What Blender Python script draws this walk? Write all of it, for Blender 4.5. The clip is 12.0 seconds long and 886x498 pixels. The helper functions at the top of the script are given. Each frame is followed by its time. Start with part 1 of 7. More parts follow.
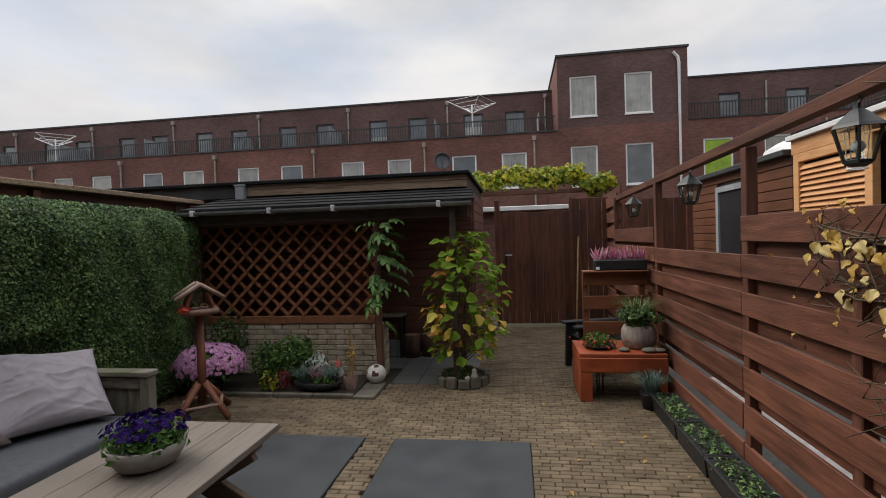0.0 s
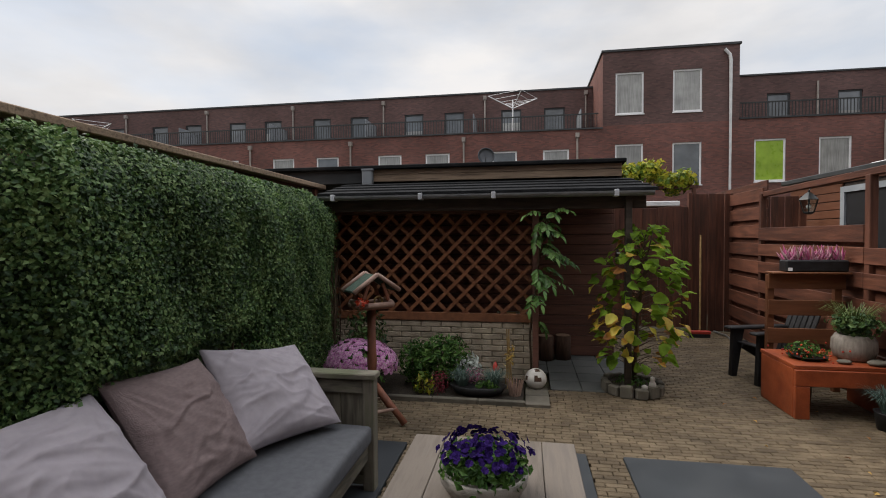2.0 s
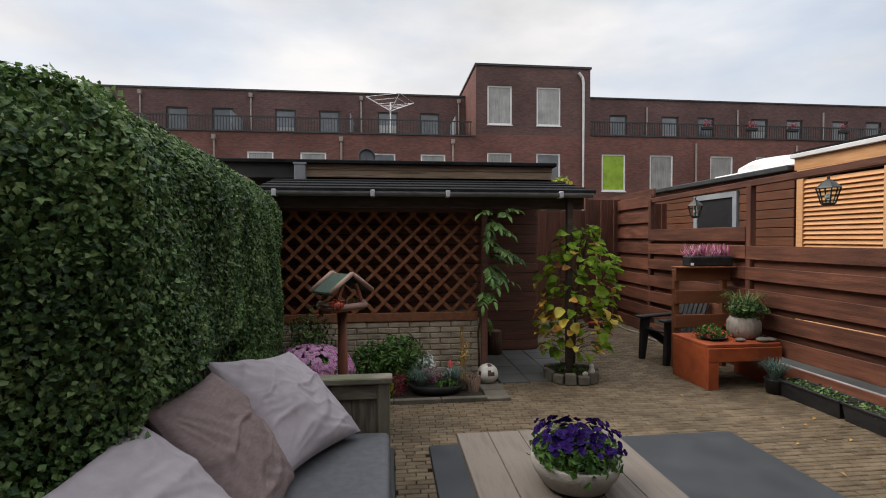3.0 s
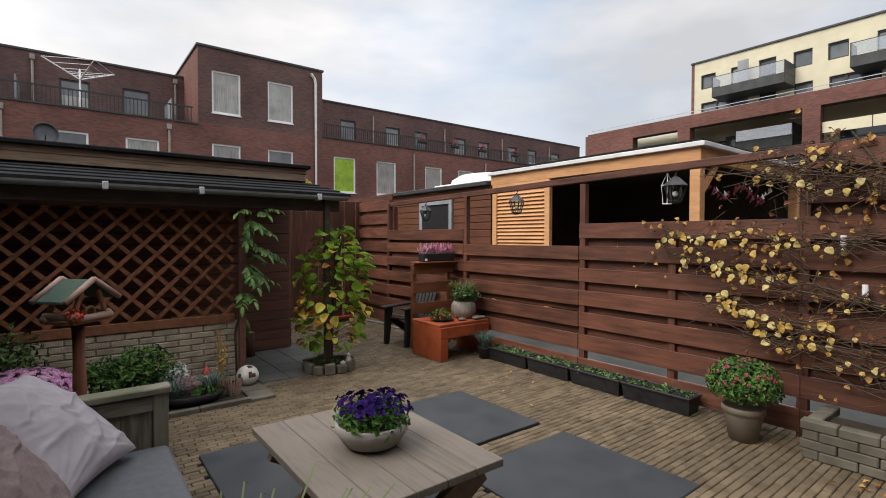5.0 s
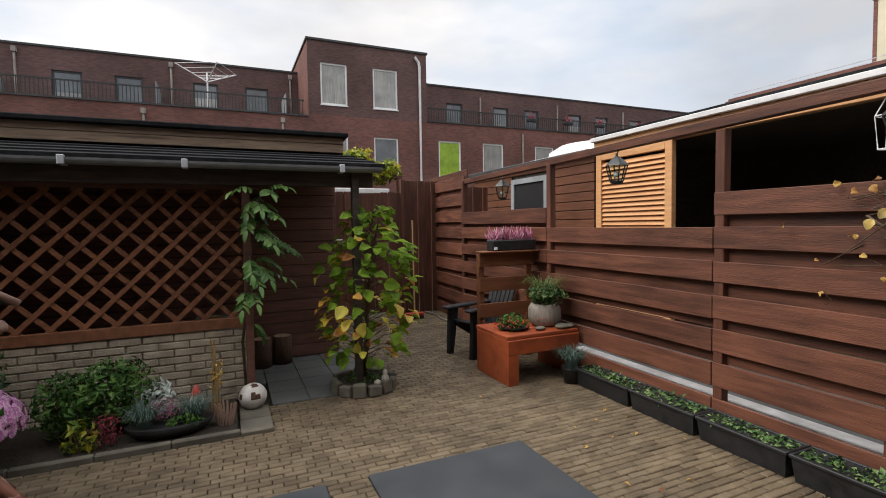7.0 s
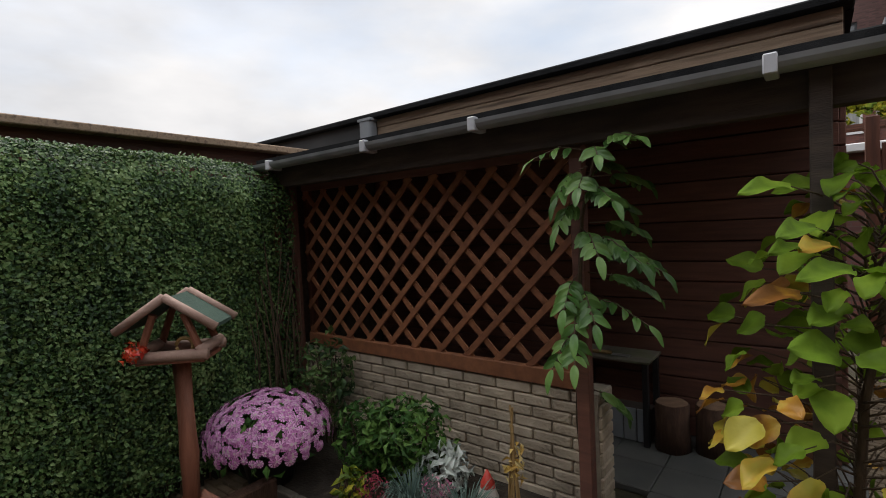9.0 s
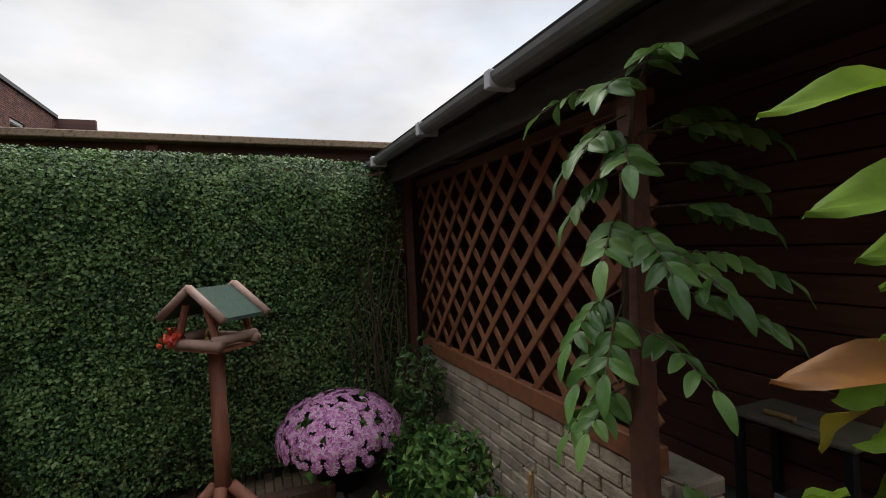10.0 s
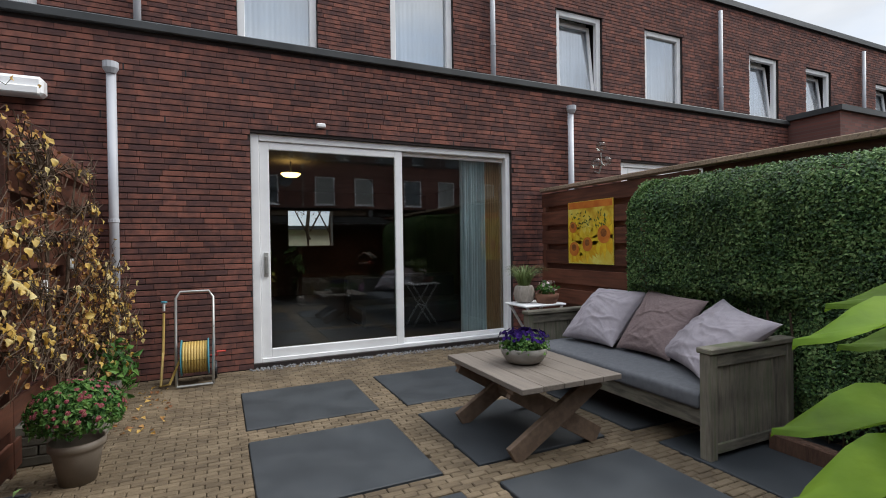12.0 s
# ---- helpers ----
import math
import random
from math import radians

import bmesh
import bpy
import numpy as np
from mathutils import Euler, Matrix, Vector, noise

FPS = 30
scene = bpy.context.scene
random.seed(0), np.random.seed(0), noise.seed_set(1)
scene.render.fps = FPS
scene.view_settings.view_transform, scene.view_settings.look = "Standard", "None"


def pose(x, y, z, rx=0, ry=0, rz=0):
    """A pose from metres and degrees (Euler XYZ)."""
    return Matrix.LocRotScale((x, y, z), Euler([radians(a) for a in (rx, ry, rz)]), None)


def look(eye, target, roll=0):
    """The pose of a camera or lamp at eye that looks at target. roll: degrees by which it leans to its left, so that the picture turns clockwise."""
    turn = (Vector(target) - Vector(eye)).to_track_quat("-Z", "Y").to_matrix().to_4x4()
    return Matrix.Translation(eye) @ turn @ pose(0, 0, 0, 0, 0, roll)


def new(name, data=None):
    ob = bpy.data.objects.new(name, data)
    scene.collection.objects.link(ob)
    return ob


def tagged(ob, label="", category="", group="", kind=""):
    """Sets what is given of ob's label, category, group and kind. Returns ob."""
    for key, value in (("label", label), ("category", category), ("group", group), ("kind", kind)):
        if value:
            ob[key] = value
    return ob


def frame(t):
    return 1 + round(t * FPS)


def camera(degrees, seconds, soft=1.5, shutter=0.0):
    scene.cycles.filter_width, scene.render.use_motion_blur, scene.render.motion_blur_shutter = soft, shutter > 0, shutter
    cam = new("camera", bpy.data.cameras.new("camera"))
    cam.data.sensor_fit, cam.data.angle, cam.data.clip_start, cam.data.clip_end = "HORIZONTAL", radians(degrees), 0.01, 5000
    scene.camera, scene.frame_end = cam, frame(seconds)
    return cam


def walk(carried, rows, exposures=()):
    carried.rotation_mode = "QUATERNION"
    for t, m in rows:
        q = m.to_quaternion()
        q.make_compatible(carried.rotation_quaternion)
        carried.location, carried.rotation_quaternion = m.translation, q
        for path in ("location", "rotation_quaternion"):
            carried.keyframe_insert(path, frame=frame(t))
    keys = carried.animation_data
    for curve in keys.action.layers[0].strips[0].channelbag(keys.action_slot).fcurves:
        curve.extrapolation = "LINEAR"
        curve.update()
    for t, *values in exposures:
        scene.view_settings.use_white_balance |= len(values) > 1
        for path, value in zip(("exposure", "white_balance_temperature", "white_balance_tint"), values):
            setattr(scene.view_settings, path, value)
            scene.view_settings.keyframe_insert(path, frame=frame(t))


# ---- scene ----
cam = camera(84.9, 12.0, soft=1.0)
PATH = [
    (0, (0.104, -0.39, 1.537), (-0.193, 1.587, 1.494), -1.8),
    (0.5, (-0.042, -0.346, 1.518), (-0.345, 1.63, 1.472), -1.5),
    (1, (-0.461, -0.251, 1.504), (-0.776, 1.724, 1.454), -1.0),
    (1.5, (-1.004, -0.176, 1.484), (-1.324, 1.797, 1.429), -0.4),
    (2, (-1.5, -0.168, 1.501), (-1.837, 1.802, 1.449), -0.3),
    (2.5, (-2.013, -0.174, 1.469), (-2.254, 1.811, 1.421), -0.2),
    (3, (-2.379, -0.143, 1.463), (-2.157, 1.844, 1.42), -0.1),
    (3.5, (-2.71, -0.284, 1.478), (-1.947, 1.564, 1.441), 0.2),
    (3.7, (-2.806, -0.336, 1.478), (-1.885, 1.439, 1.445), 0.4),
    (5.3, (-2.747, -0.316, 1.472), (-1.519, 1.262, 1.418), 0.0),
    (5.5, (-2.671, -0.282, 1.489), (-1.443, 1.295, 1.426), -0.2),
    (6, (-2.328, -0.108, 1.489), (-1.089, 1.46, 1.412), -0.5),
    (6.5, (-1.942, 0.177, 1.451), (-0.747, 1.778, 1.36), -0.4),
    (7, (-1.538, 0.572, 1.429), (-0.729, 2.399, 1.328), -0.9),
    (7.5, (-1.183, 1.04, 1.434), (-0.956, 3.024, 1.328), -1.5),
    (7.7, (-1.07, 1.21, 1.455), (-1.042, 3.207, 1.347), -1.7),
    (9.5, (-0.43, 3.253, 1.404), (-2.025, 4.459, 1.341), -2.9),
    (10, (-0.336, 3.73, 1.35), (-2.189, 4.484, 1.322), -2.6),
    (10.5, (-0.26, 3.988, 1.35), (-2.258, 4.09, 1.335), -1.9),
    (10.7, (-0.181, 4.152, 1.351), (-2.152, 3.812, 1.366), -1.2),
    (10.9, (-0.069, 4.219, 1.377), (-1.908, 3.432, 1.367), -1.4),
    (11, (-0.013, 4.25, 1.384), (-1.758, 3.273, 1.366), -1.5),
    (11.5, (0.216, 4.452, 1.364), (-0.959, 2.834, 1.353), -0.9),
    (12, (0.332, 4.599, 1.364), (-0.506, 2.783, 1.345), -0.8),
]
# the clip's camera opens up a little along the way; slightly warm white balance
walk(cam, [(t, look(eye, target, roll)) for t, eye, target, roll in PATH], exposures=[(0.0, 0.10, 6600, 10), (1.6, 0.12, 6600, 10), (3.5, 0.32, 6600, 10), (7.5, 0.40, 6600, 10), (9.5, 0.34, 6600, 10), (12.0, 0.45, 6200, 8)])


# world, sun, exposure
world = bpy.data.worlds.new("sky")
scene.world = world
world.use_nodes = True
wn, wl = world.node_tree.nodes, world.node_tree.links
SUN_ELEV, SUN_AZ = radians(46), radians(282)
sky = wn.new("ShaderNodeTexSky")
sky.sky_type = "NISHITA"
sky.sun_disc = False
sky.sun_elevation, sky.sun_rotation = SUN_ELEV, SUN_AZ
sky.air_density, sky.dust_density = 1.0, 2.0
coord = wn.new("ShaderNodeTexCoord")
wmap = wn.new("ShaderNodeMapping")
wmap.inputs["Scale"].default_value = (1.0, 1.0, 2.6)
cloud = wn.new("ShaderNodeTexNoise")
cloud.inputs["Scale"].default_value, cloud.inputs["Detail"].default_value = 2.1, 8
cloud.inputs["Roughness"].default_value = 0.52
cramp = wn.new("ShaderNodeValToRGB")
cramp.color_ramp.elements[0].position, cramp.color_ramp.elements[0].color = 0.30, (0.48, 0.48, 0.48, 1)
cramp.color_ramp.elements[1].position, cramp.color_ramp.elements[1].color = 0.55, (1, 1, 1, 1)
shade = wn.new("ShaderNodeTexNoise")
shade.inputs["Scale"].default_value, shade.inputs["Detail"].default_value = 1.7, 6
sramp = wn.new("ShaderNodeValToRGB")
sramp.color_ramp.elements[0].position, sramp.color_ramp.elements[0].color = 0.35, (4.0, 4.1, 4.35, 1)
sramp.color_ramp.elements[1].position, sramp.color_ramp.elements[1].color = 0.65, (6.7, 6.6, 6.6, 1)
bluesky = wn.new("ShaderNodeMix")
bluesky.data_type = "RGBA"
bluesky.inputs[0].default_value = 0.55
bluesky.inputs[7].default_value = (3.6, 4.9, 6.6, 1)
wmix = wn.new("ShaderNodeMix")
wmix.data_type = "RGBA"
back = wn["Background"]
back.inputs[1].default_value = 0.10
wl.new(coord.outputs["Generated"], wmap.inputs[0])
wl.new(wmap.outputs[0], cloud.inputs["Vector"])
wl.new(wmap.outputs[0], shade.inputs["Vector"])
wl.new(cloud.outputs[0], cramp.inputs[0])
wl.new(shade.outputs[0], sramp.inputs[0])
wl.new(sky.outputs[0], bluesky.inputs[6])
wl.new(cramp.outputs[0], wmix.inputs[0])
wl.new(bluesky.outputs[2], wmix.inputs[6])
wl.new(sramp.outputs[0], wmix.inputs[7])
zsep = wn.new("ShaderNodeSeparateXYZ")
zmap = wn.new("ShaderNodeMapRange")
zmap.inputs[1].default_value, zmap.inputs[2].default_value = 0.5, 1.0
zmap.inputs[3].default_value, zmap.inputs[4].default_value = 1.22, 3.6
zmul = wn.new("ShaderNodeVectorMath")
zmul.operation = "SCALE"
wl.new(coord.outputs["Generated"], zsep.inputs[0])
wl.new(zsep.outputs["Z"], zmap.inputs[0])
wl.new(wmix.outputs[2], zmul.inputs[0])
wl.new(zmap.outputs[0], zmul.inputs["Scale"])
wl.new(zmul.outputs[0], back.inputs[0])
sun = new("sun", bpy.data.lights.new("sun", "SUN"))
sun.data.energy, sun.data.angle, sun.data.color = 2.35, radians(40), (1.0, 0.95, 0.88)
sun.matrix_basis = look((-6.0, 1.3, 6.4), (0, 0, 0))


# materials
def mat(name, cols, nscale=6.0, stretch=(1, 1, 1), rough=0.7, rvar=0.15, bump=0.15, bscale=90.0, metal=0.0,
        rand=0.0, island=0.0, stain=0.25, sscale=1.3, translucent=0.0, spec=0.4, detail=6.0):
    m = bpy.data.materials.new(name)
    m.use_nodes = True
    n, l = m.node_tree.nodes, m.node_tree.links
    b = n["Principled BSDF"]
    geo = n.new("ShaderNodeNewGeometry")
    mp = n.new("ShaderNodeMapping")
    mp.inputs["Scale"].default_value = stretch
    l.new(geo.outputs["Position"], mp.inputs[0])
    no = n.new("ShaderNodeTexNoise")
    no.inputs["Scale"].default_value, no.inputs["Detail"].default_value = nscale, detail
    l.new(mp.outputs[0], no.inputs["Vector"])
    ra = n.new("ShaderNodeValToRGB")
    e = ra.color_ramp.elements
    while len(e) < len(cols):
        e.new(0.5)
    for i, c in enumerate(cols):
        e[i].position = 0.3 + 0.4 * i / max(1, len(cols) - 1)
        e[i].color = (*c, 1)
    src = no.outputs[0]
    if rand or island:
        add = n.new("ShaderNodeMath")
        add.operation = "MULTIPLY_ADD"
        if rand:
            info = n.new("ShaderNodeObjectInfo")
            l.new(info.outputs["Random"], add.inputs[0])
        else:
            l.new(geo.outputs["Random Per Island"], add.inputs[0])
        k = rand or island
        add.inputs[1].default_value = k
        off = n.new("ShaderNodeMath")
        off.operation = "SUBTRACT"
        off.inputs[1].default_value = k / 2
        l.new(src, add.inputs[2])
        l.new(add.outputs[0], off.inputs[0])
        src = off.outputs[0]
    l.new(src, ra.inputs[0])
    st = n.new("ShaderNodeTexNoise")
    st.inputs["Scale"].default_value, st.inputs["Detail"].default_value = sscale, 5
    l.new(geo.outputs["Position"], st.inputs["Vector"])
    sr = n.new("ShaderNodeMapRange")
    sr.inputs[1].default_value, sr.inputs[2].default_value = 0.3, 0.7
    sr.inputs[3].default_value, sr.inputs[4].default_value = 1 - stain, 1 + stain * 0.5
    l.new(st.outputs[0], sr.inputs[0])
    mul = n.new("ShaderNodeVectorMath")
    mul.operation = "SCALE"
    l.new(ra.outputs[0], mul.inputs[0])
    l.new(sr.outputs[0], mul.inputs["Scale"])
    l.new(mul.outputs[0], b.inputs["Base Color"])
    rr = n.new("ShaderNodeMapRange")
    rr.inputs[3].default_value, rr.inputs[4].default_value = max(0.02, rough - rvar), min(1, rough + rvar)
    l.new(no.outputs[0], rr.inputs[0])
    l.new(rr.outputs[0], b.inputs["Roughness"])
    b.inputs["Metallic"].default_value = metal
    b.inputs["Specular IOR Level"].default_value = spec
    if bump:
        bn = n.new("ShaderNodeTexNoise")
        bn.inputs["Scale"].default_value, bn.inputs["Detail"].default_value = bscale, 3
        l.new(mp.outputs[0], bn.inputs["Vector"])
        bp = n.new("ShaderNodeBump")
        bp.inputs["Strength"].default_value, bp.inputs["Distance"].default_value = bump, 0.01
        l.new(bn.outputs[0], bp.inputs["Height"])
        l.new(bp.outputs[0], b.inputs["Normal"])
    if translucent:
        tr = n.new("ShaderNodeBsdfTranslucent")
        l.new(mul.outputs[0], tr.inputs[0])
        mx = n.new("ShaderNodeMixShader")
        mx.inputs[0].default_value = translucent
        l.new(b.outputs[0], mx.inputs[1])
        l.new(tr.outputs[0], mx.inputs[2])
        l.new(mx.outputs[0], n["Material Output"].inputs[0])
    return m


def brick_mat(name, axes, c1, c2, mortar, bw=0.22, bh=0.0625, stain=0.3):
    """Far brickwork: courses by the real brick size, on walls whose run is the given axis."""
    m = mat(name, [c1, c2], nscale=3.0, rough=0.85, rvar=0.08, stain=stain, sscale=0.35, bump=0.0, spec=0.25)
    n, l = m.node_tree.nodes, m.node_tree.links
    geo = n.new("ShaderNodeNewGeometry")
    sep, com = n.new("ShaderNodeSeparateXYZ"), n.new("ShaderNodeCombineXYZ")
    l.new(geo.outputs["Position"], sep.inputs[0])
    l.new(sep.outputs[axes], com.inputs[0])
    l.new(sep.outputs["Z"], com.inputs[1])
    br = n.new("ShaderNodeTexBrick")
    br.inputs["Scale"].default_value = 1.0
    br.inputs["Brick Width"].default_value, br.inputs["Row Height"].default_value = bw, bh
    br.inputs["Mortar Size"].default_value, br.inputs["Mortar Smooth"].default_value = 0.008, 0.2
    br.inputs["Color1"].default_value, br.inputs["Color2"].default_value = (*c1, 1), (*c2, 1)
    br.inputs["Mortar"].default_value = (*mortar, 1)
    l.new(com.outputs[0], br.inputs["Vector"])
    for k in list(l):
        if k.to_node.type == "VECT_MATH" and k.to_socket.name == "Vector":
            l.remove(k)
    vm = [x for x in n if x.type == "VECT_MATH"][0]
    l.new(br.outputs[0], vm.inputs[0])
    return m


def glass_mat(name, tint=(0.9, 0.95, 0.95), gloss=0.045):
    m = bpy.data.materials.new(name)
    m.use_nodes = True
    n, l = m.node_tree.nodes, m.node_tree.links
    n.remove(n["Principled BSDF"])
    t, g, f, mx, pw, sc = (n.new(k) for k in ("ShaderNodeBsdfTransparent", "ShaderNodeBsdfGlossy", "ShaderNodeLayerWeight", "ShaderNodeMixShader", "ShaderNodeMath", "ShaderNodeMath"))
    t.inputs[0].default_value = (*tint, 1)
    g.inputs["Roughness"].default_value = 0.01
    pw.operation, sc.operation = "POWER", "MULTIPLY_ADD"
    pw.inputs[1].default_value = 4.5
    sc.inputs[1].default_value, sc.inputs[2].default_value = 0.85, gloss
    l.new(f.outputs["Facing"], pw.inputs[0])
    l.new(pw.outputs[0], sc.inputs[0])
    l.new(sc.outputs[0], mx.inputs[0])
    l.new(t.outputs[0], mx.inputs[1])
    l.new(g.outputs[0], mx.inputs[2])
    l.new(mx.outputs[0], n["Material Output"].inputs[0])
    return m


def glow_mat(name, col, power):
    m = bpy.data.materials.new(name)
    m.use_nodes = True
    b = m.node_tree.nodes["Principled BSDF"]
    b.inputs["Base Color"].default_value = (*col, 1)
    b.inputs["Emission Color"].default_value = (*col, 1)
    b.inputs["Emission Strength"].default_value = power
    return m


M_PAVER = mat("clinker", [(0.096, 0.069, 0.041), (0.136, 0.100, 0.060), (0.172, 0.129, 0.081)], nscale=7, rand=0.30, rough=0.82, bump=0.6, bscale=120, stain=0.32, sscale=1.6)
M_PAVERJ = mat("clinker_joined", [(0.096, 0.069, 0.041), (0.136, 0.100, 0.060), (0.172, 0.129, 0.081)], nscale=7, island=0.30, rough=0.82, bump=0.6, bscale=120, stain=0.32, sscale=1.6)
M_JOINT = mat("joint_sand", [(0.030, 0.026, 0.014), (0.052, 0.044, 0.024), (0.036, 0.042, 0.017)], nscale=14, rough=0.95, bump=0.6, bscale=200)
M_SLAB = mat("dark_slab", [(0.0255, 0.0292, 0.0337), (0.0331, 0.0376, 0.0427), (0.042, 0.0464, 0.0509)], nscale=3.5, rough=0.62, rvar=0.2, bump=0.12, bscale=220, stain=0.22, sscale=2.0, rand=0.15)
M_TILE = mat("grey_tile", [(0.08, 0.084, 0.08), (0.12, 0.12, 0.112)], nscale=5, rough=0.8, bump=0.2, bscale=150, stain=0.3, rand=0.3)
M_FENCE_Y = mat("stained_board", [(0.0676, 0.0238, 0.0139), (0.1186, 0.0425, 0.0234), (0.1685, 0.0623, 0.0355)], nscale=3.2, stretch=(9, 0.8, 9), rand=0.28, rough=0.62, rvar=0.15, bump=0.3, bscale=24, stain=0.34, sscale=1.8)
M_FENCE_X = mat("stained_board_cross", [(0.0661, 0.0233, 0.0142), (0.115, 0.0406, 0.0231), (0.1594, 0.0589, 0.0347)], nscale=3.2, stretch=(0.8, 9, 9), rand=0.28, rough=0.62, bump=0.3, bscale=24, stain=0.34)
M_FENCE_Z = mat("stained_post", [(0.0592, 0.0223, 0.0124), (0.1036, 0.0365, 0.0204), (0.1445, 0.0537, 0.0312)], nscale=3.2, stretch=(9, 9, 0.8), rand=0.25, rough=0.62, bump=0.3, bscale=24, stain=0.34)
M_LATTICE = mat("lattice_wood", [(0.1875, 0.0725, 0.035), (0.2937, 0.12, 0.055)], nscale=8, stretch=(3, 3, 3), rough=0.65, bump=0.3, bscale=60, rand=0.3)
M_SIDING = mat("dark_siding", [(0.0998, 0.0437, 0.0334), (0.182, 0.0805, 0.056)], nscale=4, stretch=(0.8, 8, 8), rand=0.2, rough=0.6, bump=0.25, bscale=30)
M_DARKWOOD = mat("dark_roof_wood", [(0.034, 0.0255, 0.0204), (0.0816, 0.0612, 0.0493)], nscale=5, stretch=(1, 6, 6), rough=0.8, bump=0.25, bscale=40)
M_FASCIA = mat("weathered_fascia", [(0.154, 0.1092, 0.0756), (0.378, 0.273, 0.189), (0.238, 0.175, 0.1204)], nscale=4, stretch=(0.6, 10, 10), rough=0.8, bump=0.4, bscale=30, rand=0.2)
M_FELT = mat("roof_felt", [(0.013, 0.014, 0.015), (0.028, 0.029, 0.031)], nscale=12, rough=0.95, spec=0.08, bump=0.4, bscale=260, stain=0.35)
M_GUTTER = mat("grey_gutter", [(0.1688, 0.1777, 0.1855), (0.27, 0.2778, 0.2869)], nscale=6, rough=0.4, bump=0.05, stain=0.2)
M_GREY = mat("grey_paint", [(0.22, 0.24, 0.26), (0.30, 0.32, 0.34)], nscale=4, rough=0.5, bump=0.05, stain=0.15)
M_PIPE = mat("zinc_pipe", [(0.425, 0.4375, 0.475), (0.575, 0.5875, 0.625)], nscale=4, stretch=(1, 1, 0.4), rough=0.45, bump=0.05, stain=0.2)
M_WHITE = mat("white_paint", [(0.82, 0.82, 0.83), (0.88, 0.88, 0.88)], nscale=5, rough=0.4, rvar=0.1, bump=0.03, stain=0.08)
M_STONE = mat("pale_brick", [(0.31, 0.26, 0.195), (0.43, 0.36, 0.27), (0.51, 0.435, 0.335)], nscale=7, rand=0.18, rough=0.9, bump=0.9, bscale=60, stain=0.35, sscale=3)
M_STONEJ = mat("pale_joint", [(0.23, 0.195, 0.15), (0.33, 0.285, 0.22)], nscale=20, rough=0.95, bump=0.5)
M_EDGE = mat("concrete_edge", [(0.0918, 0.0826, 0.0643), (0.1469, 0.1316, 0.104)], nscale=8, rough=0.9, bump=0.4, bscale=140, stain=0.35, sscale=3, rand=0.2)
M_SOIL = mat("soil", [(0.018, 0.013, 0.009), (0.045, 0.034, 0.023)], nscale=22, rough=0.95, bump=1.0, bscale=60)
BRICKS = [(0.095, 0.050, 0.047), (0.130, 0.062, 0.054), (0.172, 0.077, 0.062), (0.245, 0.100, 0.074)]
M_BRICK = mat("red_brick", BRICKS, nscale=9, rand=0.34, rough=0.85, bump=0.5, bscale=120, stain=0.2, sscale=1.5, spec=0.25)
M_BRICKJ = mat("red_brick_joined", BRICKS, nscale=9, island=0.34, rough=0.85, bump=0.5, bscale=120, stain=0.2, sscale=1.5, spec=0.25)
M_MORTAR = mat("dark_mortar", [(0.022, 0.016, 0.015), (0.040, 0.030, 0.028)], nscale=20, rough=0.95, bump=0.4)
M_FARBRICK = brick_mat("far_brick", "X", (0.235, 0.098, 0.078), (0.135, 0.064, 0.057), (0.15, 0.095, 0.082))
M_FARBRICK_DK = brick_mat("far_brick_dark", "X", (0.165, 0.092, 0.082), (0.098, 0.060, 0.058), (0.12, 0.083, 0.076))
M_FARBRICK_Y = brick_mat("far_brick_side", "Y", (0.215, 0.088, 0.068), (0.125, 0.056, 0.048), (0.13, 0.08, 0.07))
M_CREAM = mat("cream_render", [(0.6216, 0.5695, 0.4136), (0.6888, 0.6375, 0.4752)], nscale=2, rough=0.85, bump=0.1, bscale=30, stain=0.08, sscale=0.4)
M_COPING = mat("dark_coping", [(0.030, 0.032, 0.034), (0.055, 0.058, 0.060)], nscale=3, rough=0.5, bump=0.05)
M_BLACK = mat("black_plastic", [(0.010, 0.010, 0.011), (0.022, 0.022, 0.024)], nscale=20, rough=0.5, bump=0.1, bscale=300)
M_IRON = mat("black_iron", [(0.012, 0.014, 0.014), (0.03, 0.034, 0.034)], nscale=20, rough=0.42, bump=0.1, bscale=200, spec=0.5)
M_PANE = mat("far_pane", [(0.08, 0.092, 0.104), (0.16, 0.176, 0.192)], nscale=0.8, rough=0.08, rvar=0.03, bump=0.0, rand=0.7, spec=0.8)
M_CURTAINPANE = mat("curtained_pane", [(0.225, 0.225, 0.2175), (0.39, 0.39, 0.375)], nscale=5, stretch=(8, 1, 0.3), rough=0.15, rvar=0.05, bump=0.0, rand=0.5, spec=0.6)
M_GREENPANE = mat("green_blind", [(0.26, 0.42, 0.03), (0.34, 0.50, 0.05)], nscale=3, rough=0.3, bump=0.0)
M_SOFAWOOD = mat("weathered_wood", [(0.0862, 0.0782, 0.0598), (0.1725, 0.1552, 0.1207), (0.138, 0.1437, 0.0862)], nscale=4, stretch=(1.4, 1.4, 8), rand=0.25, rough=0.85, bump=0.4, bscale=40, stain=0.35, sscale=3.5)
M_SOFAWOOD_Z = mat("weathered_wood_upright", [(0.09, 0.0792, 0.06), (0.186, 0.1656, 0.1296), (0.132, 0.1344, 0.0864)], nscale=4, stretch=(8, 8, 0.8), rand=0.25, rough=0.85, bump=0.4, bscale=40, stain=0.4, sscale=3.5)
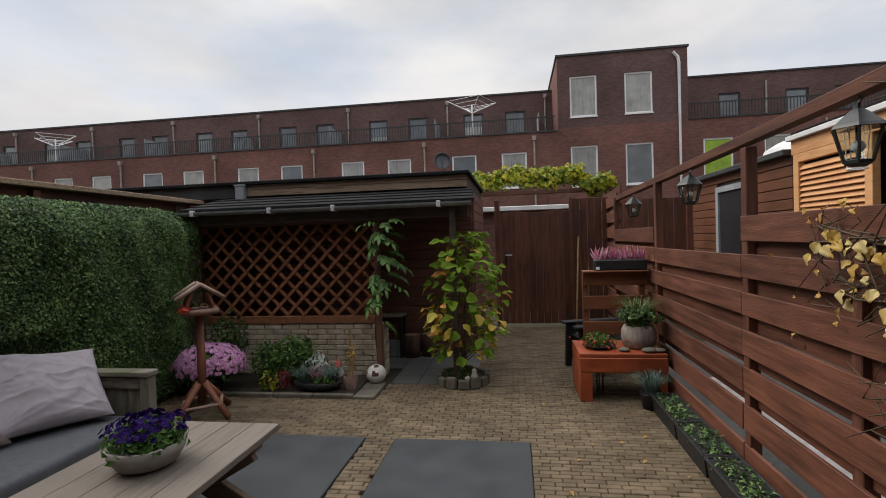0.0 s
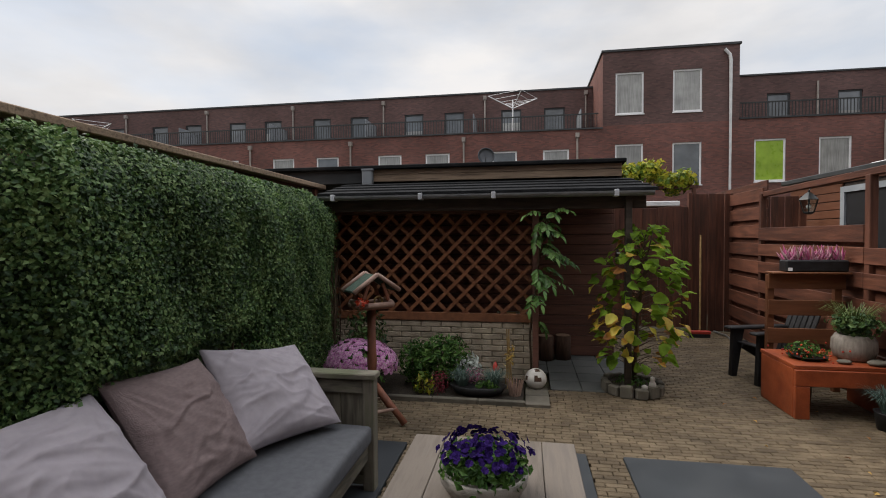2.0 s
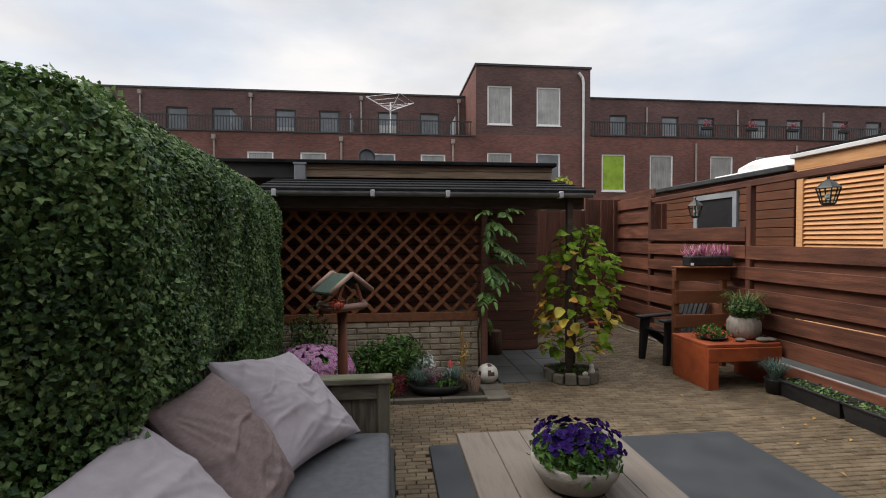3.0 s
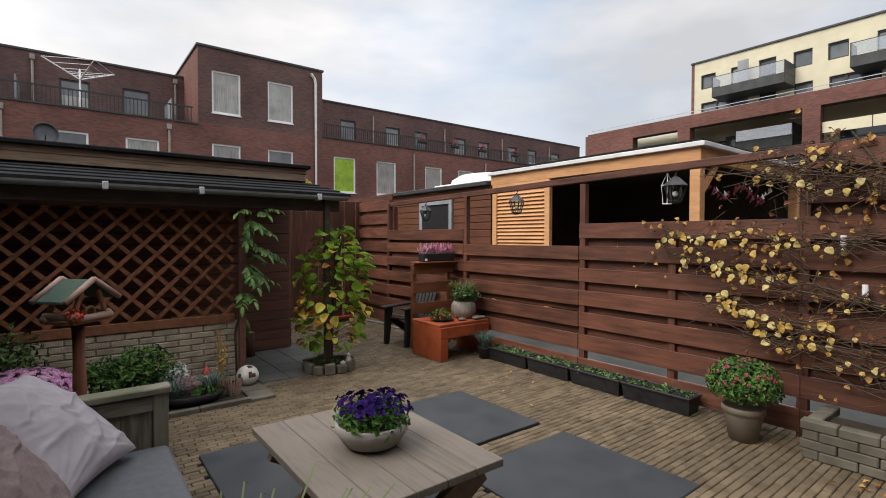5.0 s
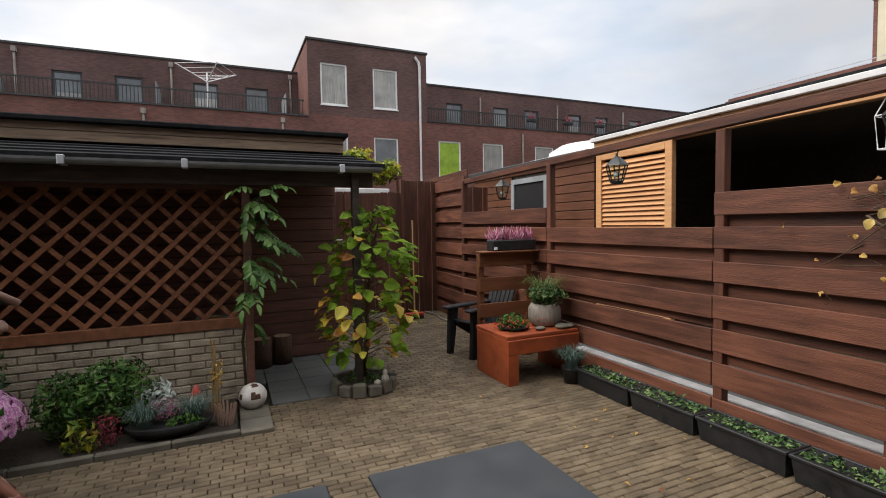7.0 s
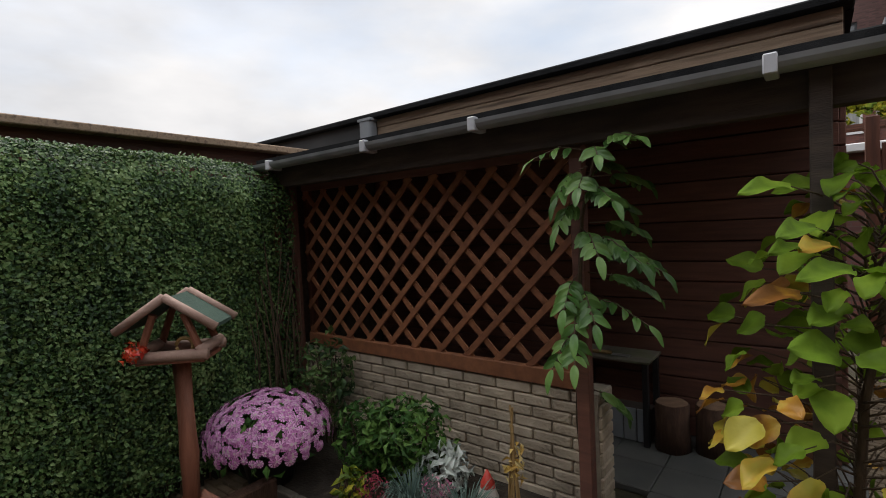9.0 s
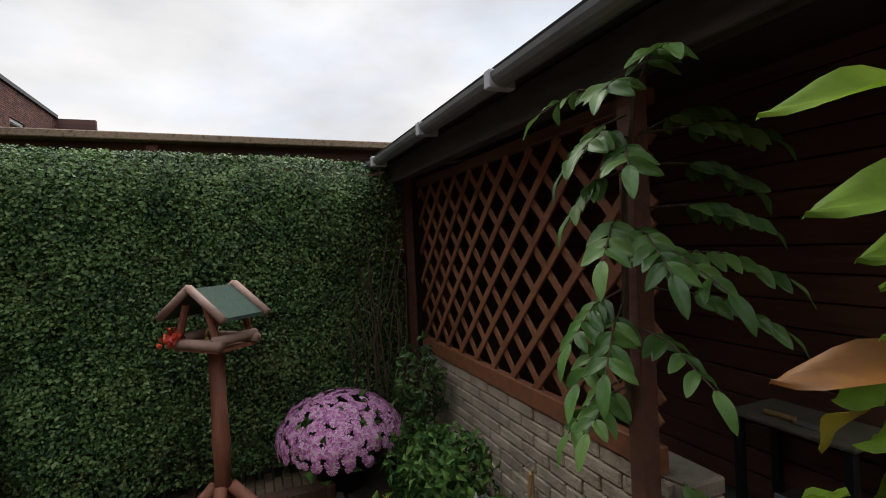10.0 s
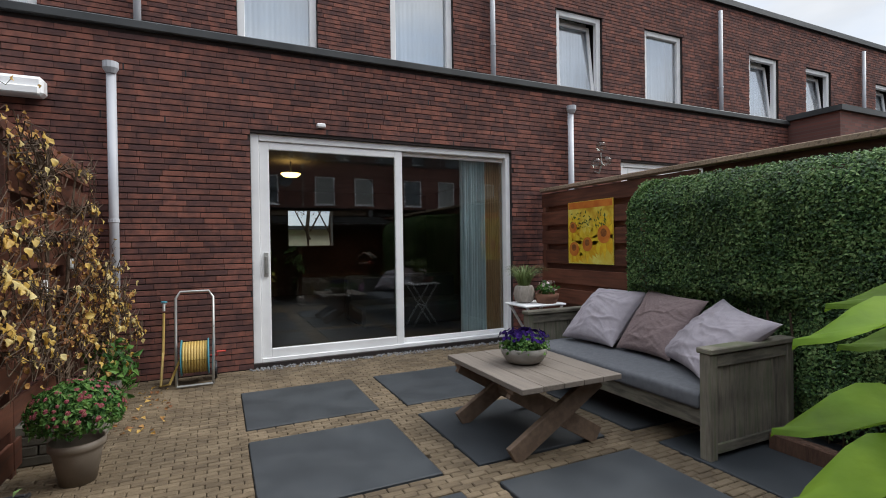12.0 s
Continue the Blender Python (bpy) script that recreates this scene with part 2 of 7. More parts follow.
M_TABLETOP = mat("table_boards", [(0.1267, 0.1045, 0.0855), (0.1711, 0.1426, 0.1172), (0.1489, 0.1267, 0.1077)], nscale=4, stretch=(12, 0.9, 12), rand=0.25, rough=0.75, bump=0.25, bscale=30, stain=0.15)
M_TABLELEG = mat("table_leg_wood", [(0.13, 0.0874, 0.0595), (0.21, 0.1426, 0.0978)], nscale=6, stretch=(4, 4, 4), rand=0.2, rough=0.75, bump=0.3, bscale=40)
M_CUSHION = mat("seat_fabric", [(0.105, 0.108, 0.118), (0.135, 0.138, 0.148)], nscale=30, rough=0.95, bump=0.35, bscale=500, stain=0.1, spec=0.2)
M_PILLOW = mat("pillow_fabric", [(0.3096, 0.2795, 0.3053), (0.3698, 0.3354, 0.3612)], nscale=18, rough=0.95, bump=0.3, bscale=450, stain=0.08, spec=0.2)
M_PILLOW2 = mat("knit_fabric", [(0.2059, 0.1548, 0.1509), (0.2693, 0.2052, 0.2001)], nscale=40, stretch=(1, 1, 3), rough=0.95, bump=0.8, bscale=160, stain=0.08, spec=0.2)
M_BIRDWOOD = mat("birch_red_pole", [(0.16, 0.060, 0.035), (0.25, 0.095, 0.055)], nscale=7, stretch=(5, 5, 0.8), rough=0.6, bump=0.3, bscale=50)
M_BIRDPALE = mat("bare_branch", [(0.24, 0.15, 0.115), (0.36, 0.24, 0.19)], nscale=9, rough=0.7, bump=0.3, bscale=60)
M_BIRDROOF = mat("green_felt", [(0.030, 0.060, 0.045), (0.050, 0.085, 0.062)], nscale=30, rough=0.9, bump=0.4, bscale=300)
M_ORANGE = mat("orange_stain", [(0.220, 0.044, 0.014), (0.341, 0.075, 0.024), (0.275, 0.057, 0.020)], nscale=3, stretch=(2, 2, 2), rand=0.2, rough=0.5, bump=0.2, bscale=40, stain=0.3, sscale=4)
M_BROWNSLAT = mat("brown_slat", [(0.15, 0.055, 0.022), (0.22, 0.085, 0.035)], nscale=3, stretch=(0.8, 9, 9), rand=0.3, rough=0.6, bump=0.3, bscale=30)
M_LARCH = mat("new_wood", [(0.52, 0.26, 0.11), (0.66, 0.36, 0.17)], nscale=4, stretch=(4, 0.9, 8), rand=0.2, rough=0.6, bump=0.2, bscale=30, stain=0.12)
M_REDSIDING = mat("red_brown_siding", [(0.1025, 0.0377, 0.018), (0.1476, 0.0574, 0.0287)], nscale=4, stretch=(8, 0.8, 8), rand=0.2, rough=0.55, bump=0.2, bscale=30)
M_ROOFWHITE = mat("white_trim", [(0.62, 0.62, 0.62), (0.76, 0.76, 0.76)], nscale=4, rough=0.45, bump=0.02, stain=0.12)
M_KERB = mat("pale_kerb", [(0.42, 0.40, 0.38), (0.55, 0.53, 0.51)], nscale=6, rough=0.85, bump=0.2, stain=0.25, sscale=3)
M_FARPIPE = mat("far_pipe", [(0.25, 0.215, 0.19), (0.36, 0.32, 0.29)], nscale=3, rough=0.6, bump=0.0, stain=0.2)
M_POT = mat("taupe_pot", [(0.16, 0.13, 0.10), (0.21, 0.175, 0.14)], nscale=6, rough=0.55, bump=0.1, bscale=120, stain=0.2, sscale=5)
M_BOWL = mat("stone_bowl", [(0.22, 0.205, 0.18), (0.31, 0.29, 0.26)], nscale=14, rough=0.85, bump=0.35, bscale=160, stain=0.2, sscale=6)
M_URN = mat("ribbed_urn", [(0.20, 0.17, 0.14), (0.36, 0.32, 0.28)], nscale=10, stretch=(4, 4, 1), rough=0.8, bump=0.4, bscale=80, stain=0.25, sscale=6)
M_TERRA = mat("terracotta", [(0.13, 0.060, 0.035), (0.19, 0.09, 0.055)], nscale=8, rough=0.8, bump=0.3)
M_LOG = mat("log_bark", [(0.060, 0.030, 0.018), (0.12, 0.066, 0.042)], nscale=9, stretch=(5, 5, 1), rough=0.9, bump=0.7, bscale=30, rand=0.3)
M_LOGEND = mat("log_end", [(0.20, 0.12, 0.075), (0.30, 0.19, 0.12)], nscale=20, rough=0.9, bump=0.3)
M_BARK = mat("twig_bark", [(0.055, 0.036, 0.022), (0.11, 0.075, 0.048)], nscale=16, stretch=(3, 3, 1), rough=0.9, bump=0.6, bscale=60)
M_CANE = mat("dry_cane", [(0.24, 0.15, 0.055), (0.36, 0.24, 0.10)], nscale=16, rough=0.8, bump=0.3)
M_HEDGE = mat("hedge_leaf", [(0.025, 0.0604, 0.019), (0.0516, 0.1123, 0.0299), (0.0899, 0.1728, 0.0458), (0.1605, 0.2444, 0.0821)], nscale=5, island=0.55, rough=0.55, rvar=0.12, bump=0.0, stain=0.3, sscale=1.2, translucent=0.2, spec=0.35)
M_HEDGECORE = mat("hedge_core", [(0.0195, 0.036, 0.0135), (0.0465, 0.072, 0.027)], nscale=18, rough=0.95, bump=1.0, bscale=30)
M_TREELEAF = mat("tree_leaf", [(0.1071, 0.1849, 0.015), (0.1649, 0.2865, 0.0236), (0.2474, 0.379, 0.0376)], nscale=9, island=0.5, spec=0.18, rough=0.6, bump=0.12, bscale=60, stain=0.15, sscale=9, translucent=0.45)
M_YELLOWLEAF = mat("yellow_leaf", [(0.26, 0.105, 0.022), (0.50, 0.25, 0.03), (0.60, 0.42, 0.06), (0.50, 0.44, 0.06)], nscale=9, island=0.7, rough=0.5, bump=0.1, bscale=60, stain=0.2, sscale=12, translucent=0.3)
M_VINELEAF = mat("vine_leaf", [(0.50, 0.31, 0.065), (0.62, 0.44, 0.12), (0.66, 0.54, 0.24)], nscale=9, island=0.6, rough=0.5, bump=0.1, bscale=60, stain=0.2, sscale=12, translucent=0.3)
M_OCHRE = mat("ochre_leaf", [(0.17, 0.070, 0.025), (0.36, 0.17, 0.045), (0.52, 0.33, 0.085)], nscale=9, island=0.7, rough=0.6, bump=0.1, bscale=60, stain=0.2, sscale=12, translucent=0.25)
M_IVY = mat("yellow_green_leaf", [(0.10, 0.17, 0.015), (0.30, 0.34, 0.025), (0.48, 0.42, 0.04)], nscale=4, island=0.5, rough=0.5, bump=0.0, translucent=0.3, stain=0.25, sscale=4)
M_WISTERIA = mat("climber_leaf", [(0.0539, 0.1303, 0.0269), (0.1068, 0.2288, 0.0539), (0.1677, 0.305, 0.0764)], nscale=8, island=0.5, rough=0.4, bump=0.1, translucent=0.3)
M_BUSH = mat("bush_leaf", [(0.0276, 0.0762, 0.0166), (0.0618, 0.1446, 0.0298), (0.117, 0.2208, 0.0486)], nscale=8, island=0.5, spec=0.2, rough=0.55, bump=0.0, translucent=0.2)
M_SILVER = mat("silver_leaf", [(0.30, 0.34, 0.30), (0.46, 0.50, 0.46)], nscale=8, island=0.4, rough=0.8, bump=0.0)
M_FESCUE = mat("blue_grass", [(0.060, 0.105, 0.085), (0.12, 0.18, 0.15)], nscale=8, island=0.5, rough=0.6, bump=0.0, translucent=0.15)
M_GRASS = mat("sedge_blade", [(0.075, 0.115, 0.025), (0.16, 0.21, 0.060)], nscale=8, island=0.5, rough=0.5, bump=0.0, translucent=0.2)
M_PINK = mat("mauve_petal", [(0.48, 0.162, 0.384), (0.66, 0.288, 0.552), (0.792, 0.456, 0.696)], nscale=30, island=0.5, rough=0.7, bump=0.0, translucent=0.15)
M_PALEEYE = mat("flower_eye", [(0.55, 0.42, 0.46), (0.66, 0.55, 0.52)], nscale=30, rough=0.8, bump=0.0)
M_PANSY = mat("violet_petal", [(0.0086, 0.0028, 0.0372), (0.0192, 0.0063, 0.0843), (0.036, 0.014, 0.119)], nscale=30, island=0.6, spec=0.1, rough=0.9, bump=0.0, translucent=0.1)
M_ROSE = mat("rose_petal", [(0.192, 0.0324, 0.0468), (0.2944, 0.072, 0.0864)], nscale=30, island=0.5, rough=0.7, bump=0.0)
M_CRIMSON = mat("crimson_sprig", [(0.18, 0.018, 0.035), (0.32, 0.05, 0.08)], nscale=30, island=0.5, rough=0.8, bump=0.0)
M_HEATH = mat("heather_sprig", [(0.42, 0.16, 0.25), (0.52, 0.36, 0.36), (0.46, 0.10, 0.24)], nscale=6, island=0.6, rough=0.8, bump=0.0)
M_BERRY = mat("red_berry", [(0.42, 0.03, 0.02), (0.62, 0.09, 0.03)], nscale=10, island=0.5, rough=0.3, bump=0.0)
M_HOSE = mat("yellow_hose", [(0.42, 0.28, 0.07), (0.52, 0.37, 0.12)], nscale=10, rough=0.5, bump=0.05)
M_TURQ = mat("turquoise_plastic", [(0.05, 0.20, 0.26), (0.08, 0.27, 0.33)], nscale=8, rough=0.4, bump=0.02)
M_CHROME = mat("grey_metal_tube", [(0.42, 0.42, 0.40), (0.52, 0.52, 0.50)], nscale=10, rough=0.35, bump=0.02, metal=0.7)
M_RED = mat("red_plastic", [(0.36, 0.03, 0.02), (0.46, 0.05, 0.03)], nscale=10, rough=0.5, bump=0.02)
M_CURTAIN = mat("pale_curtain", [(0.66, 0.76, 0.80), (0.80, 0.90, 0.93)], nscale=14, stretch=(6, 6, 0.3), rough=0.9, bump=0.1, translucent=0.3)
M_BAMBOO = mat("bamboo_screen", [(0.225, 0.1297, 0.0562), (0.3375, 0.2025, 0.096)], nscale=10, stretch=(6, 6, 0.6), rough=0.7, bump=0.2, island=0.3)
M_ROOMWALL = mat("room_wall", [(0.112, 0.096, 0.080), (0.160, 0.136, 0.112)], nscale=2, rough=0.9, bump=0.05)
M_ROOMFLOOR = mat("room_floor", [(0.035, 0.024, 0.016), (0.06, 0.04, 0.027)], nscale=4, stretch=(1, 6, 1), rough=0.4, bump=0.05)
M_DARKSOFA = mat("dark_sofa", [(0.03, 0.03, 0.033), (0.045, 0.045, 0.05)], nscale=10, rough=0.9, bump=0.2)
M_GRAVEL = mat("gravel_stone", [(0.16, 0.16, 0.165), (0.30, 0.30, 0.31)], nscale=20, island=0.6, rough=0.9, bump=0.3)
M_BALL = mat("white_ceramic", [(0.52, 0.49, 0.45), (0.66, 0.63, 0.58)], nscale=14, rough=0.6, bump=0.3, stain=0.25, sscale=9)
M_SUNPOST = mat("poster_yellow", [(0.62, 0.33, 0.02), (0.72, 0.52, 0.05), (0.66, 0.60, 0.14)], nscale=7, rough=0.5, bump=0.0, stain=0.2, sscale=7)
M_PETALY = mat("poster_petal", [(0.66, 0.36, 0.01), (0.78, 0.56, 0.03)], nscale=20, island=0.5, rough=0.5, bump=0.0)
M_PETALC = mat("poster_core", [(0.15, 0.045, 0.012), (0.34, 0.12, 0.025)], nscale=40, rough=0.6, bump=0.0)
M_POSTG = mat("poster_green", [(0.05, 0.085, 0.012), (0.14, 0.17, 0.03)], nscale=20, island=0.5, rough=0.6, bump=0.0)
M_POSTO = mat("poster_orange", [(0.50, 0.12, 0.015), (0.62, 0.22, 0.03)], nscale=12, rough=0.6, bump=0.0)
M_DISH = mat("dish_grey", [(0.05, 0.055, 0.065), (0.08, 0.085, 0.095)], nscale=4, rough=0.5, bump=0.0)
G_DOOR = glass_mat("door_glass", (0.88, 0.91, 0.90), 0.09)
G_WIN = glass_mat("window_glass", (0.85, 0.90, 0.95), 0.36)
G_LAMP = glass_mat("lantern_glass", (0.85, 0.9, 0.88), 0.05)
M_LAMPGLOW = glow_mat("warm_lamp", (1.0, 0.62, 0.18), 6.0)


# mesh tools
class MB:
    def __init__(self):
        self.v, self.f = [], []

    def add(self, verts, faces, m=None):
        k = len(self.v)
        self.v += [tuple(m @ Vector(p)) for p in verts] if m else [tuple(p) for p in verts]
        self.f += [tuple(i + k for i in f) for f in faces]
        return self

    def box(self, x0, y0, z0, x1, y1, z1, c=0.0, m=None):
        x0, x1, y0, y1, z0, z1 = min(x0, x1), max(x0, x1), min(y0, y1), max(y0, y1), min(z0, z1), max(z0, z1)
        if not c:
            vs = [(x, y, z) for z in (z0, z1) for y in (y0, y1) for x in (x0, x1)]
            return self.add(vs, [(0, 2, 3, 1), (4, 5, 7, 6), (0, 1, 5, 4), (1, 3, 7, 5), (3, 2, 6, 7), (2, 0, 4, 6)], m)
        c = min(c, (x1 - x0) * 0.45, (y1 - y0) * 0.45, (z1 - z0) * 0.45)
        vs, idx = [], {}
        for sx in (0, 1):
            for sy in (0, 1):
                for sz in (0, 1):
                    p = (x1 if sx else x0, y1 if sy else y0, z1 if sz else z0)
                    d = (-c if sx else c, -c if sy else c, -c if sz else c)
                    for a in range(3):
                        q = [p[i] + (d[i] if i != a else 0) for i in range(3)]
                        idx[sx, sy, sz, a] = len(vs)
                        vs.append(q)
        fs = []
        for a in range(3):
            b, e = (a + 1) % 3, (a + 2) % 3
            for s in (0, 1):
                loop = []
                for sb, se in ((0, 0), (1, 0), (1, 1), (0, 1)):
                    k = [0, 0, 0]
                    k[a], k[b], k[e] = s, sb, se
                    loop.append(idx[(*k, a)])
                fs.append(loop if s else loop[::-1])
            for sb in (0, 1):
                for se in (0, 1):
                    lo, hi = [0, 0, 0], [0, 0, 0]
                    lo[b] = hi[b] = sb
                    lo[e] = hi[e] = se
                    hi[a] = 1
                    loop = [idx[(*lo, b)], idx[(*hi, b)], idx[(*hi, e)], idx[(*lo, e)]]
                    fs.append(loop if (sb + se) % 2 == 0 else loop[::-1])
        for sx in (0, 1):
            for sy in (0, 1):
                for sz in (0, 1):
                    loop = [idx[sx, sy, sz, a] for a in range(3)]
                    fs.append(loop if (sx + sy + sz) % 2 else loop[::-1])
        return self.add(vs, fs, m)

    def beam(self, p, q, w, h, c=0.0):
        p, q = Vector(p), Vector(q)
        m = Matrix.Translation(p) @ (q - p).to_track_quat("Y", "Z").to_matrix().to_4x4()
        return self.box(-w / 2, 0, -h / 2, w / 2, (q - p).length, h / 2, c, m)

    def tube(self, pts, r, n=8, cap=True):
        pts = [Vector(p) for p in pts]
        rs = r if isinstance(r, (list, tuple)) else [r] * len(pts)
        vs, fs = [], []
        for i, p in enumerate(pts):
            t = pts[min(i + 1, len(pts) - 1)] - pts[max(i - 1, 0)]
            q = t.to_track_quat("Z", "Y")
            for k in range(n):
                a = 2 * math.pi * k / n
                vs.append(p + q @ Vector((math.cos(a) * rs[i], math.sin(a) * rs[i], 0)))
        for i in range(len(pts) - 1):
            for k in range(n):
                a, b = i * n + k, i * n + (k + 1) % n
                fs.append((a, b, b + n, a + n))
        if cap:
            fs.append(tuple(range(n))[::-1])
            fs.append(tuple(range((len(pts) - 1) * n, len(pts) * n)))
        return self.add(vs, fs)

    def lathe(self, prof, n=20, m=None, rib=0.0, ribs=0):
        vs, fs = [], []
        for r, z in prof:
            for k in range(n):
                a = 2 * math.pi * k / n
                rr = r * (1 + rib * math.cos(ribs * a))
                vs.append((rr * math.cos(a), rr * math.sin(a), z))
        for i in range(len(prof) - 1):
            for k in range(n):
                a, b = i * n + k, i * n + (k + 1) % n
                fs.append((a, b, b + n, a + n))
        fs.append(tuple(range(n))[::-1])
        fs.append(tuple(range((len(prof) - 1) * n, len(prof) * n)))
        return self.add(vs, fs, m)

    def ball(self, c, r, n=8, sq=(1, 1, 1)):
        prof = [(r * math.sin(math.pi * i / n) + 1e-4, -r * math.cos(math.pi * i / n)) for i in range(n + 1)]
        return self.lathe(prof, n + 2, Matrix.Translation(c) @ Matrix.Diagonal((*sq, 1)))

    def mesh(self, name, smooth=False):
        me = bpy.data.meshes.new(name)
        me.from_pydata(self.v, [], self.f)
        if smooth:
            me.polygons.foreach_set("use_smooth", [True] * len(me.polygons))
        me.update()
        return me


def world_of(ob):
    return world_of(ob.parent) @ ob.matrix_parent_inverse @ ob.matrix_basis if ob.parent else ob.matrix_basis.copy()


def part(name, mb, material, parent, label="", smooth=False, at=None):
    """One mesh under a thing or under a part; geometry in world metres unless at places it."""
    me = mb.mesh(name, smooth) if isinstance(mb, MB) else mb
    if not me.materials:
        me.materials.append(material)
    ob = new(name, me)
    ob.parent = parent
    ob.matrix_parent_inverse = world_of(parent).inverted()
    if at is not None:
        ob.matrix_basis = at
    if label:
        ob["label"] = label
    return ob


def thing(name, base, label, category, group="", kind=""):
    ob = new(name)
    ob.empty_display_size = 0.1
    ob.matrix_basis = Matrix.Translation(base)
    return tagged(ob, label, category, group, kind)


def solid(name, mb, material, label="", category="", group="", kind="", smooth=False):
    me = mb.mesh(name, smooth) if isinstance(mb, MB) else mb
    me.materials.append(material)
    return tagged(new(name, me), label, category, group, kind)


def leaf_mesh(name, pts, nrm, size, width=0.5, fold=0.15, curl=0.25, seed=1, droop=0.0, svar=0.4):
    """Many small folded leaves, each four triangles, facing along the given normals."""
    rng = np.random.default_rng(seed)
    pts, nrm = np.asarray(pts, float), np.asarray(nrm, float)
    n = len(pts)
    nrm = nrm / np.maximum(np.linalg.norm(nrm, axis=1, keepdims=True), 1e-6)
    d = rng.normal(size=(n, 3))
    d[:, 2] -= droop
    d -= (d * nrm).sum(1, keepdims=True) * nrm
    d /= np.maximum(np.linalg.norm(d, axis=1, keepdims=True), 1e-6)
    s = np.cross(nrm, d)
    L = (size * (1 + svar * (rng.random(n) - 0.5) * 2))[:, None]
    W = L * width * 0.5
    v = np.stack([pts, pts + d * L * 0.45 - s * W + nrm * L * fold, pts + d * L * 0.45 + s * W + nrm * L * fold,
                  pts + d * L * 0.5, pts + d * L - nrm * L * curl], 1).reshape(-1, 3)
    k = (np.arange(n) * 5)[:, None]
    f = np.concatenate([k + np.array([[0, 3, 1]]), k + np.array([[0, 2, 3]]), k + np.array([[1, 3, 4]]), k + np.array([[3, 2, 4]])], 0)
    me = bpy.data.meshes.new(name)
    me.from_pydata(v.tolist(), [], f.tolist())
    me.update()
    return me


def blade_mesh(name, c, n, length, spread, width=0.004, seed=1, up=1.0, base=0.03):
    """A tuft of arching grass blades."""
    rng = np.random.default_rng(seed)
    mb = MB()
    for i in range(n):
        a = rng.random() * 2 * math.pi
        r = base * math.sqrt(rng.random())
        out = spread * (0.25 + 0.75 * rng.random())
        L = length * (0.6 + 0.5 * rng.random())
        p = Vector((c[0] + r * math.cos(a), c[1] + r * math.sin(a), c[2]))
        d, s = Vector((math.cos(a), math.sin(a), 0)), Vector((-math.sin(a), math.cos(a), 0)) * width * 0.5
        q = [p, p + d * out * 0.3 * L + Vector((0, 0, L * 0.55 * up)), p + d * out * 0.75 * L + Vector((0, 0, L * 0.8 * up)), p + d * out * 1.1 * L + Vector((0, 0, L * (0.8 - 0.2 * out) * up))]
        mb.add([q[0] - s, q[0] + s, q[1] - s, q[1] + s, q[2] - s * 0.7, q[2] + s * 0.7, q[3]], [(0, 1, 3, 2), (2, 3, 5, 4), (4, 5, 6)])
    return mb.mesh(name)


def cloud_pts(c, r, n, seed, shell=0.5, up=None):
    """Points and outward normals in an ellipsoid, thicker towards its skin."""
    rng = np.random.default_rng(seed)
    d = rng.normal(size=(n, 3))
    d /= np.linalg.norm(d, axis=1, keepdims=True)
    if up is not None:
        d[:, 2] = np.where(d[:, 2] < up, np.abs(d[:, 2]), d[:, 2])
    rad = (shell + (1 - shell) * rng.random(n))[:, None]
    return np.array(c) + d * rad * np.array(r), d + rng.normal(size=(n, 3)) * 0.45


def big_leaf(mb, base, tip, normal, width, cup=0.12, wave=0.02):
    """One large leaf with a midrib fold and a wavy rim."""
    base, tip = Vector(base), Vector(tip)
    d = tip - base
    L = d.length
    d.normalize()
    n = Vector(normal)
    n = (n - d * n.dot(d)).normalized()
    s = d.cross(n)
    rows, cols = 9, 4
    vs, fs = [], []
    for i in range(rows + 1):
        u = i / rows
        w = width * 0.5 * (math.sin(math.pi * min(1.0, 0.03 + 0.97 * u ** 0.86)) ** 0.62) * (1 - 0.18 * u * u) + 0.0005
        for j in range(-cols, cols + 1):
            e = j / cols
            vs.append(base + d * (L * u) + s * (w * e) + n * (abs(e) * w * cup * 3 - 0.22 * L * u * u + wave * math.sin(9 * u + 3 * e) * abs(e)))
    m = 2 * cols + 1
    for i in range(rows):
        for j in range(2 * cols):
            a = i * m + j
            fs.append((a, a + 1, a + m + 1, a + m))
    mb.add(vs, fs)


def wall_with_holes(mb, u0, u1, z0, z1, holes, place, depth):
    """The face of a wall with openings through it; place(u, d, z) maps run, depth and height to the world."""
    us = sorted({u0, u1, *[h[k] for h in holes for k in (0, 1)]})
    zs = sorted({z0, z1, *[h[k] for h in holes for k in (2, 3)]})
    known = {}

    def corner(u, d, z):
        if (u, d, z) not in known:
            known[u, d, z] = len(mb.v)
            mb.v.append(tuple(place(u, d, z)))
        return known[u, d, z]

    for a, b in zip(us, us[1:]):
        for c, e in zip(zs, zs[1:]):
            um, zm = (a + b) / 2, (c + e) / 2
            if any(h[0] < um < h[1] and h[2] < zm < h[3] for h in holes):
                continue
            mb.f.append((corner(a, 0, c), corner(b, 0, c), corner(b, 0, e), corner(a, 0, e)))
    for a, b, c, e in holes:
        q = [corner(a, 0, c), corner(b, 0, c), corner(b, 0, e), corner(a, 0, e), corner(a, depth, c), corner(b, depth, c), corner(b, depth, e), corner(a, depth, e)]
        mb.f += [tuple(q[k] for k in f) for f in ((0, 1, 5, 4), (1, 2, 6, 5), (2, 3, 7, 6), (3, 0, 4, 7))]
    return mb


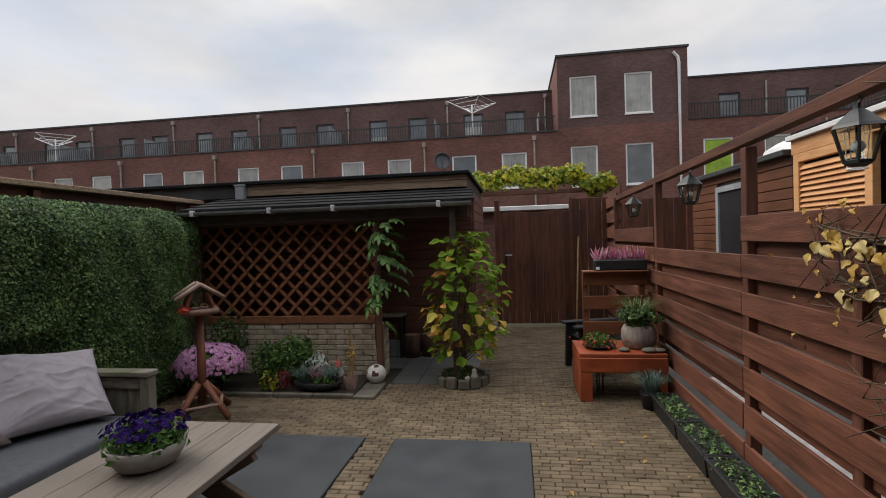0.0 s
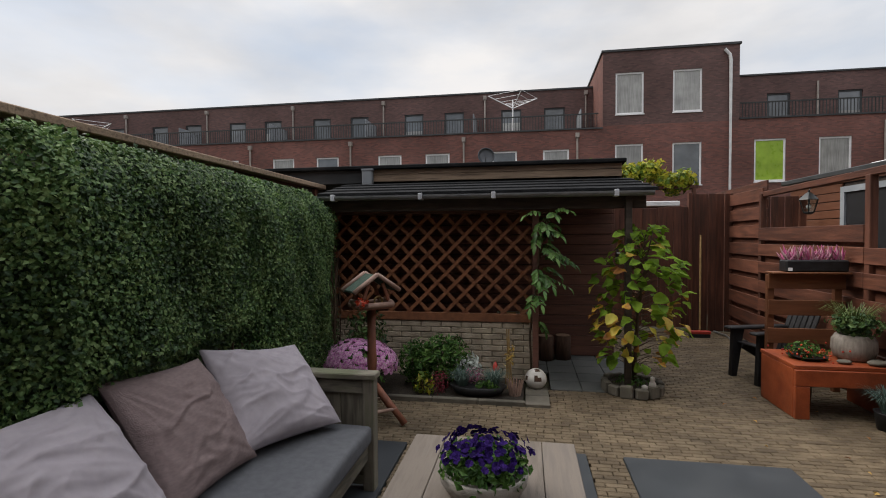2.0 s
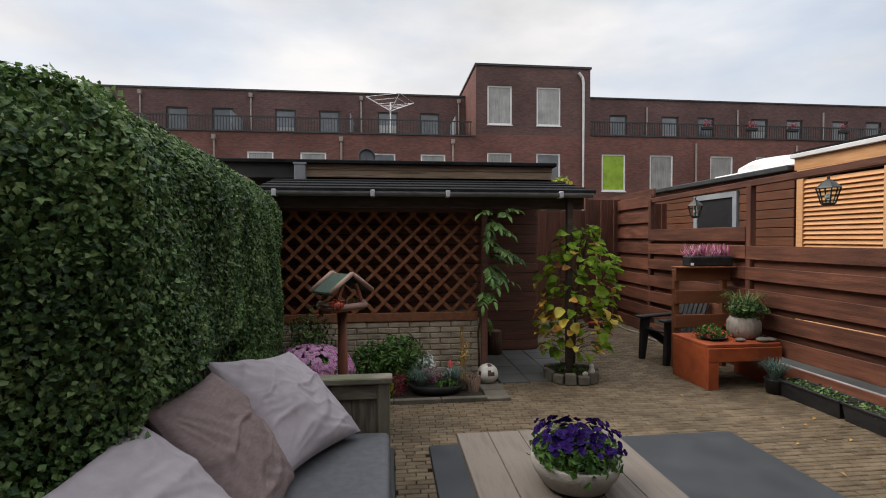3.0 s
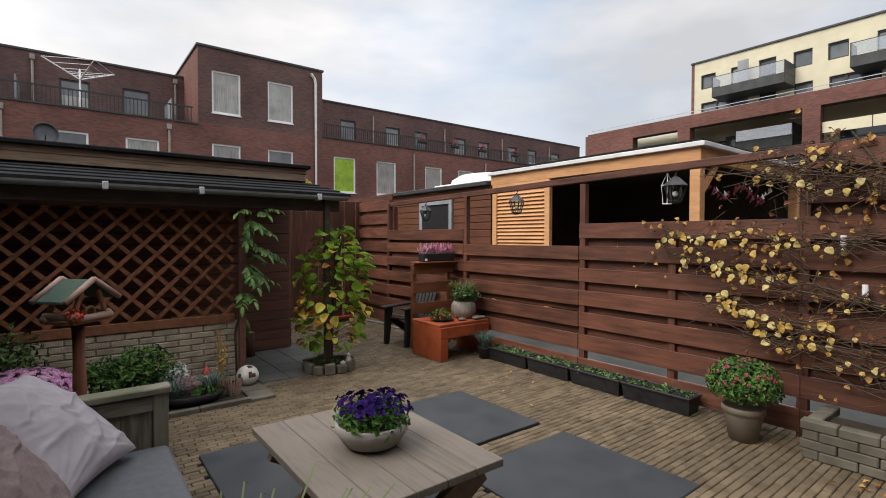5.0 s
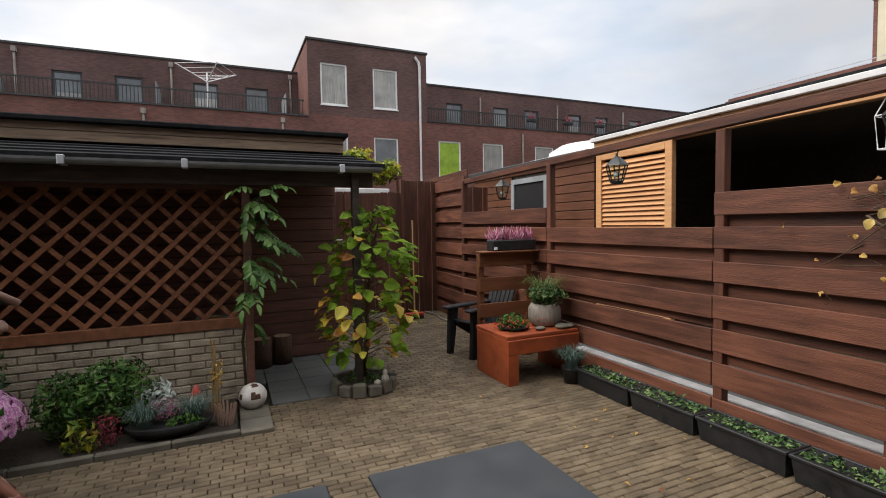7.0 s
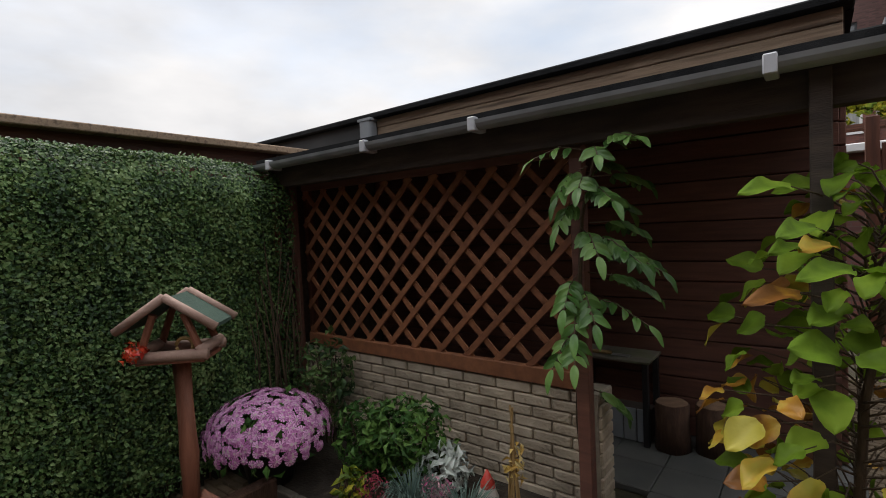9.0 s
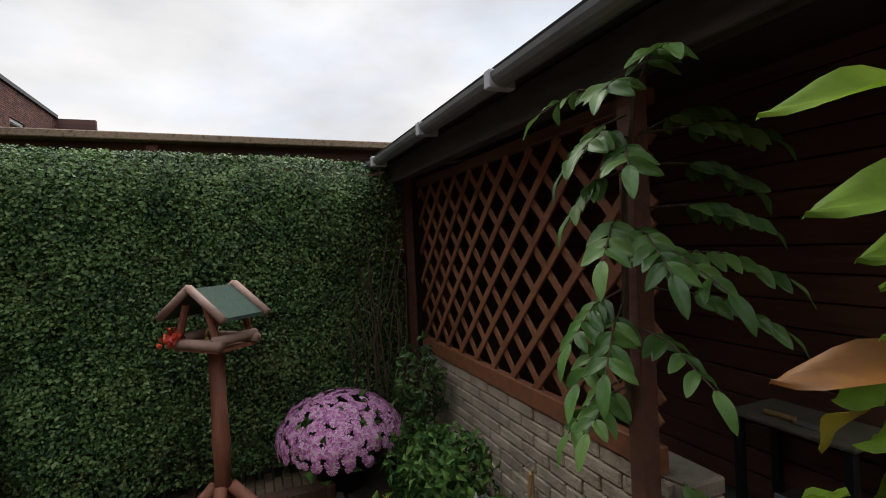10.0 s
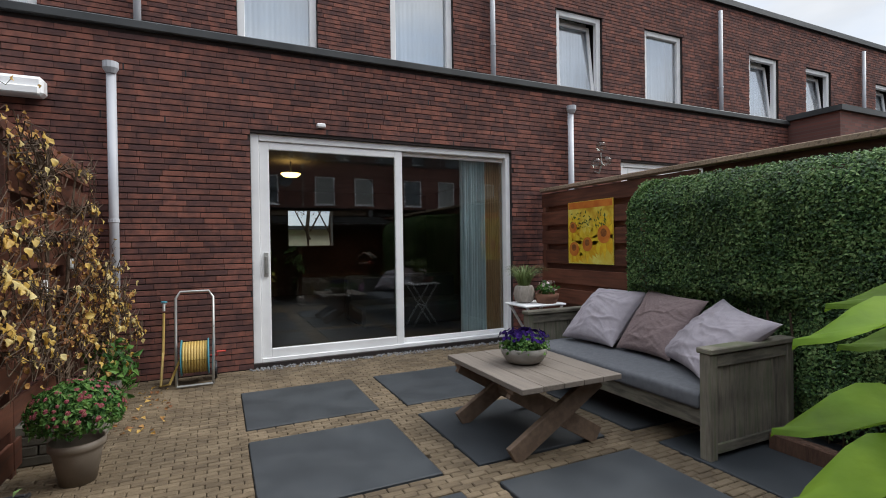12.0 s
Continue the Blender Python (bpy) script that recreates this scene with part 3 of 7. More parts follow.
# ground: one sheet to the horizon
ground = MB()
ground.add([(-400, -400, -0.03), (400, -400, -0.03), (400, 400, -0.03), (-400, 400, -0.03)], [(0, 1, 2, 3)])
solid("ground", ground, M_JOINT, "mossy sand bed between the paving", "ground", kind="structure")
rng = np.random.default_rng(4)


# far terrace row behind the gardens
def far_window(b, name, x0, x1, z0, z1, y, pane, frame_mat=M_WHITE, blind=0.0):
    w = 0.09
    fr = MB()
    fr.box(x0, y + 0.06, z0, x0 + w, y + 0.16, z1).box(x1 - w, y + 0.06, z0, x1, y + 0.16, z1)
    fr.box(x0 + w, y + 0.06, z1 - w, x1 - w, y + 0.16, z1).box(x0 + w, y + 0.06, z0, x1 - w, y + 0.16, z0 + w)
    fr.box(x0 - 0.03, y - 0.05, z0 - 0.06, x1 + 0.03, y + 0.1, z0 - 0.005)
    win = part(name, fr, frame_mat, b)
    part("pane", MB().box(x0 + w, y + 0.10, z0 + w, x1 - w, y + 0.13, z1 - w), pane, win)
    if blind:
        part("blind", MB().box(x0 + w, y + 0.085, z0 + w, x1 - w, y + 0.097, z0 + w + blind * (z1 - z0 - 2 * w)), M_CURTAINPANE, win)


YF, YU = 27.6, 31.5
row = thing("terrace_row", (0, 30, 0), "long dark red brick terrace with set-back top floor", "building")
low = [(x, x + 1.42, 4.3, 6.3) for p in (-43.3, -36.65, -30.0, -23.45, -16.87, -10.12, -3.41) for x in (p, p + 2.86)]
low_r = [(x, x + 1.50, 4.28, 6.49) for p in (10.25, 17.2, 24.0, 30.8) for x in (p, p + 3.03)]
tow_l = [(x, x + 1.46, 4.2, 6.46) for x in (3.30, 6.24)]
tow_u = [(x, x + 1.46, 8.08, 10.33) for x in (3.32, 6.25)]
up_l = [(x, x + 1.28, 7.6, 9.62) for p in (-41.2, -34.85, -28.5, -22.3, -15.96, -9.47, -3.06) for x in (p, p + 2.71)]
up_r = [(x, x + 1.26, 7.7, 9.84) for x in (12.55, 16.3, 18.95, 23.0, 25.7, 29.3, 32.0, 35.4)]
front = lambda y: (lambda u, d, z: (u, y + d, z))
part("lower_wall", wall_with_holes(MB(), -48, 2.65, 0, 7.35, low, front(YF), 0.3), M_FARBRICK, row)
part("lower_wall", wall_with_holes(MB(), 9.52, 40, 0, 7.55, low_r, front(YF), 0.3), M_FARBRICK, row)
part("upper_wall", wall_with_holes(MB(), -48, 2.65, 6.9, 10.72, up_l, front(YU), 0.3), M_FARBRICK_DK, row)
part("upper_wall", wall_with_holes(MB(), 9.52, 40, 6.9, 10.92, up_r, front(YU), 0.3), M_FARBRICK_DK, row)
part("tower_base", wall_with_holes(MB(), 2.65, 9.52, 0, 7.5, tow_l, front(YF), 0.3), M_FARBRICK, row)
part("tower_wall", wall_with_holes(MB(), 2.65, 9.52, 7.5, 11.46, tow_u, front(YF), 0.3), M_FARBRICK_DK, row)
for x in (2.65, 9.52):
    part("tower_side", MB().add([(x, YF, 6.9), (x, YU + 4, 6.9), (x, YU + 4, 11.46), (x, YF, 11.46)], [(0, 1, 2, 3)]), M_FARBRICK_Y, row)
part("terrace_deck", MB().box(-48, YF + 0.3, 6.8, 2.65, YU, 6.9).box(9.52, YF + 0.3, 6.8, 40, YU, 6.9), M_FELT, row)
part("back_wall", MB().box(-48, YU + 7, 0, 40, YU + 7.3, 10.6), M_FARBRICK, row)
part("roof", MB().box(-48, YU + 0.31, 10.45, 2.65, YU + 7, 10.60).box(9.52, YU + 0.31, 10.63, 40, YU + 7, 10.78).box(2.66, YF + 0.31, 11.1, 9.51, YU + 4, 11.28), M_FELT, row)
cop = MB()
cop.box(-48, YU - 0.06, 10.72, 2.65, YU + 0.4, 10.82).box(9.52, YU - 0.06, 10.92, 40, YU + 0.4, 11.01)
cop.box(2.58, YF - 0.07, 11.46, 9.59, YF + 0.4, 11.57).box(2.58, YF + 0.4, 11.46, 2.95, YU + 4, 11.57).box(9.22, YF + 0.4, 11.46, 9.59, YU + 4, 11.57)
cop.box(-48, YF - 0.06, 7.35, 2.65, YF + 0.4, 7.43).box(9.52, YF - 0.06, 7.55, 40, YF + 0.4, 7.63)
part("coping", cop, M_COPING, row)
for i, h in enumerate(low + tow_l + tow_u):
    far_window(row, "window", *h, YF, M_CURTAINPANE if i % 3 else M_PANE)
for i, h in enumerate(low_r):
    far_window(row, "window", *h, YF, M_GREENPANE if i == 0 else M_CURTAINPANE)
for i, h in enumerate(up_l + up_r):
    far_window(row, "window", *h, YU, M_PANE, M_COPING, (0.45, 0.0, 0.6, 0.3, 0.0)[i % 5])
for a, b, z in ((-48, 2.5, 7.43), (9.7, 40, 7.63)):
    rail = MB().box(a, YF + 0.5, z + 0.85, b, YF + 0.55, z + 0.92).box(a, YF + 0.5, z + 0.08, b, YF + 0.54, z + 0.12)
    for x in np.arange(a, b, 0.16):
        rail.box(x, YF + 0.51, z + 0.12, x + 0.034, YF + 0.54, z + 0.85)
    part("railing", rail, M_IRON, row)
for x in (-43.8, -37.2, -30.6, -24.0, -17.4, -10.9, -4.1, 2.2):
    part("terrace_screen", MB().box(x - 0.55, YF + 1.6, 6.9, x - 0.5, YU - 0.05, 8.9), M_GREY, row)
    part("downpipe", MB().tube([(x, YU - 0.1, 6.9), (x, YU - 0.1, 10.4)], 0.055, 8).box(x - 0.10, YU - 0.22, 10.3, x + 0.10, YU - 0.01, 10.55), M_FARPIPE, row)
    part("downpipe", MB().tube([(x - 0.9, YF - 0.1, 0), (x - 0.9, YF - 0.1, 7.0)], 0.055, 8).box(x - 1.0, YF - 0.22, 6.9, x - 0.80, YF - 0.01, 7.15), M_FARPIPE, row)
for x in (15.2, 21.9, 28.5, 35.0):
    part("downpipe", MB().tube([(x, YU - 0.1, 6.9), (x, YU - 0.1, 10.4)], 0.055, 8), M_FARPIPE, row)
    part("downpipe", MB().tube([(x + 1.0, YF - 0.1, 0), (x + 1.0, YF - 0.1, 7.2)], 0.055, 8), M_FARPIPE, row)
part("downpipe", MB().tube([(8.75, YF - 0.12, 11.2), (9.0, YF - 0.12, 10.9), (9.05, YF - 0.12, 10.6), (9.05, YF - 0.12, 0)], 0.085, 8), M_ROOFWHITE, row, "pale downpipe on the tower")
for x in (20.2, 23.0, 26.6, 17.2):
    pot = thing("balcony_flowers", (x, YF + 0.4, 7.6), "red flowers in a box on the terrace railing", "flowers", "terrace flowers")
    p, q = cloud_pts((x, YF + 0.35, 8.55), (0.3, 0.2, 0.25), 60, int(x * 7))
    part("flower_box", MB().box(x - 0.35, YF + 0.25, 8.15, x + 0.35, YF + 0.48, 8.35, 0.02).box(x - 0.3, YF + 0.48, 7.55, x - 0.27, YF + 0.51, 8.3), M_BLACK, pot)
    part("flowers", leaf_mesh("flowers", p, q, 0.13, seed=3), M_ROSE, pot)


def clothes_dryer(x, z, a):
    d = thing("clothes_dryer", (x, YF + 1.2, 6.9), "white rotary clothes dryer on a roof terrace", "clothes dryer", "dryers")
    part("pole", MB().tube([(x, YF + 1.2, 6.9), (x, YF + 1.2, z)], 0.04, 8), M_WHITE, d)
    for k in range(4):
        g = a + k * math.pi / 2
        part("arm", MB().tube([(x, YF + 1.2, z - 0.5), (x + 1.5 * math.cos(g), YF + 1.2 + 1.5 * math.sin(g), z + 0.15)], 0.03, 6), M_WHITE, d)
        ln = MB()
        h = g + math.pi / 2
        for t in (0.5, 0.75, 1.0):
            ln.tube([(x + 1.5 * t * math.cos(g), YF + 1.2 + 1.5 * t * math.sin(g), z - 0.5 + 0.65 * t), (x + 1.5 * t * math.cos(h), YF + 1.2 + 1.5 * t * math.sin(h), z - 0.5 + 0.65 * t)], 0.012, 4)
        part("line", ln, M_WHITE, d)


clothes_dryer(-2.25, 9.5, 0.35)
clothes_dryer(-31.0, 9.2, 0.1)
dish = thing("satellite_dish", (-3.45, 24.1, 0), "dark grey satellite dish on a tall pole before the terrace", "satellite dish")
part("dish", MB().lathe([(0.001, 0), (0.23, 0.02), (0.42, 0.11), (0.43, 0.11), (0.23, 0.045), (0.002, 0.02)], 20, Matrix.Translation((-3.45, 24.0, 5.45)) @ pose(0, 0, 0, 80, 0, 15)), M_DISH, dish, smooth=True)
part("arm", MB().tube([(-3.45, 24.0, 5.1), (-3.42, 23.55, 5.35)], 0.02, 6), M_IRON, dish)
part("pole", MB().tube([(-3.45, 24.1, 0), (-3.45, 24.1, 5.45)], 0.03, 8), M_IRON, dish)

# apartment block beyond the neighbours
apt = thing("apartment_building", (29, 8, 0), "cream apartment block with balconies over a brick base", "building")
sidep = lambda x: (lambda u, d, z: (x + d, u, z))
XA, XB = 29.0, 26.0
holes = [(y, y + 0.87, 10.8, 11.69) for y in (13.27, 8.34, 6.80, 1.4, -0.2)] + [(11.82, 12.4, 10.3, 11.7), (10.03, 10.9, 10.3, 11.73), (5.1, 5.7, 10.3, 11.7), (3.3, 4.2, 10.3, 11.73)]
holes += [(11.46, 14.12, 8.75, 9.94), (10.0, 10.85, 8.75, 9.94), (8.3, 9.16, 8.75, 9.94), (5.5, 7.59, 8.75, 9.94), (2.6, 4.6, 8.75, 9.94), (-0.6, 1.6, 8.75, 9.94)]
part("cream_wall", wall_with_holes(MB(), -14, 14.55, 3, 12.50, holes + [(y, y + 2.6, 5.6, 7.4) for y in (15.0 - 4.3, 15.0 - 10.5, -4.2)], sidep(XA), 0.25), M_CREAM, apt)
part("end_wall", MB().box(XA - 0.03, 14.551, 0, XA + 9, 14.72, 12.50), M_FARBRICK, apt)
part("roof", MB().box(XA - 0.08, -14, 12.505, XA + 9, 14.76, 12.60), M_COPING, apt)
for h in holes + [(y, y + 2.6, 5.6, 7.4) for y in (15.0 - 4.3, 15.0 - 10.5, -4.2)]:
    fr = MB()
    n = max(1, round((h[1] - h[0]) / 0.8))
    for k in range(n + 1):
        u = h[0] + (h[1] - h[0]) * k / n
        fr.box(XA + 0.08, u - 0.05, h[2], XA + 0.16, u + 0.05, h[3])
    fr.box(XA + 0.085, h[0], h[2], XA + 0.155, h[1], h[2] + 0.08).box(XA + 0.085, h[0], h[3] - 0.08, XA + 0.155, h[1], h[3])
    w = part("window", fr, M_IRON, apt)
    part("pane", MB().box(XA + 0.17, h[0], h[2], XA + 0.2, h[1], h[3]), M_CURTAINPANE if rng.random() < 0.4 else M_PANE, w)
bays = [(-12.5, -6.5), (-5.6, 0.4), (1.3, 7.16), (7.89, 13.38), (14.1, 17.0)]
bh = [(a, b, 5.2, 7.87) for a, b in bays if b - a > 1] + [(a, b, 2.2, 4.6) for a, b in bays if b - a > 1]
part("brick_frame", wall_with_holes(MB(), -14, 20.4, 0, 8.60, bh, sidep(XB), 0.6), M_FARBRICK_Y, apt)
part("frame_end", MB().box(XB + 0.01, 20.401, 0, XA + 6, 20.6, 8.5), M_FARBRICK, apt)
part("frame_deck", MB().box(XB + 0.1, -14, 8.4, XA - 0.05, 20.4, 8.55).box(XB + 0.6, -14, 4.9, XA - 0.05, 20.4, 5.1), M_COPING, apt)
part("inner_wall", MB().box(XA + 0.3, 14.73, 0, XA + 0.6, 20.4, 8.4), M_CREAM, apt)
part("terrace_railing", MB().box(XB + 0.3, -14, 8.86, XB + 0.33, 20.3, 8.89).box(XB + 0.3, -14, 8.70, XB + 0.32, 20.3, 8.72), M_PIPE, apt)
for a, b, z0, z1 in bh:
    r = MB().box(XB + 0.3, a, z0 + 0.9, XB + 0.36, b, z0 + 0.96)
    for y in np.arange(a, b, 0.18):
        r.box(XB + 0.31, y, z0, XB + 0.34, y + 0.03, z0 + 0.9)
    part("railing", r, M_IRON, apt)
    part("sliding_door", MB().box(XA - 0.15, a + 0.6, z0, XA - 0.1, b - 0.8, z1 - 0.3), M_PANE, apt)
part("parapet_panel", MB().box(XB + 0.25, 5.3, 6.55, XB + 0.29, 7.14, 7.07).box(XB + 0.25, 3.42, 6.55, XB + 0.29, 5.26, 7.07).box(XB + 0.25, 1.5, 6.55, XB + 0.29, 3.38, 7.07), M_CREAM, apt)
for y, z, L in ((9.1, 10.28, 3.7), (2.6, 10.28, 3.8), (8.7, 6.9, 2.8)):
    bal = part("balcony", MB().box(XA - 1.6, y, z - 0.55, XA - 0.005, y + L, z, 0.02), M_COPING, apt)
    part("end_panel", MB().box(XA - 1.6, y, z + 0.002, XA - 0.01, y + 0.05, z + 0.66).box(XA - 1.6, y + L - 0.05, z + 0.002, XA - 0.6, y + L, z + 0.66), M_COPING, bal)
    part("railing", MB().box(XA - 1.6, y + 0.05, z + 0.62, XA - 1.57, y + L - 0.05, z + 0.65), M_IRON, bal)
    part("glass", MB().box(XA - 1.59, y + 0.05, z + 0.03, XA - 1.58, y + L - 0.05, z + 0.61), G_WIN, bal)
part("screen", MB().box(XA - 0.5, 11.27, 10.3, XA - 0.45, 11.84, 11.84), M_GREY, apt)

# the house
YW, YP = -1.22, -2.44
DX0, DX1, DZ0, DZ1 = -3.44, 0.0, 0.04, 2.65
house = thing("house", (-3, -4, 0), "two-storey dark red brick terraced house", "house", kind="structure")
holes_g = [(DX0, DX1, DZ0, DZ1), (-8.95, -5.5, DZ0, DZ1)]
hp = lambda u, d, z: (u, YW - 0.012 - d, z)
part("wall_ground", wall_with_holes(MB(), -22, 10, -0.03, 3.6, holes_g, hp, 0.3), M_MORTAR, house)
wins = [(x - 1.06, x, 3.9, 5.58) for p in (5.42, 0.07, -5.22, -10.6, -15.95) for x in (p, p - 2.16)]
up = lambda u, d, z: (u, YP - 0.012 - d, z)
part("wall_upper", wall_with_holes(MB(), -22, 10, 3.3, 6.5, wins, up, 0.3), M_MORTAR, house)
part("flat_roof", MB().box(-22, YP - 0.02, 3.35, 10, YW - 0.3, 3.45), M_FELT, house)
part("parapet_cap", MB().box(-22, YW - 0.28, 3.6, 10, YW + 0.05, 3.69, 0.01), M_COPING, house)
part("roof", MB().box(-22, YP - 8, 6.5, 10, YP + 0.06, 6.62), M_COPING, house)
part("end_walls", MB().box(-22.2, YP - 8, 0, -22, YW - 0.02, 6.5).box(10, YP - 8, 0, 10.2, YW - 0.02, 6.5), M_FARBRICK, house)
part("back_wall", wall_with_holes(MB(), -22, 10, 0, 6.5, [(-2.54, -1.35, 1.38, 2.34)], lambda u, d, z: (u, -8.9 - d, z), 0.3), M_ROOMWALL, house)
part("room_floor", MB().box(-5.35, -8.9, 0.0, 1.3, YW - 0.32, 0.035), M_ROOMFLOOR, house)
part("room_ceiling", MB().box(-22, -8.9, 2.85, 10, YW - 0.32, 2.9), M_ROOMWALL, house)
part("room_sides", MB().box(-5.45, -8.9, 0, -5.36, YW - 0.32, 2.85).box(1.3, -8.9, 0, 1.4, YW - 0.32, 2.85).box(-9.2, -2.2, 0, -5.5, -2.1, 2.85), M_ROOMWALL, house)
for h in wins:
    x0, x1, z0, z1 = h
    w, y = 0.10, YP - 0.14
    fr = MB().box(x0, y, z0, x0 + w, y + 0.09, z1, 0.008).box(x1 - w, y, z0, x1, y + 0.09, z1, 0.008).box(x0 + w, y, z1 - w, x1 - w, y + 0.09, z1, 0.008).box(x0 + w, y, z0, x1 - w, y + 0.09, z0 + w, 0.008)
    win = part("window", fr, M_WHITE, house)
    if h[1] in (-5.22, -10.6, -10.6 - 2.16, -15.95):
        # tilted sash: hinged at the sill, its head leaning into the room
        lean = Matrix.Translation((0, y, z0 + w)) @ pose(0, 0, 0, 6, 0, 0)
        a, b, c = x0 + w, x1 - w, z1 - z0 - 2 * w
        sash = MB().box(a, 0, 0, a + 0.07, 0.05, c, 0.006, lean).box(b - 0.07, 0, 0, b, 0.05, c, 0.006, lean).box(a + 0.07, 0, c - 0.07, b - 0.07, 0.05, c, 0.006, lean).box(a + 0.07, 0, 0, b - 0.07, 0.05, 0.07, 0.006, lean)
        sa = part("sash", sash, M_WHITE, win, "tilted open white sash")
        part("pane", MB().box(a + 0.07, 0.02, 0.07, b - 0.07, 0.03, c - 0.07, 0, lean), G_WIN, sa).visible_shadow = False
    else:
        part("pane", MB().box(x0 + w, y + 0.02, z0 + w, x1 - w, y + 0.03, z1 - w), G_WIN, win).visible_shadow = False
    # white net curtain; in the near panes it stands in for reflected sky
    vs, fs = [], []
    for k in range(61):
        u = x0 + w - 0.02 + (x1 - x0 - 2 * w + 0.04) * k / 60
        yy = y - (0.20 if h[1] < -5 else 0.08) + 0.010 * math.sin(k * 0.35 + x0) + 0.004 * math.sin(k * 1.3)
        vs += [(u, yy, z0 + 0.02), (u + 0.01 * math.sin(k * 0.3), yy - 0.01, z1)]
        if k:
            fs.append((2 * k - 2, 2 * k, 2 * k + 1, 2 * k - 1))
    part("net_curtain", MB().add(vs, fs), M_WHITE, win, smooth=True)
for x, z0, z1, y in ((1.2, 3.45, 6.45, YP), (-3.85, 3.45, 6.3, YP), (-9.53, 3.45, 6.3, YP), (-15.2, 3.45, 6.3, YP), (1.28, 0.55, 3.12, YW), (-4.44, 0.4, 3.3, YW)):
    p = part("downpipe", MB().tube([(x, y + 0.07, z0), (x, y + 0.07, z1)], 0.043, 12), M_PIPE, house, "pale zinc downpipe", smooth=True)
    part("pipe_clip", MB().tube([(x, y + 0.07, z0 + 0.42 * (z1 - z0)), (x, y + 0.07, z0 + 0.42 * (z1 - z0) + 0.03)], 0.049, 12).box(x - 0.015, y, z0 + 0.42 * (z1 - z0), x + 0.015, y + 0.05, z0 + 0.42 * (z1 - z0) + 0.03), M_PIPE, p)
    if y == YW:
        part("hopper", MB().lathe([(0.043, 0), (0.07, 0.05), (0.07, 0.11), (0.055, 0.11)], 14, Matrix.Translation((x, y + 0.09, z1 - 0.02))), M_PIPE, p)
part("neighbour_extension", MB().box(-15.5, YW + 0.01, 0, -9.86, -0.33, 3.68), M_FARBRICK, house)
part("extension_cap", MB().box(-15.55, YW + 0.01, 3.68, -9.80, -0.27, 3.78), M_COPING, house)
part("wall_vents", MB().box(-0.83, YW - 0.01, 2.76, -0.73, YW + 0.05, 2.81, 0.01), M_WHITE, house, "small white outdoor sensor")
slots = MB()
for x in np.arange(-3.3, 1.2, 0.56):
    slots.box(x, YW - 0.005, 3.18, x + 0.014, YW + 0.002, 3.25).box(x + 0.2, YW - 0.005, 2.68, x + 0.214, YW + 0.002, 2.75)
part("weep_holes", slots, M_BLACK, house)


def bricks_on_wall(parent, y, u0, u1, z0, z1, holes, single):
    """Real bricks in half bond proud of the mortar; those inside the single stretch are parts of their own."""
    full, half = MB().box(0, -0.03, 0, 0.2165, 0.012, 0.051, 0.003), MB().box(0, -0.03, 0, 0.098, 0.012, 0.051, 0.003)
    mf, mh = full.mesh("brick"), half.mesh("brick")
    joined = MB()
    r = np.random.default_rng(9)
    for i in range(int((z1 - z0) / 0.0625)):
        z = z0 + i * 0.0625
        u = u0 - 0.2205 * r.random()
        while u < u1:
            a, b = max(u, u0), min(u + 0.2165, u1)
            for h in holes:
                if h[2] - 0.03 < z + 0.03 < h[3] + 0.03:
                    if h[0] <= a < h[1]:
                        a = h[1] + 0.004
                    if h[0] < b <= h[1]:
                        b = h[0] - 0.004
                    if a < h[0] and b > h[1]:
                        b = h[0] - 0.004
            if b - a > 0.03:
                dy = (r.random() - 0.5) * 0.004
                if single and single[0] < a < single[1] and single[2] < z < single[3] and (b - a > 0.2 or 0.09 < b - a < 0.105):
                    part("brick", mf if b - a > 0.2 else mh, M_BRICK, parent, at=Matrix.Translation((a, y + dy, z)))
                else:
                    joined.add([(a, y + 0.012 + dy, z), (b, y + 0.012 + dy, z), (b, y + 0.012 + dy, z + 0.051), (a, y + 0.012 + dy, z + 0.051), (a, y - 0.012, z), (b, y - 0.012, z), (b, y - 0.012, z + 0.051), (a, y - 0.012, z + 0.051)],
                               [(1, 0, 3, 2), (0, 1, 5, 4), (1, 2, 6, 5), (2, 3, 7, 6), (3, 0, 4, 7)])
            u += 0.2205
    ob = part("brickwork", joined, M_BRICKJ, parent)
    tagged(ob, kind="stuff")


# made-up backdrop beyond the street trees, added to dim the back window
street = thing("street_backdrop", (-2, -16, 0), "pale low backdrop building added to dim the view through the room", "building")
part("wall", MB().box(-9, -17.5, 0, 5, -17.2, 2.1), M_CREAM, street)
part("roof", MB().box(-9.2, -17.6, 2.1, 5.2, -16.9, 2.25), M_COPING, street)
for x in (-3.4, -2.6, -4.3):
    stree = thing("street_tree", (x, -13, 0), "thin bare street tree outside the front window", "tree", "street trees")
    part("trunk", MB().tube([(x, -13, 0), (x + 0.1, -13, 2), (x - 0.1, -13, 4)], [0.09, 0.07, 0.03], 8).tube([(x, -13, 1.6), (x + 0.6, -13, 2.8)], [0.04, 0.015], 6).tube([(x, -13, 1.9), (x - 0.6, -13, 3.0)], [0.04, 0.015], 6), M_BARK, stree)
    p, q = cloud_pts((x, -13, 3.2), (0.9, 0.7, 0.9), 260, int(50 - x * 10), 0.2)
    part("crown", leaf_mesh("crown", p, q, 0.12, 0.6, seed=3), M_BARK, stree)

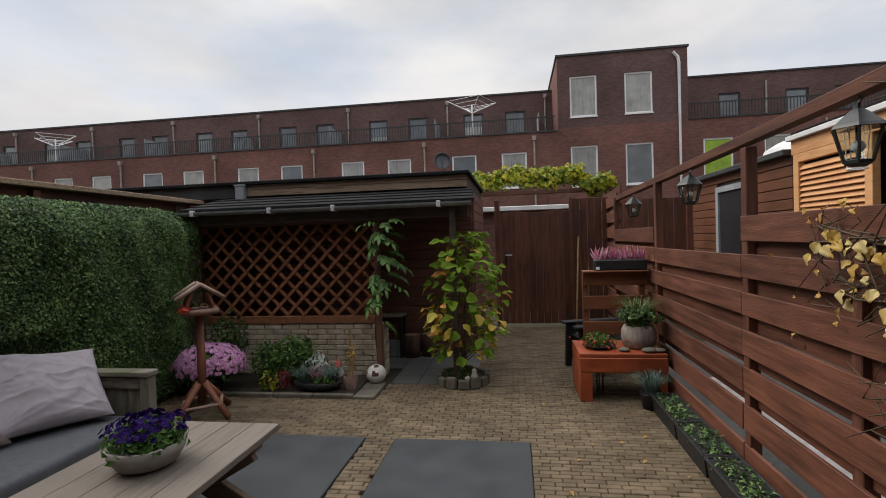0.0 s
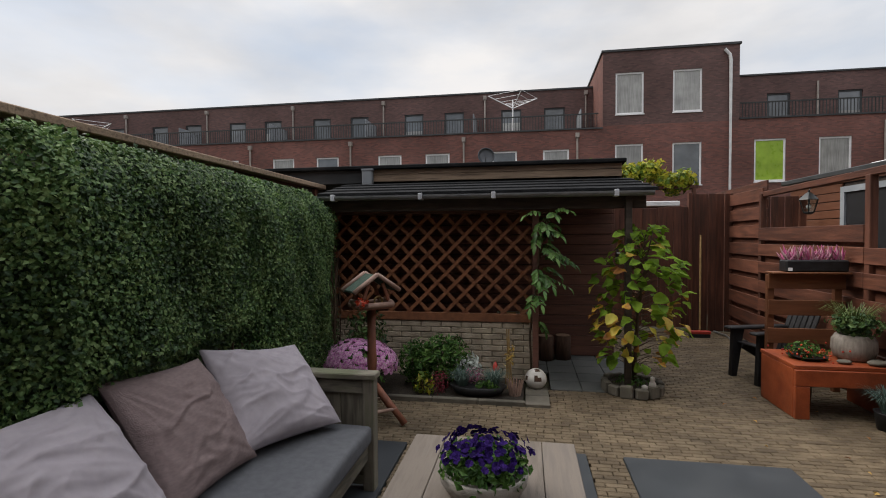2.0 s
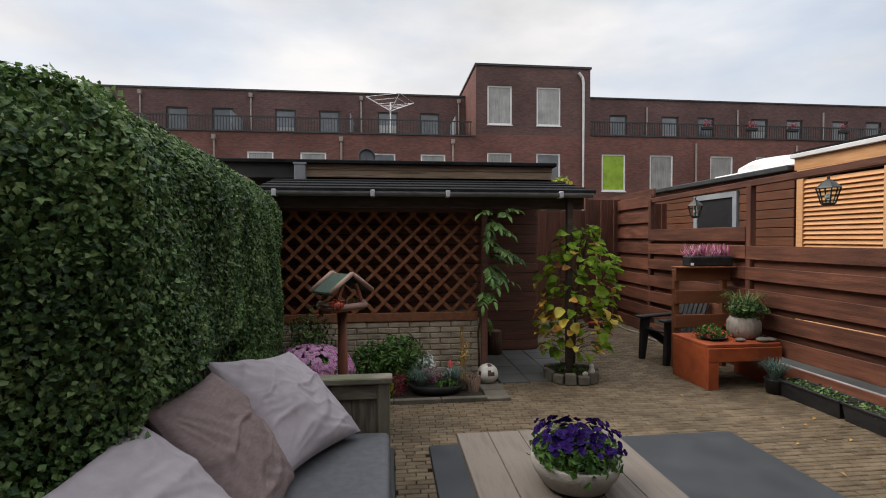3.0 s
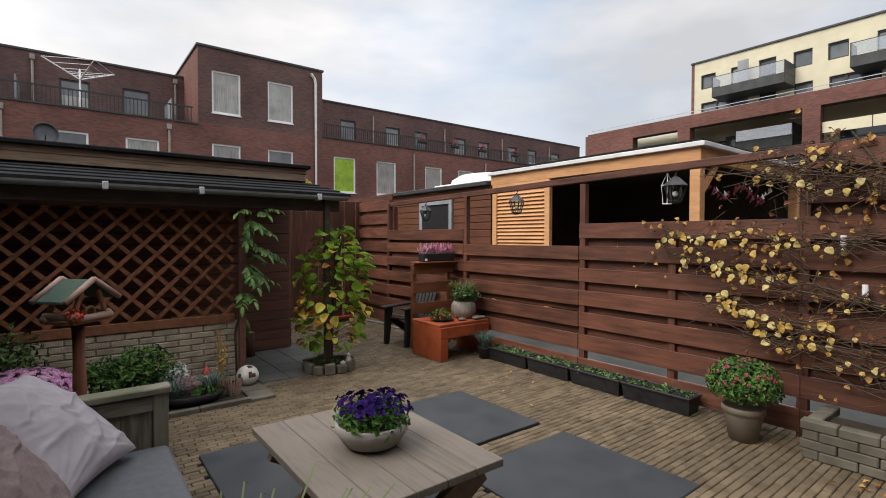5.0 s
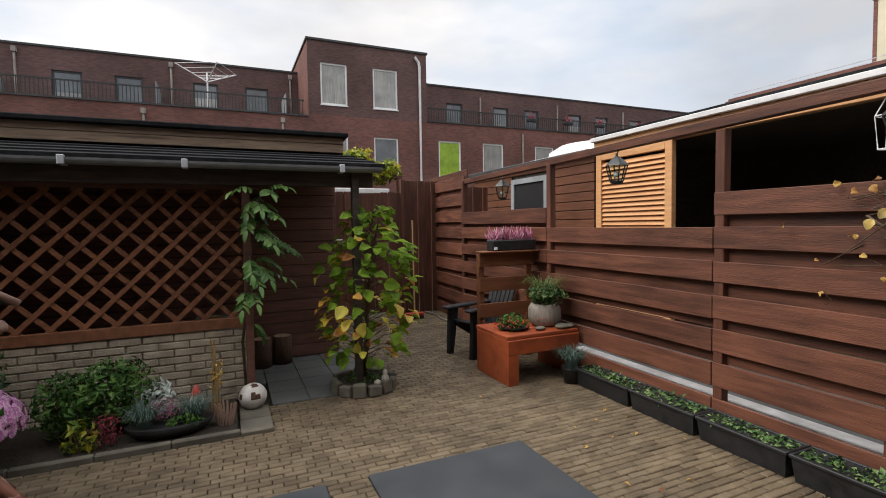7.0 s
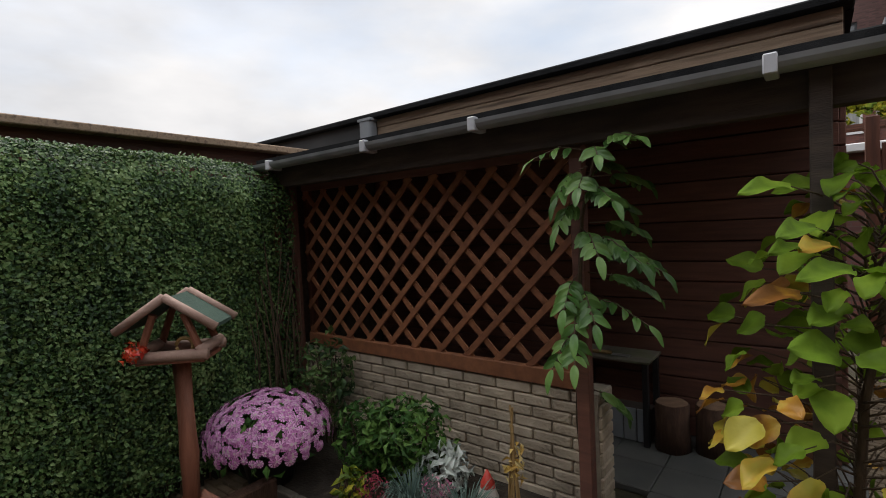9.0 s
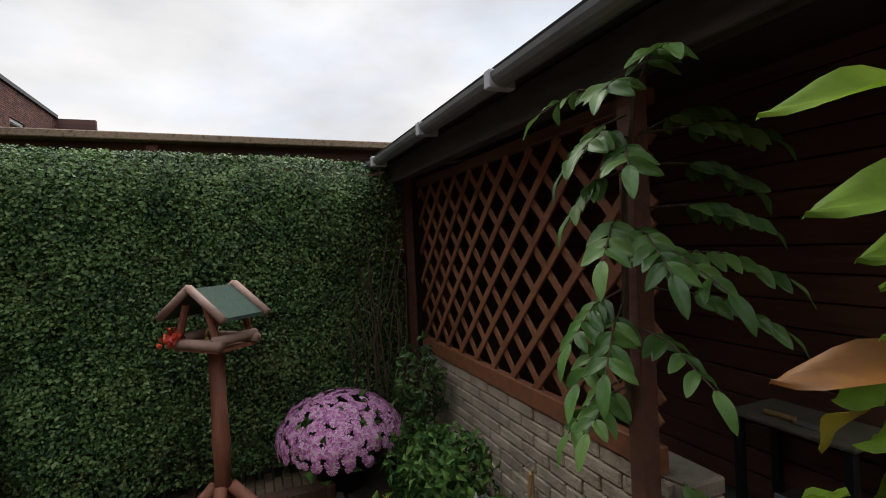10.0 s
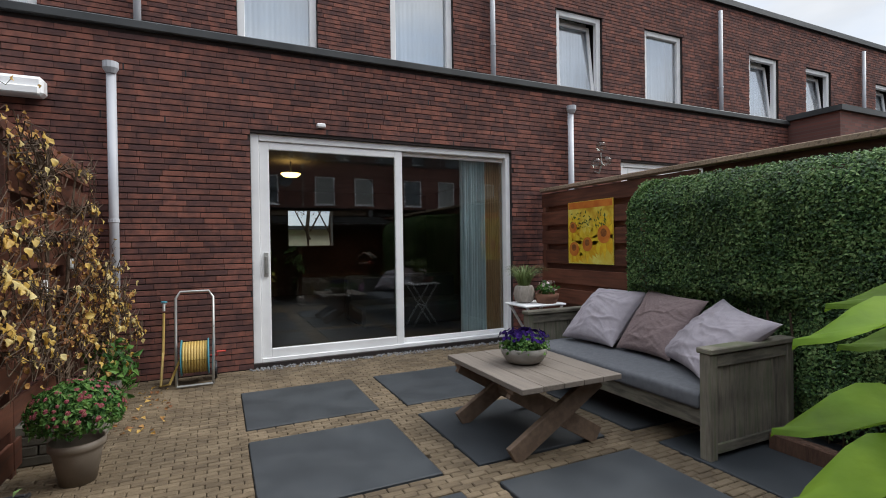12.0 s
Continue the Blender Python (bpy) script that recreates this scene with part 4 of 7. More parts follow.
# sliding door in the house wall
def sliding_door(name, x0, x1, z0, z1, y):
    d = thing(name, ((x0 + x1) / 2, y, z0), "white sliding patio door with two large dark panes", "door", kind="structure")
    c = 0.006
    fr = MB().box(x1 - 0.09, y - 0.12, z0, x1, y, z1, c).box(x0, y - 0.12, z0, x0 + 0.07, y, z1, c).box(x0 + 0.07, y - 0.12, z1 - 0.08, x1 - 0.09, y, z1, c).box(x0 + 0.07, y - 0.12, z0, x1 - 0.09, y, z0 + 0.05, c)
    part("door_frame", fr, M_WHITE, d)
    xm = x0 + (x1 - x0) * 0.485
    leaf = MB().box(x1 - 0.20, y - 0.07, z0 + 0.05, x1 - 0.092, y - 0.02, z1 - 0.085, c).box(xm - 0.05, y - 0.07, z0 + 0.05, xm + 0.05, y - 0.02, z1 - 0.085, c)
    leaf.box(xm + 0.05, y - 0.07, z0 + 0.05, x1 - 0.20, y - 0.02, z0 + 0.15, c).box(xm + 0.05, y - 0.07, z1 - 0.17, x1 - 0.20, y - 0.02, z1 - 0.085, c)
    lf = part("sliding_leaf", leaf, M_WHITE, d)
    p = part("pane", MB().box(xm + 0.05, y - 0.05, z0 + 0.15, x1 - 0.20, y - 0.04, z1 - 0.17), G_DOOR, lf)
    p.visible_shadow = False
    h = MB().box(x1 - 0.175, y - 0.018, 1.02, x1 - 0.125, y - 0.005, 1.30, 0.008).beam((x1 - 0.15, y + 0.03, 1.06), (x1 - 0.15, y + 0.03, 1.26), 0.022, 0.022, 0.004)
    h.box(x1 - 0.16, y - 0.01, 1.06, x1 - 0.14, y + 0.03, 1.08).box(x1 - 0.16, y - 0.01, 1.24, x1 - 0.14, y + 0.03, 1.26)
    part("handle", h, M_CHROME, lf, "grey metal door handle")
    fx = MB().box(x0 + 0.07, y - 0.11, z0 + 0.05, xm - 0.052, y - 0.075, z0 + 0.11, c).box(x0 + 0.07, y - 0.11, z1 - 0.13, xm - 0.052, y - 0.075, z1 - 0.085, c)
    ff = part("fixed_leaf", fx, M_WHITE, d)
    p = part("pane", MB().box(x0 + 0.07, y - 0.10, z0 + 0.11, xm - 0.05, y - 0.09, z1 - 0.13), G_DOOR, ff)
    p.visible_shadow = False
    # solid black strip painting the shadow line under the lintel
    part("lintel_shadow_gap", MB().box(x0, y - 0.1, z1 + 0.002, x1, y + 0.03, z1 + 0.02), M_BLACK, d)


sliding_door("door_1", DX0, DX1, DZ0, DZ1, YW - 0.05)
sliding_door("door_2", -8.95, -5.5, DZ0, DZ1, YW - 0.05)
cur = MB()
vs, fs = [], []
for k in range(61):
    u = -3.11 + 0.38 * k / 60
    yy = YW - 0.22 + 0.045 * math.sin(k * 0.9) + 0.012 * math.sin(k * 2.3)
    vs += [(u, yy, 0.06), (u + 0.01 * math.sin(k), yy, 2.6)]
    if k:
        fs.append((2 * k - 2, 2 * k, 2 * k + 1, 2 * k - 1))
cur.add(vs, fs)
solid("curtain", cur, M_CURTAIN, "pale blue floor-length curtain behind the glass", "curtain", smooth=True)
bam = thing("bamboo_screen", (-3.15, YW - 0.4, 0.04), "brown bamboo roll screen beside the curtain", "screen")
cane = MB().tube([(0, 0, 0), (0, 0, 2.5)], 0.012, 6).mesh("cane")
for k in range(17):
    part("cane", cane, M_BAMBOO, bam, at=Matrix.Translation((-3.42 + 0.019 * k, YW - 0.20 - 0.015 * (k % 2), 0.06)))
lamp = thing("ceiling_lamp", (-0.82, -4.2, 2.6), "lit amber glass bowl lamp on the ceiling", "lamp")
part("stem", MB().tube([(-0.82, -4.2, 2.85), (-0.82, -4.2, 2.66)], 0.012, 8), M_IRON, lamp)
part("shade", MB().lathe([(0.02, 0), (0.12, 0.015), (0.17, 0.06), (0.16, 0.07), (0.02, 0.05)], 20, Matrix.Translation((-0.82, -4.2, 2.57))), M_LAMPGLOW, lamp, smooth=True)
isofa = thing("indoor_sofa", (-2.9, -3.0, 0.04), "dark grey sofa inside the room", "sofa")
part("seat", MB().box(-3.6, -3.4, 0.1, -1.6, -2.5, 0.45, 0.05), M_DARKSOFA, isofa)
part("backrest", MB().box(-3.6, -3.7, 0.1, -1.6, -3.4, 0.85, 0.05), M_DARKSOFA, isofa)

aw = thing("awning_cassette", (2.6, YW, 2.9), "white rolled-up awning cassette on the brick wall", "awning")
part("cassette", MB().box(1.80, YW + 0.0, 2.80, 4.8, YW + 0.16, 2.98, 0.03), M_WHITE, aw)
part("front_bar", MB().box(1.82, YW + 0.165, 2.80, 4.8, YW + 0.20, 2.88, 0.012), M_WHITE, aw)
wl_ = thing("wall_lamp", (-4.95, YW, 2.55), "wall lamp with three clear glass globes", "lamp")
part("arm", MB().tube([(-4.95, YW, 2.45), (-4.95, YW + 0.1, 2.42), (-4.95, YW + 0.16, 2.55), (-4.95, YW + 0.14, 2.72)], 0.012, 8), M_CHROME, wl_)
for dx, z in ((0.0, 2.82), (-0.1, 2.6), (0.1, 2.56)):
    part("globe", MB().ball((-4.95 + dx, YW + 0.15, z), 0.08, 10), G_LAMP, wl_, smooth=True)
tap = thing("garden_tap", (0.86, YW, 0.75), "small metal garden tap on the brick wall", "tap")
part("spout", MB().tube([(0.86, YW, 0.78), (0.86, YW + 0.1, 0.78), (0.86, YW + 0.12, 0.72)], 0.014, 8), M_CHROME, tap)
part("wheel", MB().lathe([(0.03, 0), (0.03, 0.015), (0.005, 0.02)], 10, Matrix.Translation((0.86, YW + 0.08, 0.80))), M_TURQ, tap)


# big dark slabs in the paving
SLABX = [(-0.853, 0.172), (-2.105, -1.095), (-3.36, -2.35)]
SLABY = [(2.23, 3.225), (0.984, 1.988), (-0.264, 0.734)]
for x0, x1 in SLABX:
    for y0, y1 in SLABY:
        solid("paving_slab", MB().box(x0, y0, -0.03, x1, y1, 0.006 + 0.003 * rng.random(), 0.005), M_SLAB, "large square dark grey concrete slab set in clinkers", "paving slab", "slab grid")


# fence boards and posts
def fence_run(f, x, y0, y1, zs, mat_, back=0.0, jit=0.006):
    for z0, z1 in zs:
        m = MB().box(-0.011, 0, 0, 0.011, y1 - y0 - 0.006, z1 - z0, 0.003).mesh("board")
        part("board", m, mat_, f, at=Matrix.Translation((x + back + (rng.random() - 0.5) * jit, y0 + 0.003, z0 + (rng.random() - 0.5) * jit)) @ pose(0, 0, 0, (rng.random() - 0.5) * 0.25, 0, (rng.random() - 0.5) * 0.12))


def fence_post(f, x, y, z, w=0.068):
    part("post", MB().box(x - w / 2, y - w / 2, -0.03, x + w / 2, y + w / 2, z, 0.004), M_FENCE_Z, f)


FZ = [(0.035, 0.209), (0.287, 0.452), (0.53, 0.688), (0.757, 0.915), (1.012, 1.153), (1.238, 1.384)]
BZ = [(0.445, 0.60), (0.685, 0.84), (0.90, 1.06), (1.12, 1.28)]
fence = thing("garden_fence", (1.5, 4, 0), "reddish-brown stained horizontal board fence with overlapping planks", "fence", kind="structure")
for y0, y1 in ((0.87, 2.84), (2.84, 4.73), (4.73, 6.72)):
    fence_run(fence, 1.485, y0, y1, FZ, M_FENCE_Y)
    fence_run(fence, 1.545, y0, y1, BZ, M_FENCE_Y)
fence_run(fence, 1.485, 0.87, 2.84, [(1.462, 1.615)], M_FENCE_Y)
fence_run(fence, 1.545, 0.87, 2.84, [(1.36, 1.50)], M_FENCE_Y)
fence_run(fence, 1.485, 4.73, 6.72, [(1.425, 1.585)], M_FENCE_Y)
fence_run(fence, 1.545, 4.73, 6.72, [(1.33, 1.46)], M_FENCE_Y)
for y in (1.85, 2.80, 4.70, 6.70):
    fence_post(fence, 1.528 if y < 2 else 1.515, y, 2.03 if y > 2 else 1.58)
FZH = FZ + [(1.462, 1.63), (1.72, 1.885), (1.965, 2.14)]
BZH = BZ + [(1.37, 1.52), (1.61, 1.76), (1.84, 2.0)]
fence_run(fence, 1.485, -1.18, 0.87, FZH, M_FENCE_Y)
fence_run(fence, 1.545, -1.18, 0.87, BZH, M_FENCE_Y)
fence_post(fence, 1.515, 0.86, 2.18)
fence_post(fence, 1.515, -0.3, 2.05)
for z in np.arange(0.02, 1.95, 0.24):
    part("board", MB().beam((1.535, 6.73, z + 0.085), (1.66, 8.9, z + 0.085), 0.022, 0.17, 0.003), M_FENCE_Y, fence)
    part("board", MB().beam((1.585, 6.73, z + 0.205), (1.71, 8.9, z + 0.205), 0.022, 0.13, 0.003), M_FENCE_Y, fence)
fence_post(fence, 1.70, 8.9, 2.1)
part("top_rail", MB().beam((1.535, 6.75, 2.02), (1.515, 0.80, 2.115), 0.07, 0.065, 0.004), M_FENCE_Y, fence)

lf = thing("side_fence", (-3.97, 2, 0), "dark brown horizontal board fence behind the hedge", "fence", kind="structure")
fence_run(lf, -3.93, -1.18, 1.35, [(z, z + 0.19) for z in np.arange(0.02, 1.9, 0.265)], M_FENCE_Y)
fence_run(lf, -3.99, -1.18, 1.35, [(z + 0.14, z + 0.30) for z in np.arange(0.02, 1.75, 0.265)], M_FENCE_Y)
fence_run(lf, -3.99, 1.35, 5.4, [(z, z + 0.262) for z in np.arange(0.0, 1.85, 0.26)], M_FENCE_Y)
for y in (-1.12, 1.3, 3.2, 5.2):
    fence_post(lf, -3.955, y, 2.06)
part("cap_rail", MB().beam((-3.95, -1.18, 2.12), (-3.95, 5.4, 2.10), 0.13, 0.05, 0.006), M_FASCIA, lf)

# gate and back fence of the lane
gate = thing("garden_gate", (0.43, 7.95, 0), "closed dark brown vertical plank garden gate", "gate")
for k in range(10):
    part("plank", MB().box(-0.14 + k * 0.116, 7.93 + 0.018 * (k % 2), 0.05, -0.14 + k * 0.116 + 0.112, 7.95 + 0.018 * (k % 2), 1.94 + 0.015 * math.sin(k), 0.003), M_FENCE_Z, gate)
part("brace", MB().box(-0.13, 7.972, 1.6, 1.02, 8.0, 1.72).box(-0.13, 7.972, 0.25, 1.02, 8.0, 0.37), M_FENCE_X, gate)
hd = part("lock_plate", MB().box(-0.085, 7.915, 1.08, -0.045, 7.929, 1.3, 0.004), M_IRON, gate)
part("lever", MB().tube([(-0.065, 7.925, 1.22), (-0.065, 7.885, 1.22), (0.04, 7.885, 1.22)], 0.011, 8), M_CHROME, hd)
bf = thing("back_fence", (1.4, 8.9, 0), "dark brown vertical plank fence beside the gate", "fence", kind="structure")
for k in range(5):
    part("plank", MB().box(1.06 + k * 0.118, 7.94 + 0.02 * (k % 2), 0.0, 1.06 + k * 0.118 + 0.112, 7.96 + 0.02 * (k % 2), 2.14, 0.003), M_FENCE_Z, bf)
part("post", MB().box(1.0, 7.92, 0, 1.055, 7.99, 2.16, 0.004), M_FENCE_Z, bf, "pale metal-edged gate post")
part("post", MB().box(-0.24, 7.92, 0, -0.15, 8.0, 2.16, 0.004), M_FENCE_Z, bf)
for k in range(15):
    x = 1.75 + k * 0.118
    part("plank", MB().box(x, 9.6 + 0.02 * (k % 2), 0.0, x + 0.112, 9.62 + 0.02 * (k % 2), 2.2, 0.003), M_FENCE_Z, bf)
far_shed = thing("far_shed", (0.5, 11, 0), "low brick store behind the gate with a white roof edge", "shed")
part("wall", MB().box(-6, 10.6, 0, 1.6, 13, 2.1), M_FARBRICK, far_shed)
part("roof_edge", MB().box(-6, 10.4, 2.1, 1.6, 13.1, 2.2, 0.01), M_ROOFWHITE, far_shed)

# covered seat: shed wall, roof, posts, lattice
shed = thing("garden_shed", (-2.2, 6.8, 0), "dark brown timber shed with flat felt roof and lean-to canopy", "shed", kind="structure")
for k in range(17):
    part("siding_board", MB().box(-3.95, 6.0 + 0.002 * (k % 2), 0.02 + k * 0.125, -0.46, 6.03 + 0.002 * (k % 2), 0.02 + k * 0.125 + 0.118, 0.004), M_SIDING, shed)
    part("siding_board", MB().box(-0.46, 6.035, 0.02 + k * 0.125, -0.43, 7.9, 0.02 + k * 0.125 + 0.118, 0.004), M_SIDING, shed)
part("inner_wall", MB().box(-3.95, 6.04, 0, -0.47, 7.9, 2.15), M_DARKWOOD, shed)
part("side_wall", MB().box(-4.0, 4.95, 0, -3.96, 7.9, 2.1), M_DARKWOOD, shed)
part("upper_fascia", MB().box(-3.30, 5.42, 2.155, -0.46, 5.455, 2.235, 0.004).box(-3.30, 5.416, 2.238, -0.46, 5.455, 2.30, 0.004), M_FASCIA, shed, "weathered brown fascia boards")
part("dark_fascia", MB().box(-7.5, 5.415, 2.14, -3.30, 5.455, 2.30, 0.004), M_COPING, shed)
part("felt_edge", MB().box(-7.5, 5.36, 2.30, -0.42, 5.50, 2.345, 0.008).box(-0.50, 5.50, 2.30, -0.42, 7.95, 2.345), M_FELT, shed)
part("shed_roof", MB().box(-7.5, 5.50, 2.26, -0.50, 7.95, 2.30), M_FELT, shed)
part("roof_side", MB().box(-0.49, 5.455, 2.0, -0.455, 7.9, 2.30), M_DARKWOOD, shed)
can = MB()
n = 4
for k in range(n):
    ya, yb = 4.55 + (5.42 - 4.55) * k / n, 4.55 + (5.42 - 4.55) * (k + 1) / n
    za, zb = 1.935 + 0.20 * k / n + 0.012, 1.935 + 0.20 * (k + 1) / n
    xr = -0.30 - 0.1 * k / n
    can.add([(-3.62, ya, za), (xr, ya, za), (xr - 0.03, yb, zb), (-3.62, yb, zb), (-3.62, ya, za - 0.035), (xr, ya, za - 0.035), (xr - 0.03, yb, zb - 0.035), (-3.62, yb, zb - 0.035)],
            [(0, 1, 2, 3), (7, 6, 5, 4), (0, 4, 5, 1), (1, 5, 6, 2), (2, 6, 7, 3), (3, 7, 4, 0)])
part("canopy_felt", can, M_FELT, shed, "black ribbed roofing felt on the canopy")
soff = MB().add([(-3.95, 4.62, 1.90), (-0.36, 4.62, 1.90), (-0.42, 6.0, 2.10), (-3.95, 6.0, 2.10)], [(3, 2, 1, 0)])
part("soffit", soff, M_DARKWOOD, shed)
part("front_beam", MB().box(-3.66, 4.66, 1.76, -0.38, 4.72, 1.895, 0.004), M_DARKWOOD, shed)
g = MB()
vs, fs = [], []
prof = [(math.cos(a) * 0.045, math.sin(a) * 0.045) for a in [math.pi + math.pi * i / 8 for i in range(9)]]
for x in (-3.66, -0.335):
    vs += [(x, 4.565 + a, 1.915 + b) for a, b in prof] + [(x, 4.565 + a * 0.85, 1.915 + b * 0.85) for a, b in prof[::-1]]
for k in range(18):
    fs.append((k, (k + 1) % 18, 18 + (k + 1) % 18, 18 + k))
fs += [tuple(range(18))[::-1], tuple(range(18, 36))]
gut = part("gutter", g.add(vs, fs), M_GUTTER, shed, "grey half-round plastic gutter")
for x in (-3.445, -2.531, -1.807, -0.67):
    part("gutter_clip", MB().box(x - 0.02, 4.515, 1.865, x + 0.02, 4.62, 1.93, 0.004), M_PIPE, gut)
part("roof_drain", MB().box(-3.41, 5.33, 2.10, -3.29, 5.415, 2.29, 0.01), M_GREY, shed, "grey zinc drain box")
part("roof_drain_lip", MB().box(-3.42, 5.325, 2.285, -3.28, 5.415, 2.305), M_GREY, shed)
for x, y, z in ((-1.405, 4.76, 1.9), (-0.545, 4.64, 1.88), (-3.60, 4.8, 1.9)):
    part("post", MB().box(x - 0.03, y - 0.03, 0, x + 0.03, y + 0.03, z, 0.004), M_SIDING if x < -1 else M_DARKWOOD, shed)

lat = thing("lattice_panel", (-2.5, 4.9, 0.6), "brown diagonal wooden lattice above the low wall", "lattice")
LX0, LX1, LZ0, LZ1 = -3.56, -1.45, 0.68, 1.74
part("bottom_rail", MB().box(LX0, 4.855, 0.61, LX1, 4.90, 0.695, 0.004), M_LATTICE, lat)
part("top_rail", MB().box(LX0, 4.86, LZ1, LX1, 4.90, LZ1 + 0.05, 0.004), M_SIDING, lat)
step = 0.20
for sgn, y in ((1, 4.872), (-1, 4.884)):
    k = -12
    while k < 26:
        x = LX0 + k * step
        a, b = (x, LZ0), (x + sgn * (LZ1 - LZ0), LZ1)
        p, q = (a, b) if sgn > 0 else (b, a)
        if sgn < 0:
            p, q = (x + (LZ1 - LZ0), LZ0), (x, LZ1)
            lo, hi = min(p[0], q[0]), max(p[0], q[0])
        t0, t1 = 0.0, 1.0
        dx = q[0] - p[0]
        for lim, s in ((LX0, 1), (LX1, -1)):
            tt = (lim - p[0]) / dx
            if (dx > 0) == (s > 0):
                t0 = max(t0, tt)
            else:
                t1 = min(t1, tt)
        if t1 - t0 > 0.05:
            P = (p[0] + dx * t0, y, p[1] + (q[1] - p[1]) * t0)
            Q = (p[0] + dx * t1, y, p[1] + (q[1] - p[1]) * t1)
            part("slat", MB().beam(P, Q, 0.010, 0.036, 0.002), M_LATTICE, lat)
        k += 1

# low pale brick wall under the lattice
lw = thing("low_wall", (-2.5, 4.95, 0), "low wall of pale weathered bricks", "wall", kind="structure")
part("core", MB().box(-3.68, 4.885, 0, -1.395, 5.05, 0.595), M_STONEJ, lw)
bl = MB().box(0, 0, 0, 0.206, 0.05, 0.053, 0.006).mesh("brick")
bs = MB().box(0, 0, 0, 0.098, 0.05, 0.053, 0.006).mesh("brick")
be = MB().box(0, 0, 0, 0.02, 0.16, 0.053, 0.006).mesh("brick")
for i in range(10):
    x = -3.68 + (0.0 if i % 2 else 0.108)
    z = 0.005 + i * 0.06
    if not i % 2:
        part("brick", bs, M_STONE, lw, at=Matrix.Translation((-3.68, 4.868, z)))
    while x < -1.40:
        if x + 0.206 < -1.36:
            part("brick", bl, M_STONE, lw, at=Matrix.Translation((x, 4.866 + 0.005 * rng.random(), z)) @ pose(0, 0, 0, 0, 0, (rng.random() - 0.5) * 1.2))
        elif x + 0.1 < -1.36:
            part("brick", bs, M_STONE, lw, at=Matrix.Translation((x, 4.866, z)))
        x += 0.216
    part("brick", be, M_STONE, lw, at=Matrix.Translation((-1.40, 4.89, z)))

# planting bed in front of the wall
solid("bed_soil", MB().box(-3.60, 4.16, -0.02, -1.52, 4.86, 0.03, 0.01), M_SOIL, "dark soil of the flower bed", "soil", kind="structure")
edge = thing("bed_edging", (-2.2, 4.13, 0), "narrow concrete edging round the flower bed", "edging", kind="structure")
for k in range(4):
    part("kerb", MB().box(-3.18 + k * 0.42, 4.10, -0.02, -2.765 + k * 0.42, 4.15, 0.045, 0.008), M_EDGE, edge)
for k, (x, y) in enumerate(((-1.505, 4.10), (-1.505, 4.35))):
    part("edge_tile", MB().box(x, y, -0.02, x + 0.215, y + 0.24, 0.03, 0.006), M_EDGE, edge)
hb = thing("hedge_sleeper", (-3.0, 2.5, 0), "low weathered timber edging along the hedge foot", "edging", kind="structure")
for k in range(3):
    part("sleeper", MB().box(-2.98, 2.62 + k * 0.5, -0.02, -2.90, 3.11 + k * 0.5, 0.11, 0.01), M_LOG, hb)

pt = thing("potting_table", (-1.58, 5.8, 0), "small rough potting table against the shed wall", "table")
part("tabletop", MB().box(-1.86, 5.68, 0.535, -1.37, 5.98, 0.553, 0.004), M_SOFAWOOD, pt)
for x, y in ((-1.85, 5.70), (-1.42, 5.70), (-1.85, 5.94), (-1.42, 5.94)):
    part("leg", MB().box(x, y, 0.008, x + 0.035, y + 0.035, 0.535, 0.003), M_BLACK, pt)
crate = thing("slatted_crate", (-1.55, 5.8, 0), "pale slatted crate under the potting table", "crate")
for k in range(4):
    part("slat", MB().box(-1.72 + k * 0.082, 5.76, 0.012, -1.645 + k * 0.082, 5.775, 0.22, 0.003), M_GREY, crate)
part("body", MB().box(-1.72, 5.78, 0.012, -1.40, 5.92, 0.21, 0.004), M_DARKWOOD, crate)
tool = thing("hand_trowel", (-1.62, 5.76, 0.555), "hand trowel with a wooden handle on the table", "tool")
part("handle", MB().tube([(-1.74, 5.75, 0.566), (-1.62, 5.76, 0.566)], 0.012, 8), M_CANE, tool)
part("blade", MB().box(-1.62, 5.735, 0.555, -1.50, 5.785, 0.561, 0.003), M_CHROME, tool)

# grey tiles under the canopy
canopy_floor = thing("canopy_paving", (-1, 5.3, 0), "grey square concrete tiles under the canopy", "paving", kind="structure")
tl = MB().box(0, 0, -0.03, 0.295, 0.295, 0.008, 0.005).mesh("tile")
for i in range(11):
    for j in range(5):
        x, y = -3.66 + i * 0.3, 4.62 + j * 0.3
        if y < 5.05 and x < -1.5:
            continue
        part("tile", tl, M_TILE, canopy_floor, at=Matrix.Translation((x, y, 0.002 * rng.random())))

# neighbour's wooden garden house and veranda
ng = thing("neighbour_garden_house", (4.5, 7.4, 0), "red-brown clad garden house with a white skylight", "garden house")
for k in range(17):
    z = 0.02 + k * 0.138
    for ya, yb in ([(5.86, 9.4)] if not 0.15 < z < 2.12 else [(5.86, 6.88), (7.98, 9.4)]):
        part("cladding_board", MB().box(3.0 + 0.003 * (k % 2), ya, z, 3.03, yb, z + 0.128, 0.006), M_REDSIDING, ng)
part("body", MB().box(3.04, 5.86, 0, 6.5, 9.4, 2.34), M_DARKWOOD, ng)
wf = part("window_frame", MB().box(2.97, 6.9, 0.30, 3.02, 6.99, 2.16).box(2.97, 7.87, 0.30, 3.02, 7.96, 2.16).box(2.97, 6.99, 2.07, 3.02, 7.87, 2.16).box(2.97, 6.99, 0.30, 3.02, 7.87, 0.39), M_GREY, ng)
part("pane", MB().box(3.0, 6.99, 0.39, 3.012, 7.87, 2.07), M_BLACK, wf)
